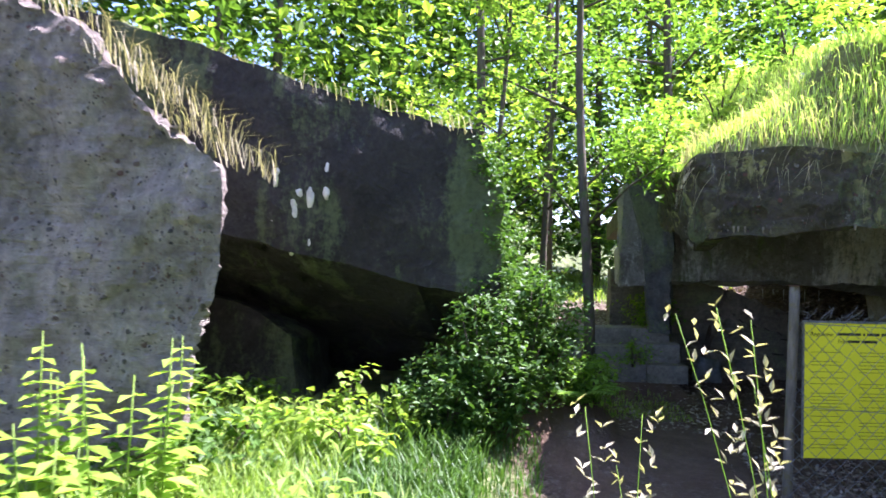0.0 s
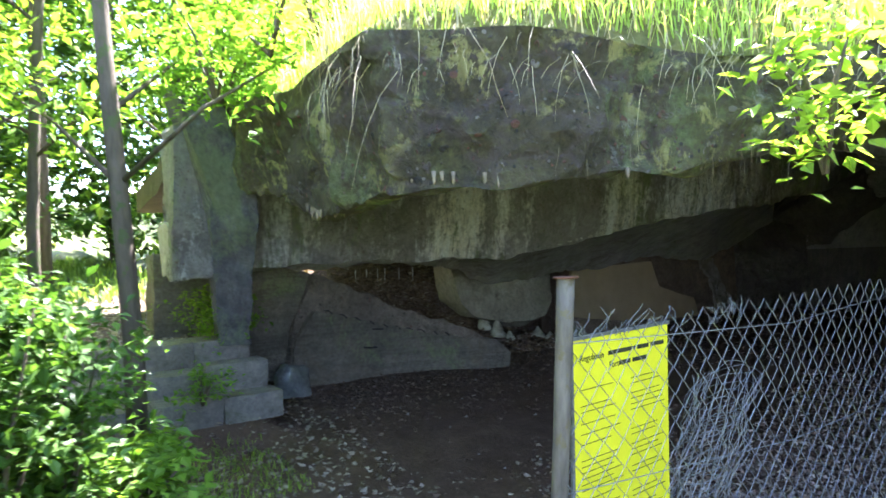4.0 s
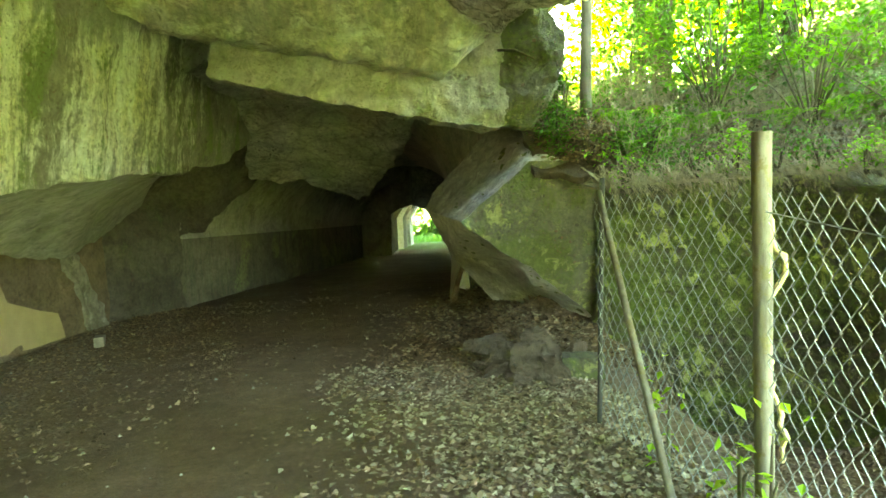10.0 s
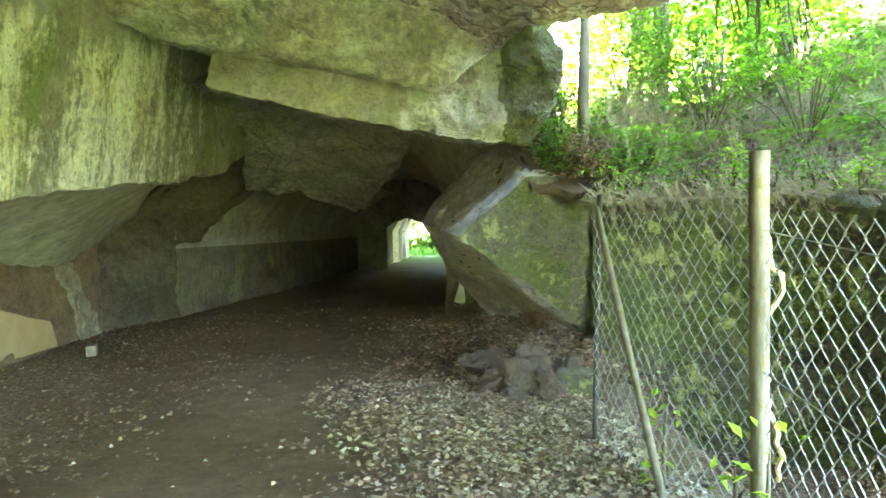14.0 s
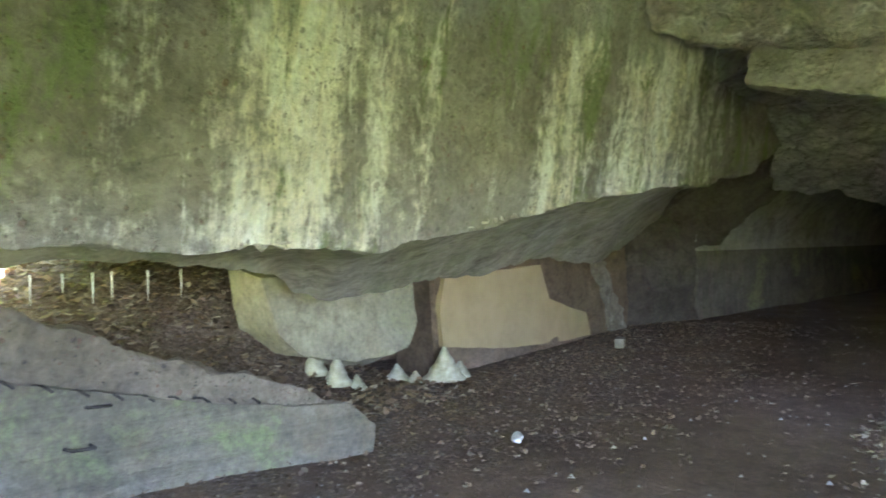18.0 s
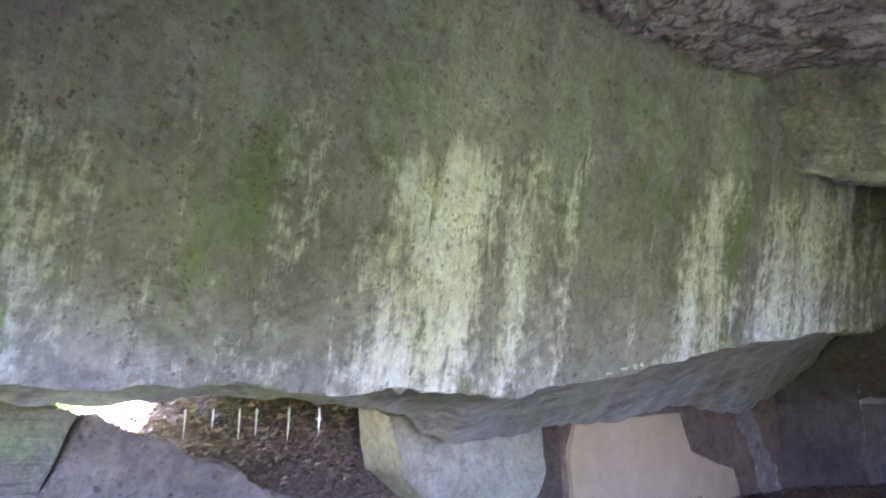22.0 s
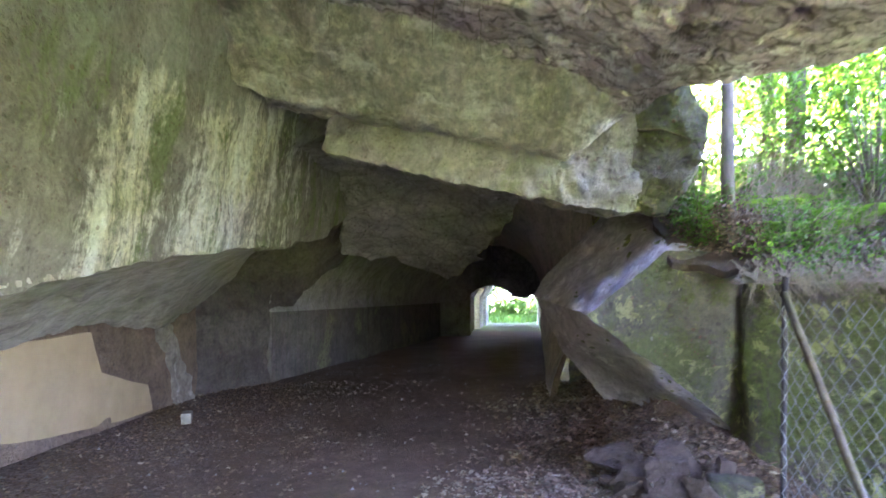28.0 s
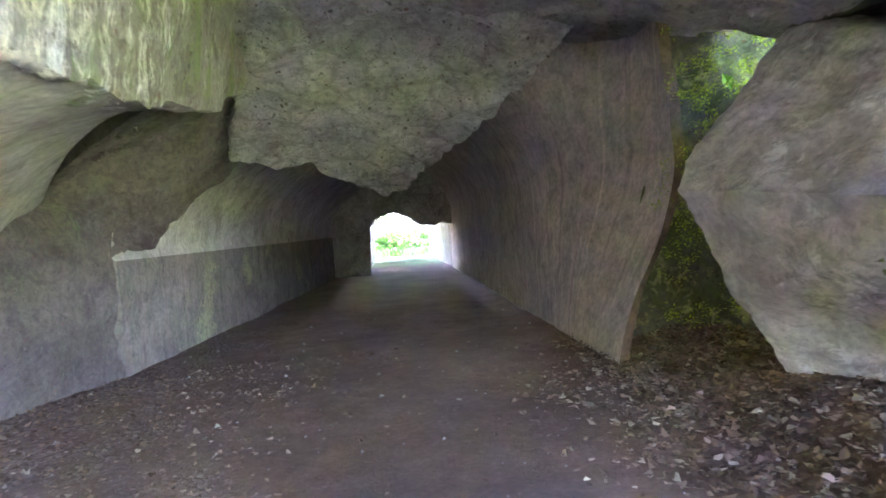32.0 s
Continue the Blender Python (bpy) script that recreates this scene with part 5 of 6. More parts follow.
ob = link_mesh("brick", block((0.12, 0.24, 0.14), 71, 0.01, 0.06), M_STONE)
ob.matrix_world = pose(-4.2, 5.5, height(-4.2, 5.5) + 0.06, 0, 0, 20)
tagged(ob, "grey worn brick lying by the wall", "brick")
ob = link_mesh("boulder", stone((0.20, 0.21, 0.25), 727, 0.55, 3), M_BOULDER)
ob.matrix_world = pose(-3.98, -2.84, 0.12, 12, -14, 25)
tagged(ob, "blue-green angular boulder beside the fallen slab", "boulder")
set_stone("white_stone", (-2.98, 1.14, height(-2.98, 1.14) + 0.02), (0.05, 0.11, 0.03), 73, M_LIME, "flat white stone chip on the floor", "stone", 30)
for k, (x, y, s, h) in enumerate(((1.18, 2.92, 0.26, 0.17), (1.38, 2.70, 0.2, 0.13), (1.05, 2.6, 0.12, 0.06), (0.92, 3.05, 0.3, 0.08), (1.28, 2.5, 0.09, 0.05), (1.55, 3.0, 0.18, 0.12), (1.66, 2.98, 0.13, 0.18), (1.02, 3.2, 0.34, 0.09), (0.84, 3.5, 0.36, 0.07), (1.3, 3.25, 0.24, 0.15), (0.98, 2.85, 0.22, 0.06), (1.42, 2.95, 0.12, 0.1), (0.75, 3.15, 0.12, 0.05))):
    bm = rock((s * 0.9, s * 0.8, h * 1.1), 74 + k, 0.035, 0.05)
    ob = link_mesh("rubble_stone", bm, M_RUBBLE)
    ob.matrix_world = pose(x, y, height(x, y) + h * 0.6, random.uniform(-14, 14), random.uniform(-14, 14), random.uniform(0, 90))
    tagged(ob, "grey angular lump of fallen concrete", "rubble", "rubble by the wedge block")
ob = link_mesh("yellow_block", block((0.38, 0.22, 0.2), 90, 0.02, 0.07), M_MOSSY)
ob.matrix_world = pose(1.62, 2.75, height(1.62, 2.75) + 0.1, 4, 3, -12)
tagged(ob, "yellowish mossy concrete block by the fence end", "concrete block")

# iron staples in the fallen slab
for k in range(11):
    y = -2.35 + 0.19 * k
    zt = curve_at([(-2.5, 1.40), (-1.95, 1.2), (-1.5, 1.0), (-0.9, 0.76), (-0.25, 0.56), (0.1, 0.3)], y) - 0.40 + 0.25 * smooth(-2.3, -0.3, y)
    bm = tube(bmesh.new(), [(-4.10, y, zt), (-4.00, y + 0.01, zt + 0.01), (-3.99, y + 0.06, zt - 0.03), (-4.08, y + 0.07, zt - 0.05)], 0.008, 6)
    to(slab, part("staple", bm, M_IRON, slab, "rusty iron staple" if k == 0 else ""))
for y, z in ((-1.66, 0.66), (-1.75, 0.43)):
    bm = tube(bmesh.new(), [(-4.12, y - 0.07, z), (-3.99, y - 0.06, z + 0.01), (-3.99, y + 0.06, z), (-4.12, y + 0.07, z)], 0.011, 6)
    to(slab, part("staple", bm, M_IRON, slab))

# lime crust along the broken lower edge of the wall
crust = thing("lime_crust", (-2.95, 2.0, 1.9), "pale lime drips along the wall's broken lower edge", "lime crust")
cr = random.Random(44)
for k in range(170):
    y = -1.6 + 7.0 * cr.random()
    z = curve_at(W_LOW, y) + 0.03
    l = 0.012 + 0.03 * cr.random() ** 2
    bm = stone((0.02 + 0.03 * cr.random(), 0.03 + 0.06 * cr.random(), l), 400 + k, 0.5, 1)
    bmesh.ops.translate(bm, verts=bm.verts, vec=(wall_x(z) - 0.03 - 0.05 * cr.random(), y, z - l * 0.3))
    to(crust, part("drip", bm, M_PALE, crust))
# drip of lime down the back wall
bm = prism([(-4.90, 6.6, 0.03), (-4.88, 7.15, 0.03), (-4.92, 7.05, 0.45), (-4.95, 6.75, 0.95), (-4.96, 6.55, 1.28), (-4.96, 6.15, 1.30), (-4.96, 6.2, 1.12), (-4.95, 6.45, 0.9), (-4.93, 6.58, 0.45)], (-0.06, 0, 0), res=0.05, amp=0.05, seed=95, big=0.18)
tagged(link_mesh("lime_flow", bm, M_FLOW), "white lime flow running down the earthy wall", "lime crust")


# stalactites and roots
def ceiling_z(x, y):
    yf, yb = curve_at(FRONT, x), curve_at(BACK, x)
    return roof_low(x, (y - yf) / (yb - yf))[2]


def spikes(name, spots, mat, label, category, r=0.006, straight=True):
    th = thing(name, spots[0][:3], label, category)
    for x, y, z, l in spots:
        bm = bmesh.new()
        if straight:
            tube(bm, [(x, y, z + 0.03), (x + 0.002, y, z - l * 0.5), (x, y, z - l)], [r * 1.5, r, r * 0.3], 6)
        else:
            p, path = Vector((x, y, z + 0.05)), []
            for k in range(7):
                path.append(p.copy())
                p += Vector((random.uniform(-0.25, 0.25) * l / 6, random.uniform(-0.25, 0.25) * l / 6, -l / 6))
            tube(bm, path, [r * (1 - 0.12 * k) for k in range(7)], 5)
        to(th, part("stalactite" if straight else "root", bm, mat, th))
    return th


rnd = random.Random(8)
spikes("stalactite_row", [(x, -3.95 + 0.1 * rnd.random() if x < 1 else -4.05 + (x - 1) * 1.57, curve_at(LIP, x) + 0.02, rnd.uniform(0.01, 0.05)) for x in [-0.5 + 2.5 * rnd.random() for k in range(40)]], M_ROOT, "row of small yellowish stalactites under the roof edge", "stalactites", 0.008)
hung = [(rnd.gauss(-0.12, 0.12), rnd.uniform(-0.5, 0.35)) for k in range(46)] + [(rnd.uniform(-0.9, 0.2), rnd.uniform(0.1, 0.4)) for k in range(16)]
spikes("stalactite_row", [(x, y, ceiling_z(x, y), rnd.uniform(0.04, 0.15)) for x, y in hung], M_WHITE, "cluster of white stalactites on the ceiling", "stalactites", 0.009)
bed = thing("lime_crust", (-0.1, -0.3, 3.5), "white lime crust round the stalactites on the ceiling", "lime crust")
for k in range(34):
    x, y = rnd.gauss(-0.1, 0.10), rnd.gauss(-0.30, 0.14)
    bm = stone((0.02 + 0.035 * rnd.random(), 0.02 + 0.035 * rnd.random(), 0.012), 800 + k, 0.6, 1)
    bmesh.ops.translate(bm, verts=bm.verts, vec=(x, y, ceiling_z(x, y)))
    to(bed, part("crust", bm, M_WHITE, bed))
spikes("stalactite_row", [(x, 3.2, 2.96 + 0.31 * (0.45 - x) * 0.7 + 0.02, rnd.uniform(0.02, 0.07)) for x in ev(-0.4, 0.4, 14)], M_LIME, "small white stalactites under the beam", "stalactites", 0.005)
spikes("stalactite_row", [(-3.7, y, 1.43, rnd.uniform(0.05, 0.16)) for y in (-2.1, -1.95, -1.8, -1.7, -1.5, -1.3)], M_LIME, "thin white stalactites in the low gap", "stalactites", 0.004)
spikes("root_cluster", [(2.5 + 0.7 * rnd.random(), 1.72 - 0.15 * rnd.random(), 3.45, rnd.uniform(0.2, 0.75)) for k in range(26)], M_BARK, "dark root cluster hanging from the roof edge", "roots", 0.012, False)
spikes("root_cluster", [(x, curve_at(FRONT, x) - 0.05, curve_at(LIP, x) + 0.1, rnd.uniform(0.1, 0.55)) for x in [1.3 + 1.1 * rnd.random() for k in range(30)]], M_ROOT, "pale thin roots hanging over the roof edge", "roots", 0.0017, False)
spikes("root_cluster", [(x, y, ceiling_z(x, y), rnd.uniform(0.08, 0.45)) for x, y in [(rnd.uniform(-1.6, 0.6), rnd.uniform(-0.5, 2.2)) for k in range(10)]], M_ROOT, "few thin roots hanging from the ceiling", "roots", 0.004, False)
bm = tube(bmesh.new(), [(1.0, 2.9, 3.05), (1.1, 2.5, 2.95), (1.19, 2.04, 2.76)], [0.012, 0.01, 0.006], 6)
tagged(link_mesh("bare_stick", bm, M_ROOT), "bare pale stick hanging below the beam", "stick")
bm = tube(bmesh.new(), [(x, y, ceiling_z(x, y) - 0.012) for x, y in ((-1.27, -0.24), (-1.05, -0.20), (-0.83, -0.19))], [0.005, 0.008, 0.011], 6)
tagged(link_mesh("bare_stick", bm, M_LIME), "pale stick caught on the ceiling", "stick")
for k, (x, y) in enumerate(((0.62, -1.0), (1.2, -0.5), (0.9, -1.6))):
    bm = tube(bmesh.new(), [(x + d, y + 0.1 * d, ceiling_z(x + d, y + 0.1 * d) - 0.012) for d in (-0.15, 0.0, 0.15)], 0.012, 6)
    tagged(link_mesh("iron_bar", bm, M_RUST), "short rusty iron bar in the ceiling", "iron bar")
# rope tangled on the timber post
bm = bmesh.new()
p = Vector((P2[0] + 0.06, P2[1] + 0.02, 1.62))
path = []
for k in range(40):
    path.append(p.copy())
    p += Vector((random.uniform(-0.03, 0.03), random.uniform(-0.04, 0.04), -0.035 + random.uniform(-0.02, 0.02)))
tube(bm, path, 0.012, 6)
tagged(link_mesh("rope", bm, M_HOSE), "frayed yellow rope hanging on the fence post", "rope")


# white lime splashes on the tilted block
splash = thing("lime_splash", (1.17, -7.7, 2.3), "white lime splashes on the tilted block", "lime crust")
for k in range(15):
    y, z = -7.75 + 0.5 * (R0.random() - 0.35), 2.2 + 0.75 * (R0.random() - 0.4)
    bm = stone((0.02, 0.02 + 0.04 * R0.random(), 0.03 + 0.09 * R0.random()), 300 + k, 0.5, 2)
    bmesh.ops.translate(bm, verts=bm.verts, vec=(1.16 - 0.15 * (y + 7.7) - 0.06 * (z - 2.3) + 0.01, y, z))
    to(splash, part("splash", bm, M_LIME, splash))


# ---- plants ----
def leaf_into(verts, faces, p, d, up, l, w):
    """One folded leaf of four corners and two faces."""
    s = d.cross(up)
    if s.length < 1e-4:
        s = d.orthogonal()
    s.normalize()
    n = s.cross(d)
    k = len(verts)
    verts.extend((p, p + d * l * 0.45 + s * w * 0.5 + n * w * 0.12, p + d * l - n * l * 0.12, p + d * l * 0.45 - s * w * 0.5 + n * w * 0.12))
    faces.extend(((k, k + 1, k + 2), (k, k + 2, k + 3)))


def rdir(r, up=0.0):
    v = Vector((r.gauss(0, 1), r.gauss(0, 1), r.gauss(0, 1) + up))
    return v.normalized()


def foliage(name, mat, centres, per, spread, l, seed, parent=None, flat=0.5):
    """Leaves in sprays round twig centres."""
    r = random.Random(seed)
    verts, faces = [], []
    for c, s in centres:
        c = Vector(c)
        axis_ = rdir(r)
        for _ in range(per):
            t = r.uniform(-1, 1)
            p = c + axis_ * t * s * spread + Vector((r.gauss(0, 1), r.gauss(0, 1), r.gauss(0, 0.6))) * s * spread * 0.35
            d = rdir(r, -0.2)
            d.z *= flat
            d.normalize()
            k = l * r.uniform(0.6, 1.3)
            leaf_into(verts, faces, p, d, Vector((0, 0, 1)) + rdir(r) * 0.5, k, k * 0.55)
    return raw(name, verts, faces, mat, parent)


def tree(at, top, r0, seed, crown_low, spread, n, mat, label, lean=(0, 0), twigs=10, leaf=0.11, per=26):
    r = random.Random(seed)
    t = thing("tree", at, label, "tree")
    base, h = Vector(at), top
    path = [base + Vector((lean[0] * k / 8 + 0.05 * math.sin(k * 1.1 + seed), lean[1] * k / 8 + 0.05 * math.cos(k * 0.9 + seed), h * k / 8 - 0.15)) for k in range(9)]
    to(t, part("trunk", tube(bmesh.new(), path, [r0 * (1.15 - 0.1 * k) for k in range(9)], 9), M_BARK, t))
    centres = []
    for k in range(twigs):
        f = r.uniform(0.25, 1.0)
        i = min(7, int(f * 8))
        p = path[i].lerp(path[i + 1], f * 8 - i if f < 1 else 1)
        a = r.uniform(0, 6.28)
        reach = spread * r.uniform(0.5, 1.0) * (1.15 - 0.6 * f)
        q = p + Vector((math.cos(a) * reach, math.sin(a) * reach, reach * r.uniform(0.2, 0.7)))
        if q.z < crown_low:
            q.z = crown_low + 0.2
        to(t, part("limb", tube(bmesh.new(), [p, p.lerp(q, 0.5) + Vector((0, 0, 0.08)), q], [r0 * 0.35, r0 * 0.22, r0 * 0.08], 5), M_BARK, t))
        for j in range(max(2, n // twigs)):
            c = p.lerp(q, r.uniform(0.35, 1.15)) + Vector((r.gauss(0, 0.35), r.gauss(0, 0.35), r.gauss(0, 0.3))) * spread * 0.4
            if c.z > crown_low:
                centres.append((c, 1.0))
    to(t, foliage("crown", mat, centres, per, 0.3, leaf, seed + 1, t))
    return t


def bush(at, size, n, mat, seed, label, leaf=0.08, per=20, name="bush", stems=6):
    r = random.Random(seed)
    t = thing(name, at, label, name)
    bm = bmesh.new()
    centres = []
    for k in range(n):
        a, e = r.uniform(0, 6.28), r.random() ** 0.5
        z = r.random()
        c = Vector(at) + Vector((math.cos(a) * e * size[0] * (0.6 + 0.4 * math.sin(z * 3)), math.sin(a) * e * size[1] * (0.6 + 0.4 * math.sin(z * 3)), z * size[2] + 0.05))
        centres.append((c, 0.8))
        if k < stems:
            to(t, part("stem", tube(bmesh.new(), [at, Vector(at).lerp(c, 0.5) + Vector((0, 0, 0.1)), c], [0.014, 0.01, 0.004], 5), M_BARK, t))
    to(t, foliage("leaves", mat, centres, per, 0.18, leaf, seed + 1, t))
    return t


def fern(at, n, l, seed, mat=None, tilt=0.5):
    r = random.Random(seed)
    t = thing("fern", at, "fresh green fern with arching feathered fronds", "fern", "ferns")
    for k in range(n):
        a = 6.28 * k / n + r.uniform(-0.3, 0.3)
        verts, faces = [], []
        out, p = Vector((math.cos(a), math.sin(a), 0)), Vector(at)
        d = (out * 0.6 + Vector((0, 0, 1.0))).normalized()
        for j in range(22):
            f = j / 21
            p = p + d * l / 22
            d = (d + Vector((0, 0, -1)) * 0.075 * tilt * 2 + out * 0.03).normalized()
            side = d.cross(Vector((0, 0, 1))).normalized()
            w = l * 0.24 * math.sin(min(1, f * 1.15 + 0.12) * math.pi) ** 0.8
            for s in (-1, 1):
                leaf_into(verts, faces, p, (side * s + d * 0.45).normalized(), Vector((0, 0, 1)), w + 0.01, l * 0.042)
        to(t, raw("frond", verts, faces, mat or M_FERN, t))
    return t


def blades(name, spots, h, w, mat, seed, droop=0.5, lean=(0, 0)):
    """Tufts of grass: each blade a tapering strip of three bends."""
    r = random.Random(seed)
    verts, faces = [], []
    for x, y, z in spots:
        hh = h * r.uniform(0.5, 1.25)
        a = r.uniform(0, 6.28)
        o = Vector((math.cos(a) + lean[0], math.sin(a) + lean[1], 0))
        s = Vector((-math.sin(a), math.cos(a), 0)) * w * r.uniform(0.6, 1.2)
        p = Vector((x, y, z))
        k = len(verts)
        b1 = p + Vector((0, 0, hh * 0.55)) + o * hh * droop * 0.18
        b2 = p + Vector((0, 0, hh * (0.9 - droop * 0.25))) + o * hh * droop * 0.6
        verts.extend((p - s, p + s, b1 + s * 0.8, b1 - s * 0.8, b2))
        faces.extend(((k, k + 1, k + 2, k + 3), (k + 3, k + 2, k + 4)))
    return raw(name, verts, faces, mat)


R = random.Random(77)


def field(n, x0, x1, y0, y1, keep=lambda x, y: True, z=height):
    out = []
    while len(out) < n:
        x, y = R.uniform(x0, x1), R.uniform(y0, y1)
        if keep(x, y):
            out.append((x, y, z(x, y) - 0.02))
    return out


# grass in front of the fallen block, its shaded part put in a darker colour
tagged(blades("grass_tuft", field(17000, 1.4, 6.4, -9.6, -5.9, lambda x, y: y < (-5.9 if x > 3.2 else -6.8)), 0.40, 0.006, M_GRASS, 1, 0.6), "tall sunlit green meadow grass", "grass", kind="stuff")
tagged(blades("grass_tuft", field(4200, -0.6, 3.2, -6.9, -5.9), 0.34, 0.007, M_SHADETONE, 2, 0.6), "green grass before the tilted block, coloured as shaded", "grass", kind="stuff")
tagged(blades("grass_tuft", field(1500, 1.0, 3.2, -6.3, -5.45), 0.2, 0.006, M_SHADETONE, 12, 0.6), "short grass at the path edge, coloured as shaded", "grass", kind="stuff")
tagged(blades("grass_tuft", field(1500, 4.2, 6.3, -5.4, -4.2), 0.35, 0.006, M_GRASS, 3, 0.6), "green grass beside the path", "grass", kind="stuff")
tagged(blades("grass_tuft", field(2500, -9, -3.4, -7.5, -3.6, lambda x, y: abs(y + 4.5) > 0.6), 0.22, 0.007, M_GRASS, 4, 0.6), "green grass along the climbing path", "grass", kind="stuff")
tagged(blades("grass_tuft", field(9000, -20, -8, -14, 0), 0.3, 0.02, M_GRASS, 5, 0.6), "bright meadow grass beyond the path", "grass", kind="stuff")


def roof_spot(x, v):
    return roof_high(x, v)


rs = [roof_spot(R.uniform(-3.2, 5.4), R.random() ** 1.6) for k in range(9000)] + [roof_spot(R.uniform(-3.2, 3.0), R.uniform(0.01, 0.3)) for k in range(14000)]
tagged(blades("grass_tuft", rs, 0.20, 0.005, M_SUNTONEGRASS, 6, 0.9), "lush grass growing on the roof slab, coloured as sunlit", "grass", kind="stuff")
rs = [roof_spot(c + R.gauss(0, 0.12), R.random() ** 2 * 0.15) for c in [R.uniform(0.2, 3.0) for j in range(26)] for k in range(26)]
tagged(blades("grass_tuft", [(x, y - 0.02, z) for x, y, z in rs], 0.30, 0.004, M_STRAW, 7, 1.0, (0.1, -0.3)), "dry straw grass at the roof's edge", "grass", kind="stuff")
verts, faces = [], []
for k in range(150):
    x = 0.4 + 2.1 * ((k // 9) * 0.618 % 1.0) ** 0.8 + R.gauss(0, 0.06)
    p = Vector((x, curve_at(FRONT, x) - 0.13, curve_at(LIPTOP, x) + R.uniform(-0.15, 0.05)))
    l = R.uniform(0.10, 0.5) * (1.3 if R.random() < 0.2 else 0.7)
    o = Vector((R.gauss(0.1, 0.6), R.uniform(-0.8, 0.0), R.uniform(-0.2, 0.5)))
    s = Vector((0.0016, 0.0016, 0))
    kk = len(verts)
    path = [p]
    for j in range(4):
        o = o + Vector((R.gauss(0, 0.15), R.gauss(0, 0.15), -0.55))
        path.append(path[-1] + o.normalized() * l / 4)
    for j, q in enumerate(path):
        verts.extend((q - s * (1 - 0.2 * j), q + s * (1 - 0.2 * j)))
    faces.extend((kk + 2 * j, kk + 2 * j + 1, kk + 2 * j + 3, kk + 2 * j + 2) for j in range(4))
tagged(raw("hanging_grass", verts, faces, M_STRAW), "dry grass stalks hanging over the roof's broken edge", "grass", kind="stuff")


def on_block(y):
    return curve_at([(-10.5, 4.3), (-8.6, 3.75), (-7.5, 3.36), (-6.1, 3.0)], y)


tagged(blades("grass_tuft", [(R.uniform(-1.8, 1.15), y, on_block(y) - 0.05 - 0.03 * R.random()) for y in [R.uniform(-10, -6.1) for k in range(1300)]], 0.22, 0.006, M_STRAW, 8, 0.8), "dry grass on top of the tilted block", "grass", kind="stuff")
tagged(blades("grass_tuft", [(R.uniform(1.7, 2.95), y, curve_at([(-12, 4.6), (-9.6, 4.0), (-8.7, 3.36), (-8.07, 2.8), (-7.6, 2.42)], y) - 0.04) for y in [c + R.gauss(0, 0.07) for c in [R.uniform(-10.5, -7.65) for j in range(22)] for k in range(22)]], 0.32, 0.0035, M_STRAW, 9, 1.1), "dry straw grass on the sunlit rock", "grass", kind="stuff")


# nettles and weeds near the start
def weed(at, h, seed, mat=M_LEAF2):
    r = random.Random(seed)
    t = thing("nettle", at, "sunlit nettle with pale serrated leaves", "weed", "nettles")
    b = Vector(at)
    tip = b + Vector((r.uniform(-0.12, 0.12), r.uniform(-0.12, 0.12), h))
    to(t, part("stem", tube(bmesh.new(), [b, b.lerp(tip, 0.5), tip], [0.006, 0.005, 0.003], 5), M_GRASS, t))
    verts, faces = [], []
    for k in range(int(h / 0.075)):
        p = b.lerp(tip, 0.15 + 0.85 * k * 0.075 / h)
        a = (k % 2) * 1.57 + r.uniform(-0.3, 0.3)
        for s in (0, math.pi):
            d = Vector((math.cos(a + s), math.sin(a + s), 0.05 - 0.25 * r.random())).normalized()
            l = 0.19 * (1.1 - 0.55 * k * 0.075 / h)
            leaf_into(verts, faces, p, d, Vector((0, 0, 1)), l, l * 0.5)
    to(t, raw("leaves", verts, faces, mat, t))


for k in range(60):
    x, y = R.uniform(3.3, 5.3), R.uniform(-8.4, -6.3)
    if y < -6.4 - 0.5 * (4.7 - x) * 0:
        weed((x, y, height(x, y)), R.uniform(0.5, 1.25) if y < -7.2 else R.uniform(0.35, 0.7), 100 + k)


def seed_grass(at, h, lean, seed):
    r = random.Random(seed)
    t = thing("seed_grass", at, "tall flowering grass with pale seed heads", "grass", "flowering grasses")
    b = Vector(at)
    path = [b + Vector((lean[0] * f * f, lean[1] * f * f, h * f)) for f in ev(0, 1, 8)]
    to(t, part("stalk", tube(bmesh.new(), path, [0.0025 - 0.0002 * k for k in range(8)], 5), M_GRASS, t))
    verts, faces = [], []
    for k in range(15):
        f = 0.70 + 0.30 * k / 14
        p = b + Vector((lean[0] * f * f, lean[1] * f * f, h * f))
        q = p + Vector((r.gauss(0, 0.03), r.gauss(0, 0.03), r.uniform(0, 0.02))) * (1.6 - f)
        for j in range(2):
            leaf_into(verts, faces, q, rdir(r, 0.9), Vector((0, 0, 1)), 0.034, 0.013)
    to(t, raw("seed_head", verts, faces, M_STRAW, t))


for k, (x, y, h, ly) in enumerate(((5.25, -4.93, 1.69, -0.27), (5.3, -4.92, 1.71, -0.20), (5.25, -4.93, 1.68, -0.10), (5.3, -4.9, 1.55, -0.14), (5.3, -5.33, 1.47, -0.08), (5.3, -5.3, 1.46, 0.02), (5.0, -5.2, 1.25, -0.1), (5.1, -5.3, 1.2, 0.05), (4.9, -4.7, 1.1, -0.1), (4.95, -4.55, 1.2, 0.1), (4.8, -4.8, 1.0, 0.0))):
    seed_grass((x, y, height(x, y)), h - height(x, y), (0.05, ly), 200 + k)

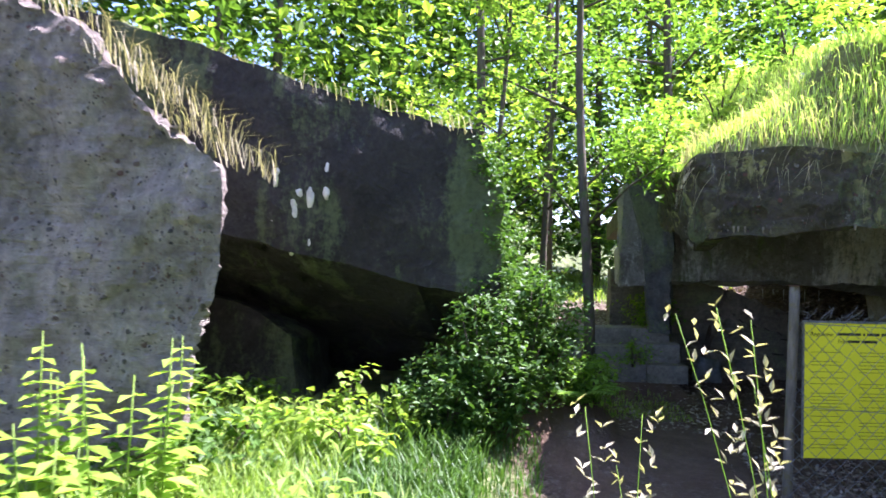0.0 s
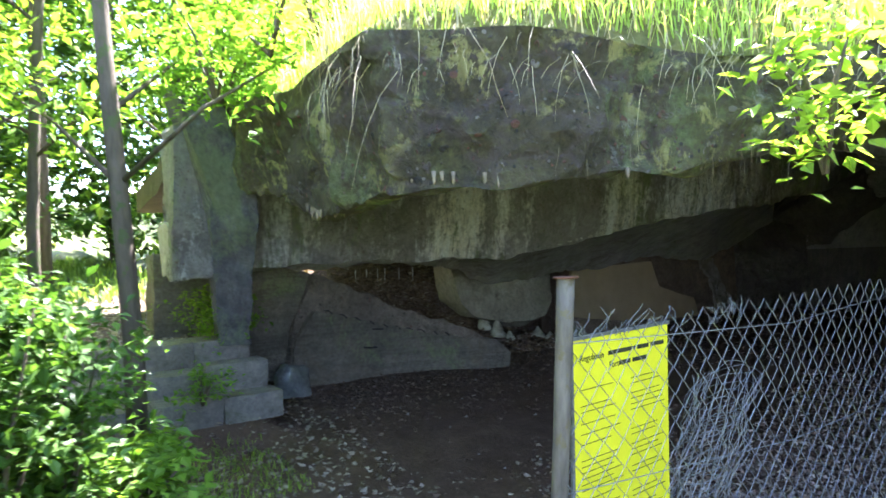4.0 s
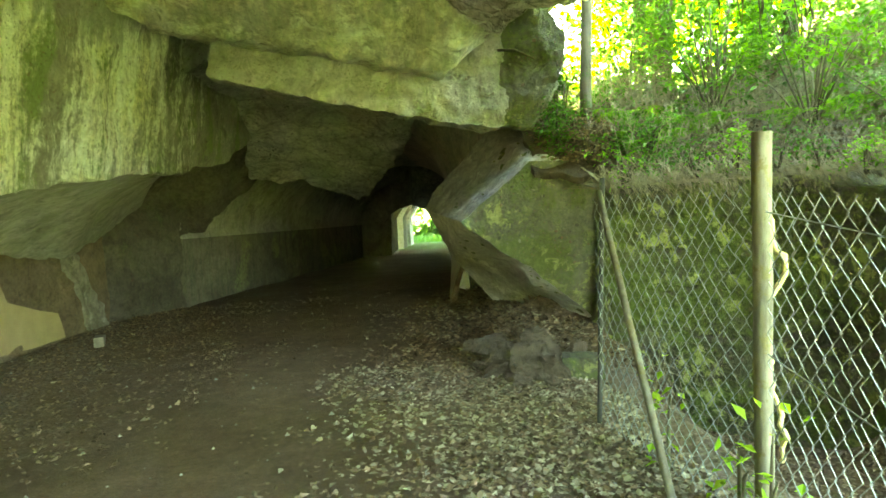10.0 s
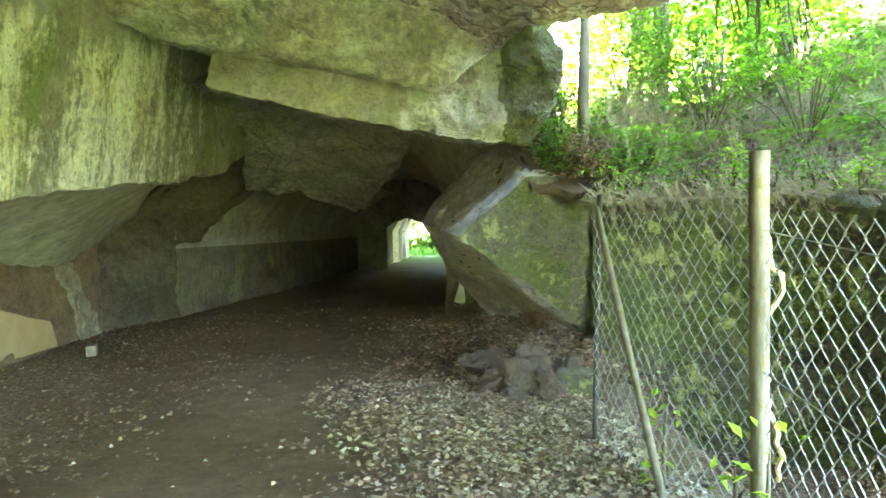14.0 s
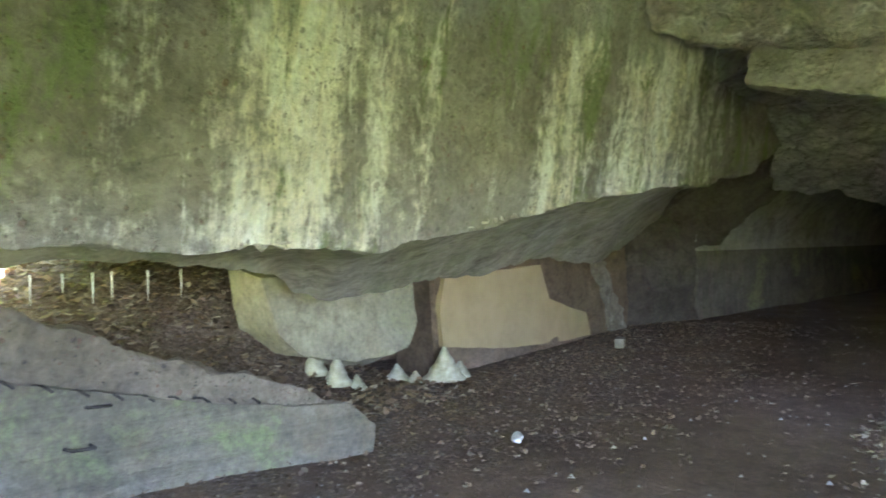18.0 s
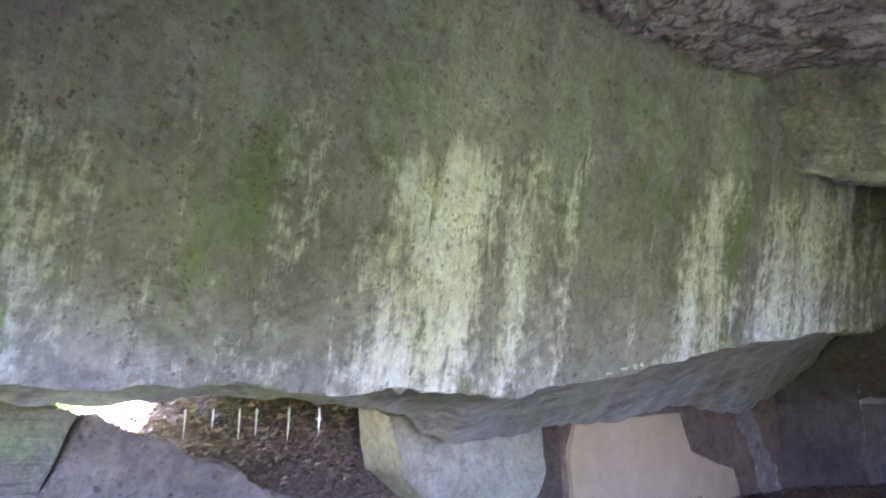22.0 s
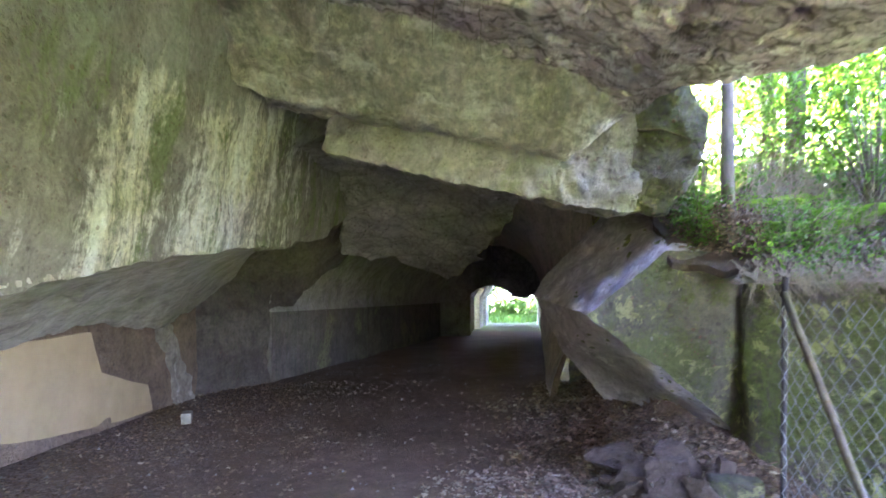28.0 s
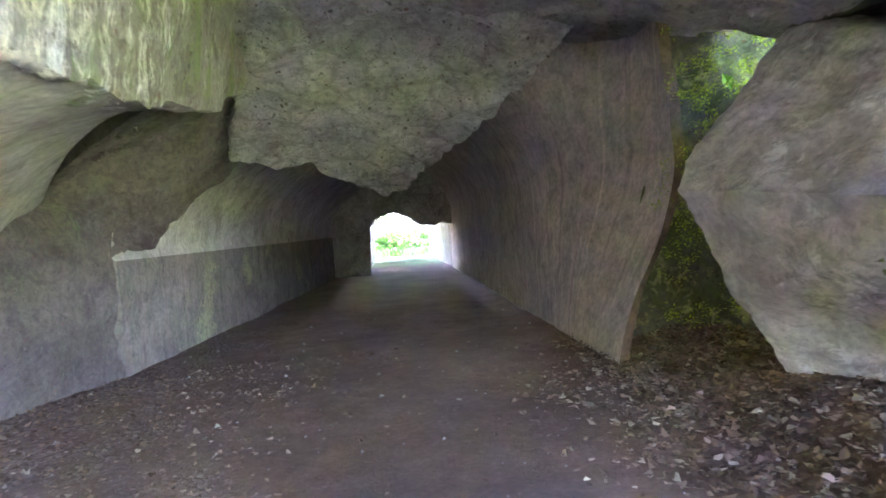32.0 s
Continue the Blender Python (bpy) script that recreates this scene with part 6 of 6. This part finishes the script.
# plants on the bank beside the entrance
bush((0.2, -5.7, height(0.2, -5.7)), (0.8, 0.45, 1.0), 34, M_SHADETONE, 11, "leafy shrub on the bank in shade-toned green", 0.10, 22)
bush((-0.6, -5.65, height(-0.6, -5.65)), (0.65, 0.4, 0.85), 26, M_SHADETONE, 12, "leafy shrub on the bank in shade-toned green", 0.10, 22)
bush((1.0, -5.9, height(1.0, -5.9)), (0.5, 0.4, 0.7), 60, M_SHADETONE, 13, "low leafy shrub at the edge of the grass", 0.09, 22)
bush((-1.6, -5.6, height(-1.6, -5.6)), (0.5, 0.3, 0.5), 30, M_LEAF, 14, "green shrub beside the steps", 0.10, 22)
bush((0.3, -5.0, height(0.3, -5.0)), (0.35, 0.22, 0.35), 26, M_LEAF, 15, "small green weed clump at the bank's edge", 0.08, 20)
bush((-0.7, -4.85, height(-0.7, -4.85)), (0.35, 0.2, 0.3), 26, M_LEAF, 16, "small green weed clump at the bank's edge", 0.08, 20)
fern((0.45, -5.15, height(0.45, -5.15)), 9, 0.75, 21)
fern((-0.2, -5.1, height(-0.2, -5.1)), 9, 0.7, 22)
fern((0.0, -5.35, height(0.0, -5.35)), 8, 0.8, 23)
bush((-2.35, -4.2, 0.4), (0.22, 0.25, 0.25), 16, M_LEAF, 17, "small green weed growing between the steps", 0.06, 18)
bush((-3.3, -3.75, 0.8), (0.5, 0.25, 0.4), 40, M_LEAF, 18, "green weeds at the pillar's foot", 0.07, 18)
bush((-4.2, -3.9, 0.9), (0.6, 0.3, 0.4), 40, M_LEAF2, 19, "sunlit green weeds beside the path", 0.07, 18)

for k in range(12):
    x, y = R.uniform(1.1, 2.9), R.uniform(-8.6, -6.5)
    bush((x, y, height(x, y)), (0.34, 0.34, R.uniform(0.2, 0.5)), 15, (M_LEAF, M_SHADETONE, M_LEAF2)[k % 3], 700 + k, "green nettles and weeds in the hollow", 0.10, 16, "weed", 5)
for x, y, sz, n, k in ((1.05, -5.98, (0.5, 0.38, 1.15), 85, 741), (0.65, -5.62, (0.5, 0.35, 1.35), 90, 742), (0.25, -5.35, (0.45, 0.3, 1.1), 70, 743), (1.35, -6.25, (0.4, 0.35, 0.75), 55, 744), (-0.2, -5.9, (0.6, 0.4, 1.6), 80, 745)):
    bush((x, y, height(x, y)), sz, n, M_SHADETONE, k, "leafy green shrub at the corner of the bank", 0.062, 30, stems=9)
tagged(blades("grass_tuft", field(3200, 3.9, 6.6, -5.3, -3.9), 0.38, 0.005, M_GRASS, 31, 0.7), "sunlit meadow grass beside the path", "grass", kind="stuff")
tagged(blades("grass_tuft", field(1400, 2.6, 4.6, -5.2, -4.2), 0.14, 0.004, M_SHADETONE, 32, 0.7), "short thin grass on the trodden path", "grass", kind="stuff")
tagged(blades("grass_tuft", field(9000, 2.9, 5.9, -6.0, -4.3), 0.17, 0.0045, M_SHADETONE, 33, 0.8), "short trodden grass on the path", "grass", kind="stuff")
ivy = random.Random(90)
tagged(foliage("ivy", M_SHADETONE, [((0.92 - 1.4 * f * f, -5.80 - 0.25 * ivy.random() - 0.12 * max(0, z - 2.2), z), 0.7) for f, z in [(ivy.random(), ivy.uniform(1.0, 2.9)) for k in range(170)]], 18, 0.16, 0.06, 91), "dark green ivy climbing the broken end of the tilted block", "ivy", kind="stuff")
# slender trees by the entrance
tree((-1.05, -4.92, height(-1.05, -4.92)), 7.5, 0.062, 31, 2.6, 1.9, 110, M_LEAF, "slender young tree leaning beside the entrance", (-0.15, -0.15), 14, 0.11, 24)
tree((-1.9, -6.1, height(-1.9, -6.1)), 7.0, 0.045, 32, 2.8, 1.6, 90, M_LEAF2, "thin young tree with light green leaves", (-0.3, 0.2), 12, 0.11, 24)
tree((-2.6, -5.4, height(-2.6, -5.4)), 7.5, 0.05, 33, 2.9, 1.7, 90, M_LEAF, "thin young tree beside the path", (0.3, 0.1), 12, 0.11, 24)
tree((-4.2, -6.4, height(-4.2, -6.4)), 8.5, 0.09, 34, 3.0, 2.2, 120, M_LEAF2, "young broadleaf tree behind the block", (0.2, -0.3), 12, 0.13, 24)
tree((-5.5, -3.3, height(-5.5, -3.3)), 9.0, 0.11, 35, 3.8, 2.4, 120, M_LEAF, "broadleaf tree behind the pillar", (0.3, 0.1), 12, 0.13, 24)
for k, (x, v, h) in enumerate(((-2.6, 0.06, 0.9), (-1.7, 0.10, 0.8), (-0.7, 0.16, 0.9), (0.4, 0.2, 0.7), (-2.2, 0.2, 1.2), (1.4, 0.16, 0.6))):
    p = roof_high(x, v)
    bush((p[0], p[1], p[2] - 0.1), (0.6, 0.4, h), 26, (M_LEAF, M_LEAF2)[k % 2], 720 + k, "loose green shrub on the grassy roof slab", 0.09, 18, "bush", 8)
tagged(blades("grass_tuft", field(900, -2.3, -0.9, -4.7, -3.7), 0.12, 0.004, M_GRASS, 16, 0.8), "thin grass before the steps", "grass", kind="stuff")
bush((-0.9, -4.35, 2.75), (1.3, 0.4, 0.7), 70, M_LEAF, 66, "leafy green branches hanging before the roof slab", 0.075, 18, "leafy_branch", 9)
bush((0.1, -4.3, 2.85), (0.7, 0.3, 0.45), 30, M_LEAF2, 67, "leafy green branches hanging before the roof slab", 0.07, 16, "leafy_branch", 6)
# leafy twig at the roof's edge
bush((2.30, -2.86, 2.05), (0.20, 0.20, 0.62), 26, M_LEAF2, 41, "sunlit leafy twig hanging at the roof's edge", 0.085, 12, "leafy_twig", 4)

# low growth and caught leaves on the mound beside the beam end
for x, y, sz, n, mat, k in ((1.62, 3.5, (0.18, 0.2, 0.5), 34, M_SHADETONE, 751), (1.75, 3.8, (0.25, 0.25, 0.7), 44, M_SHADETONE, 752), (1.9, 3.35, (0.25, 0.18, 0.4), 34, M_LITTER, 753), (1.55, 4.1, (0.15, 0.25, 0.45), 26, M_LITTER, 754), (2.45, 3.25, (0.4, 0.2, 0.45), 40, M_SHADETONE, 755)):
    bush((x, y, mound(x, y) - 0.03), sz, n, mat, k, "low shaded weeds and caught leaves on the earth mound" if mat is M_SHADETONE else "brown dead leaves caught among twigs on the earth mound", 0.05, 24, "weed" if mat is M_SHADETONE else "dead_shrub", 9)
# bank beyond the fence
for k in range(9):
    x, y = 2.3 + 0.42 * k + R.uniform(-0.1, 0.1), 3.4 + 0.9 * R.random() + 0.05 * k
    fern((x, y, bank_z(x, y)), 8, R.uniform(0.4, 0.65), 300 + k)
for x, y, n, l, k in ((2.15, 3.62, 11, 0.62, 401), (2.45, 3.4, 9, 0.5, 402), (1.75, 3.7, 8, 0.4, 403), (2.85, 3.7, 9, 0.55, 404), (2.5, 4.1, 10, 0.6, 405), (3.4, 3.6, 9, 0.5, 406)):
    fern((x, y, mound(x, y)), n, l, k)
bush((2.3, 4.4, mound(2.3, 4.4)), (0.5, 0.45, 0.35), 26, M_SHADETONE, 741, "low dark weeds on the earth lump", 0.06, 18, "weed", 6)
# high crown out of view is added to shade the floor by the fence
tree((2.0, 3.6, mound(2.0, 3.6)), 6.6, 0.06, 36, 4.7, 1.8, 190, M_LEAF, "mossy young tree on the bank, crown added for shade", (0.1, 0.5), 14, 0.15, 34)
for k, (x, y, h) in enumerate(((3.4, 3.9, 1.3), (4.3, 3.6, 1.5), (5.2, 3.3, 1.6), (3.9, 4.8, 1.8), (5.0, 5.0, 2.0), (6.3, 4.2, 2.2), (3.0, 5.6, 1.4))):
    bush((x, y, bank_z(x, y)), (0.75, 0.6, h), 70, M_LEAF if k % 2 else M_SHADETONE, 50 + k, "sunlit twiggy shrub on the bank", 0.08, 16, stems=14)
bush((1.95, 5.3, height(1.95, 5.3)), (0.4, 0.5, 0.6), 40, M_LEAF2, 61, "sunlit mossy weeds between the blocks", 0.05, 20)
bush((2.2, 6.6, height(2.2, 6.6)), (0.5, 0.6, 0.9), 50, M_LEAF2, 62, "sunlit green weeds above the tunnel wall", 0.06, 20)
for k, (x, y, z) in enumerate(((1.70, -0.2, 0.35), (1.6, 0.5, 0.4), (1.72, -0.45, 0.3))):
    bush((x, y, 0.0), (0.08, 0.1, 0.5), 5, M_LEAF2, 70 + k, "small bright weed growing through the netting", 0.08, 5, "weed", 3)

bush((-2.0, -4.05, 3.0), (1.1, 0.45, 0.6), 60, M_LEAF, 63, "leafy green branches over the entrance corner", 0.10, 20, stems=8)
tree((3.4, 6.2, height(3.4, 6.2)), 6.5, 0.09, 37, 4.2, 2.2, 110, M_LEAF2, "sunlit young tree on the bank", (-0.3, -0.2), 12, 0.12, 24)
tree((5.2, 5.6, height(5.2, 5.6)), 7.5, 0.10, 38, 4.6, 2.4, 120, M_LEAF, "young broadleaf tree on the bank", (-0.4, -0.3), 12, 0.12, 24)
tree((4.4, 8.6, height(4.4, 8.6)), 8.0, 0.11, 39, 4.8, 2.6, 130, M_LEAF2, "tall sunlit tree above the bank", (-0.4, -0.2), 12, 0.13, 24)
tree((6.8, 3.6, height(6.8, 3.6)), 7.5, 0.10, 40, 4.8, 2.4, 110, M_LEAF2, "young broadleaf tree on the bank", (-0.2, 0.2), 12, 0.12, 24)

# three added trees, crowns out of view, that shade bank, mound and wedge
tree((3.7, 6.3, height(3.7, 6.3)), 8.0, 0.12, 44, 5.4, 2.8, 280, M_LEAF, "tall broadleaf tree added to shade the bank", (-0.2, -1.2), 24, 0.16, 40)
tree((1.75, 5.4, mound(1.75, 5.4)), 5.6, 0.07, 47, 5.0, 2.1, 280, M_LEAF, "leafy tree added behind the mossy beam end to shade the mound", (-0.4, 0.2), 22, 0.15, 38)
tree((5.6, 7.4, height(5.6, 7.4)), 8.5, 0.14, 45, 6.2, 3.4, 300, M_LEAF, "tall broadleaf tree added to shade the bank", (-0.6, -2.4), 24, 0.19, 44)
r2 = random.Random(64)
thick = [((r2.uniform(2.6, 9.0), r2.uniform(6.8, 13), r2.uniform(2.2, 5.8)), 1.0) for k in range(460)]
tagged(foliage("thicket", M_LEAF, thick, 22, 0.6, 0.16, 65), "dense leafy thicket behind the bank", "thicket", kind="stuff")
thick = [((r2.uniform(3.0, 9.0), r2.uniform(4.6, 8), r2.uniform(2.4, 5.5)), 1.0) for k in range(260)]
tagged(foliage("thicket", M_SHADETONE, thick, 22, 0.5, 0.12, 66), "darker leafy thicket on the bank", "thicket", kind="stuff")
thick = []
for k in range(230):
    x, y = r2.uniform(2.3, 5.4), r2.uniform(4.5, 6.6)
    thick.append(((x, y, bank_z(x, y) + r2.uniform(0.0, 1.5)), 1.0))
tagged(foliage("thicket", M_SHADETONE, thick, 24, 0.28, 0.075, 69), "dark low thicket at the back of the bank", "thicket", kind="stuff")
verts, faces = [], []
for k in range(4200):
    p = Vector((r2.uniform(2.2, 6.5), r2.uniform(2.7, 5.6), 0))
    p.z = bank_z(p.x, p.y) - 0.05
    d = Vector((r2.gauss(0, 0.6), r2.gauss(-0.3, 0.5), r2.uniform(0.3, 1.0))).normalized()
    l = r2.uniform(0.3, 1.0)
    s = Vector((0.006, 0.006, 0))
    kk = len(verts)
    q = p + d * l * 0.6
    e = q + (d + Vector((r2.gauss(0, 0.5), r2.gauss(0, 0.5), -0.7))).normalized() * l * 0.5
    verts.extend((p - s, p + s, q + s * 0.7, q - s * 0.7, e))
    faces.extend(((kk, kk + 1, kk + 2, kk + 3), (kk + 3, kk + 2, kk + 4)))
tagged(raw("dry_brush", verts, faces, M_ROOT), "tangle of dry brown twigs on the bank", "brushwood", kind="stuff")

for k in range(8):
    x = 2.15 + 0.3 * k
    y = 3.02 - 0.13 * k
    bush((x, y, 1.70 + 0.1 * R.random()), (0.25, 0.22, 0.3), 10, (M_FERN, M_SHADETONE, M_SHADETONE)[k % 3], 600 + k, "low mossy weeds hanging over the wall's top", 0.05, 20, "weed", 5)
verts, faces = [], []
for k in range(1500):
    p = Vector((r2.uniform(1.95, 4.3), 0, 1.75))
    p.y = 3.05 - 0.38 * (p.x - 1.9) + r2.uniform(-0.05, 0.4)
    d = Vector((r2.gauss(0, 0.7), r2.uniform(-1, 0.1), r2.uniform(-0.1, 0.8))).normalized()
    l = r2.uniform(0.2, 0.65)
    s = Vector((0.005, 0.003, 0.003))
    q = p + d * l * 0.5
    e = q + (d + Vector((0, 0, -1.3))).normalized() * l * 0.6
    kk = len(verts)
    verts.extend((p - s, p + s, q + s * 0.8, q - s * 0.8, e))
    faces.extend(((kk, kk + 1, kk + 2, kk + 3), (kk + 3, kk + 2, kk + 4)))
tagged(raw("dry_brush", verts, faces, M_ROOT), "dry brown stalks drooping over the mossy wall", "brushwood", kind="stuff")

# unseen leaves hung high up to keep sun off the exit
shade = [((r2.uniform(-7, 7), r2.uniform(32.5, 47), r2.uniform(6.5, 11)), 1.0) for k in range(1000)]
tagged(foliage("tree_canopy", M_SHADETONE, shade, 22, 0.9, 0.5, 67), "dense leaf canopy added to shade the tunnel's exit", "woods", kind="stuff")
# moss and small weeds on the steep slope beside the tunnel
clumps = []
for k in range(420):
    f, z = r2.random(), r2.uniform(0.1, 3.6)
    a, b = ((0.98, 7.5), (1.6, 6.7)) if f < 0.5 else ((1.6, 6.7), (2.9, 6.0))
    f = f * 2 % 1
    clumps.append(((a[0] + (b[0] - a[0]) * f + 0.1 * z, a[1] + (b[1] - a[1]) * f - 0.03, z), 1.0))
tagged(foliage("moss_cushion", M_MOSSLEAF, [c for c in clumps if c[0][2] > 1.0 or r2.random() < 0.4], 34, 0.10, 0.035, 68), "yellow-green moss and small weeds on the steep slope", "moss", kind="stuff")
litter_top = [(x, y, mound(x, y)) for x, y in [(r2.uniform(1.45, 4.4), r2.uniform(3.3, 5.6)) for k in range(2600)]]
thick = [((r2.uniform(-9, 9), r2.uniform(42, 49), r2.uniform(0.3, 8.5)), 1.0) for k in range(620)]
tagged(foliage("thicket", M_LEAF, thick, 22, 0.7, 0.3, 70), "green leafy thicket beyond the tunnel", "thicket", kind="stuff")
# bushes beyond the tunnel
for k, (x, y, h) in enumerate(((-2.0, 40, 3.2), (0.5, 42, 3.6), (3, 41, 3.4), (-5, 44, 5), (6, 44, 5), (1.5, 38.5, 1.2), (-0.6, 38, 0.9), (0.3, 46, 6))):
    bush((x, y, height(x, y)), (1.6, 1.2, h), 110, M_SHADETONE, 80 + k, "green bush beyond the tunnel", 0.2, 16)

tagged(blades("grass_tuft", field(3500, -3, 4, 33, 44), 0.5, 0.02, M_SHADETONE, 15, 0.6), "green grass beyond the tunnel", "grass", kind="stuff")

# woods all round
def woods(seed, n, ring, z0, z1, l, mat, keep):
    r = random.Random(seed)
    centres = []
    while len(centres) < n:
        a, d = r.uniform(0, 6.283), r.uniform(*ring)
        x, y = d * math.cos(a), d * math.sin(a) + 2
        if keep(x, y):
            z = height(x, y) + z0 + (z1 - z0) * r.random() ** 1.1
            centres.append(((x, y, z), 1.0))
    return foliage("woods", mat, centres, 20, 1.0, l, seed + 1)


out = lambda x, y: not (-9 < x < 8 and y > -2) and not (x > -1 and y < 3) and x < 30
tagged(woods(91, 2600, (12, 19), 1.0, 11, 0.24, M_WOODLEAF, out), "sunlit green broadleaf woods", "woods", kind="stuff")
tagged(woods(92, 1500, (11.5, 21), 0.5, 12, 0.28, M_LEAF2, out), "bright lime-green woods", "woods", kind="stuff")
tagged(woods(93, 4600, (15, 32), 1.0, 17, 0.5, M_SHADETONE, lambda x, y: not (-8 < x < 8 and y < 37 and y > -3) and not (x > 1 and y < 2)), "dark dense woods further off", "woods", kind="stuff")
for k in range(16):
    a = 2.2 + 2.6 * k / 15 + R.uniform(-0.06, 0.06)
    d = R.uniform(11, 18)
    x, y = d * math.cos(a), d * math.sin(a)
    t = thing("tree", (x, y, height(x, y)), "tall straight dark forest trunk among leaves", "tree", "forest trunks")
    to(t, part("trunk", tube(bmesh.new(), [(x, y, height(x, y) - 0.2), (x + 0.1, y, 5), (x + R.uniform(-0.4, 0.4), y, 13)], [0.16, 0.12, 0.06], 8), M_BARK, t))

# ---- fallen leaves and chips ----
def litter(name, spots, l, mat, seed, label):
    """Curled dry leaves of six corners lying every way up."""
    r = random.Random(seed)
    verts, faces = [], []
    for x, y, z in spots:
        a = r.uniform(0, 6.283)
        d = Vector((math.cos(a), math.sin(a), r.gauss(0, 0.18))).normalized()
        up = (Vector((0, 0, 1)) + rdir(r) * 0.4).normalized()
        s = d.cross(up).normalized()
        k = l * r.uniform(0.5, 1.4)
        w = k * r.uniform(0.25, 0.42)
        c1, c2, c3 = r.gauss(0, 0.16), r.gauss(0, 0.16), r.gauss(0.05, 0.15)
        p = Vector((x, y, z + 0.024 + 0.012 * r.random()))
        n = len(verts)
        verts.extend((p, p + d * k * 0.3 + s * w + up * k * c1, p + d * k * 0.7 + s * w * 0.8 + up * k * c2, p + d * k + up * k * c3, p + d * k * 0.72 - s * w * 0.85 + up * k * c1, p + d * k * 0.28 - s * w + up * k * c2))
        faces.extend(((n, n + 1, n + 2), (n, n + 2, n + 3), (n, n + 3, n + 4), (n, n + 4, n + 5)))
    return tagged(raw(name, verts, faces, mat), label, "fallen leaves", kind="stuff")


def by_fence(x, y):
    return R.random() < smooth(-1.2, 1.3, x + 0.12 * y + 0.7 * lump((x, y, 0), 81, 0.8)) ** 1.4


def by_wedge(x, y):
    return R.random() < smooth(-0.9, 1.0, x + 0.6 * lump((x, y, 0), 83, 0.7)) * smooth(1.5, 3.4, y) * smooth(8.1, 6.6, y)


def off_path(x, y):
    return R.random() < smooth(0.3, 2.4, abs(x + 1.0) + 1.1 * lump((x, y, 0), 82, 0.9)) ** 1.3 + 0.05


litter("fallen_leaves", field(8500, -0.9, 1.8, -3.6, 3.6, by_fence), 0.046, M_LITTERPALE, 1, "pale dry leaves strewn thickly by the fence")
litter("fallen_leaves", field(7500, -0.9, 1.8, -3.6, 4.4, by_fence), 0.046, M_LITTER, 7, "brown dry leaves strewn by the fence")
litter("fallen_leaves", field(9000, -5.0, 1.2, -3.5, 9.0, off_path), 0.042, M_LITTER, 2, "brown dry leaves scattered on the earth floor")
litter("fallen_leaves", field(420, -5.0, 1.2, -3.5, 9.0, off_path), 0.05, M_LITTERPALE, 8, "pale dry leaves scattered on the earth floor")
litter("fallen_leaves", field(6500, -8.6, -4.3, -3.2, 2.4), 0.085, M_LITTER, 3, "deep brown leaf litter on the slope")
litter("fallen_leaves", field(2200, -8.6, -4.3, -3.2, 2.4), 0.08, M_LITTERPALE, 9, "paler leaves among the litter on the slope")
litter("fallen_leaves", field(1100, -4.0, -0.4, -4.6, -2.9), 0.05, M_LITTERPALE, 4, "dry leaves before the steps, paled in place of sunlight")
litter("fallen_leaves", field(3200, 0.3, 2.2, 3.0, 8.6), 0.065, M_LITTER, 5, "dry leaves heaped beside the wedge block")
litter("fallen_leaves", field(900, 0.3, 2.2, 3.0, 8.6), 0.065, M_LITTERPALE, 10, "pale leaves among the heap by the wedge block")
litter("fallen_leaves", field(1600, -9, -3.0, -5.2, -3.7), 0.06, M_LITTERPALE, 6, "dry leaves on the climbing path")
litter("fallen_leaves", field(3600, -1.0, 1.5, 1.6, 8.0, by_wedge), 0.06, M_LITTER, 13, "brown leaves drifted along the foot of the wedge block")
litter("fallen_leaves", field(700, -1.0, 1.5, 1.6, 8.0, by_wedge), 0.06, M_LITTERPALE, 14, "pale leaves drifted along the foot of the wedge block")
litter("fallen_leaves", litter_top, 0.07, M_LITTER, 12, "brown leaves lying on the rooty earth")
litter("fallen_leaves", [(x, y, z + 0.02) for x, y, z in field(3400, 3.0, 6.5, 2.9, 6.0, z=bank_z)], 0.07, M_LITTER, 11, "brown leaves lying on the bank")
verts, faces = [], []
for x, y, z in field(600, -5.0, 1.7, -3.8, 12):
    s = 0.008 + 0.022 * R.random() ** 3
    k = len(verts)
    c = Vector((x, y, z + 0.02))
    for dx, dy, dz in ((1, 0, 0), (-0.5, 0.9, 0), (-0.5, -0.9, 0), (0.1, 0.1, 0.9)):
        verts.append(c + Vector((dx * s * R.uniform(0.6, 1.3), dy * s * R.uniform(0.6, 1.3), dz * s)))
    faces.extend(((k, k + 1, k + 3), (k + 1, k + 2, k + 3), (k + 2, k, k + 3)))
tagged(raw("stone_chips", verts, faces, M_STONE), "small grey stone chips on the floor", "gravel", kind="stuff")
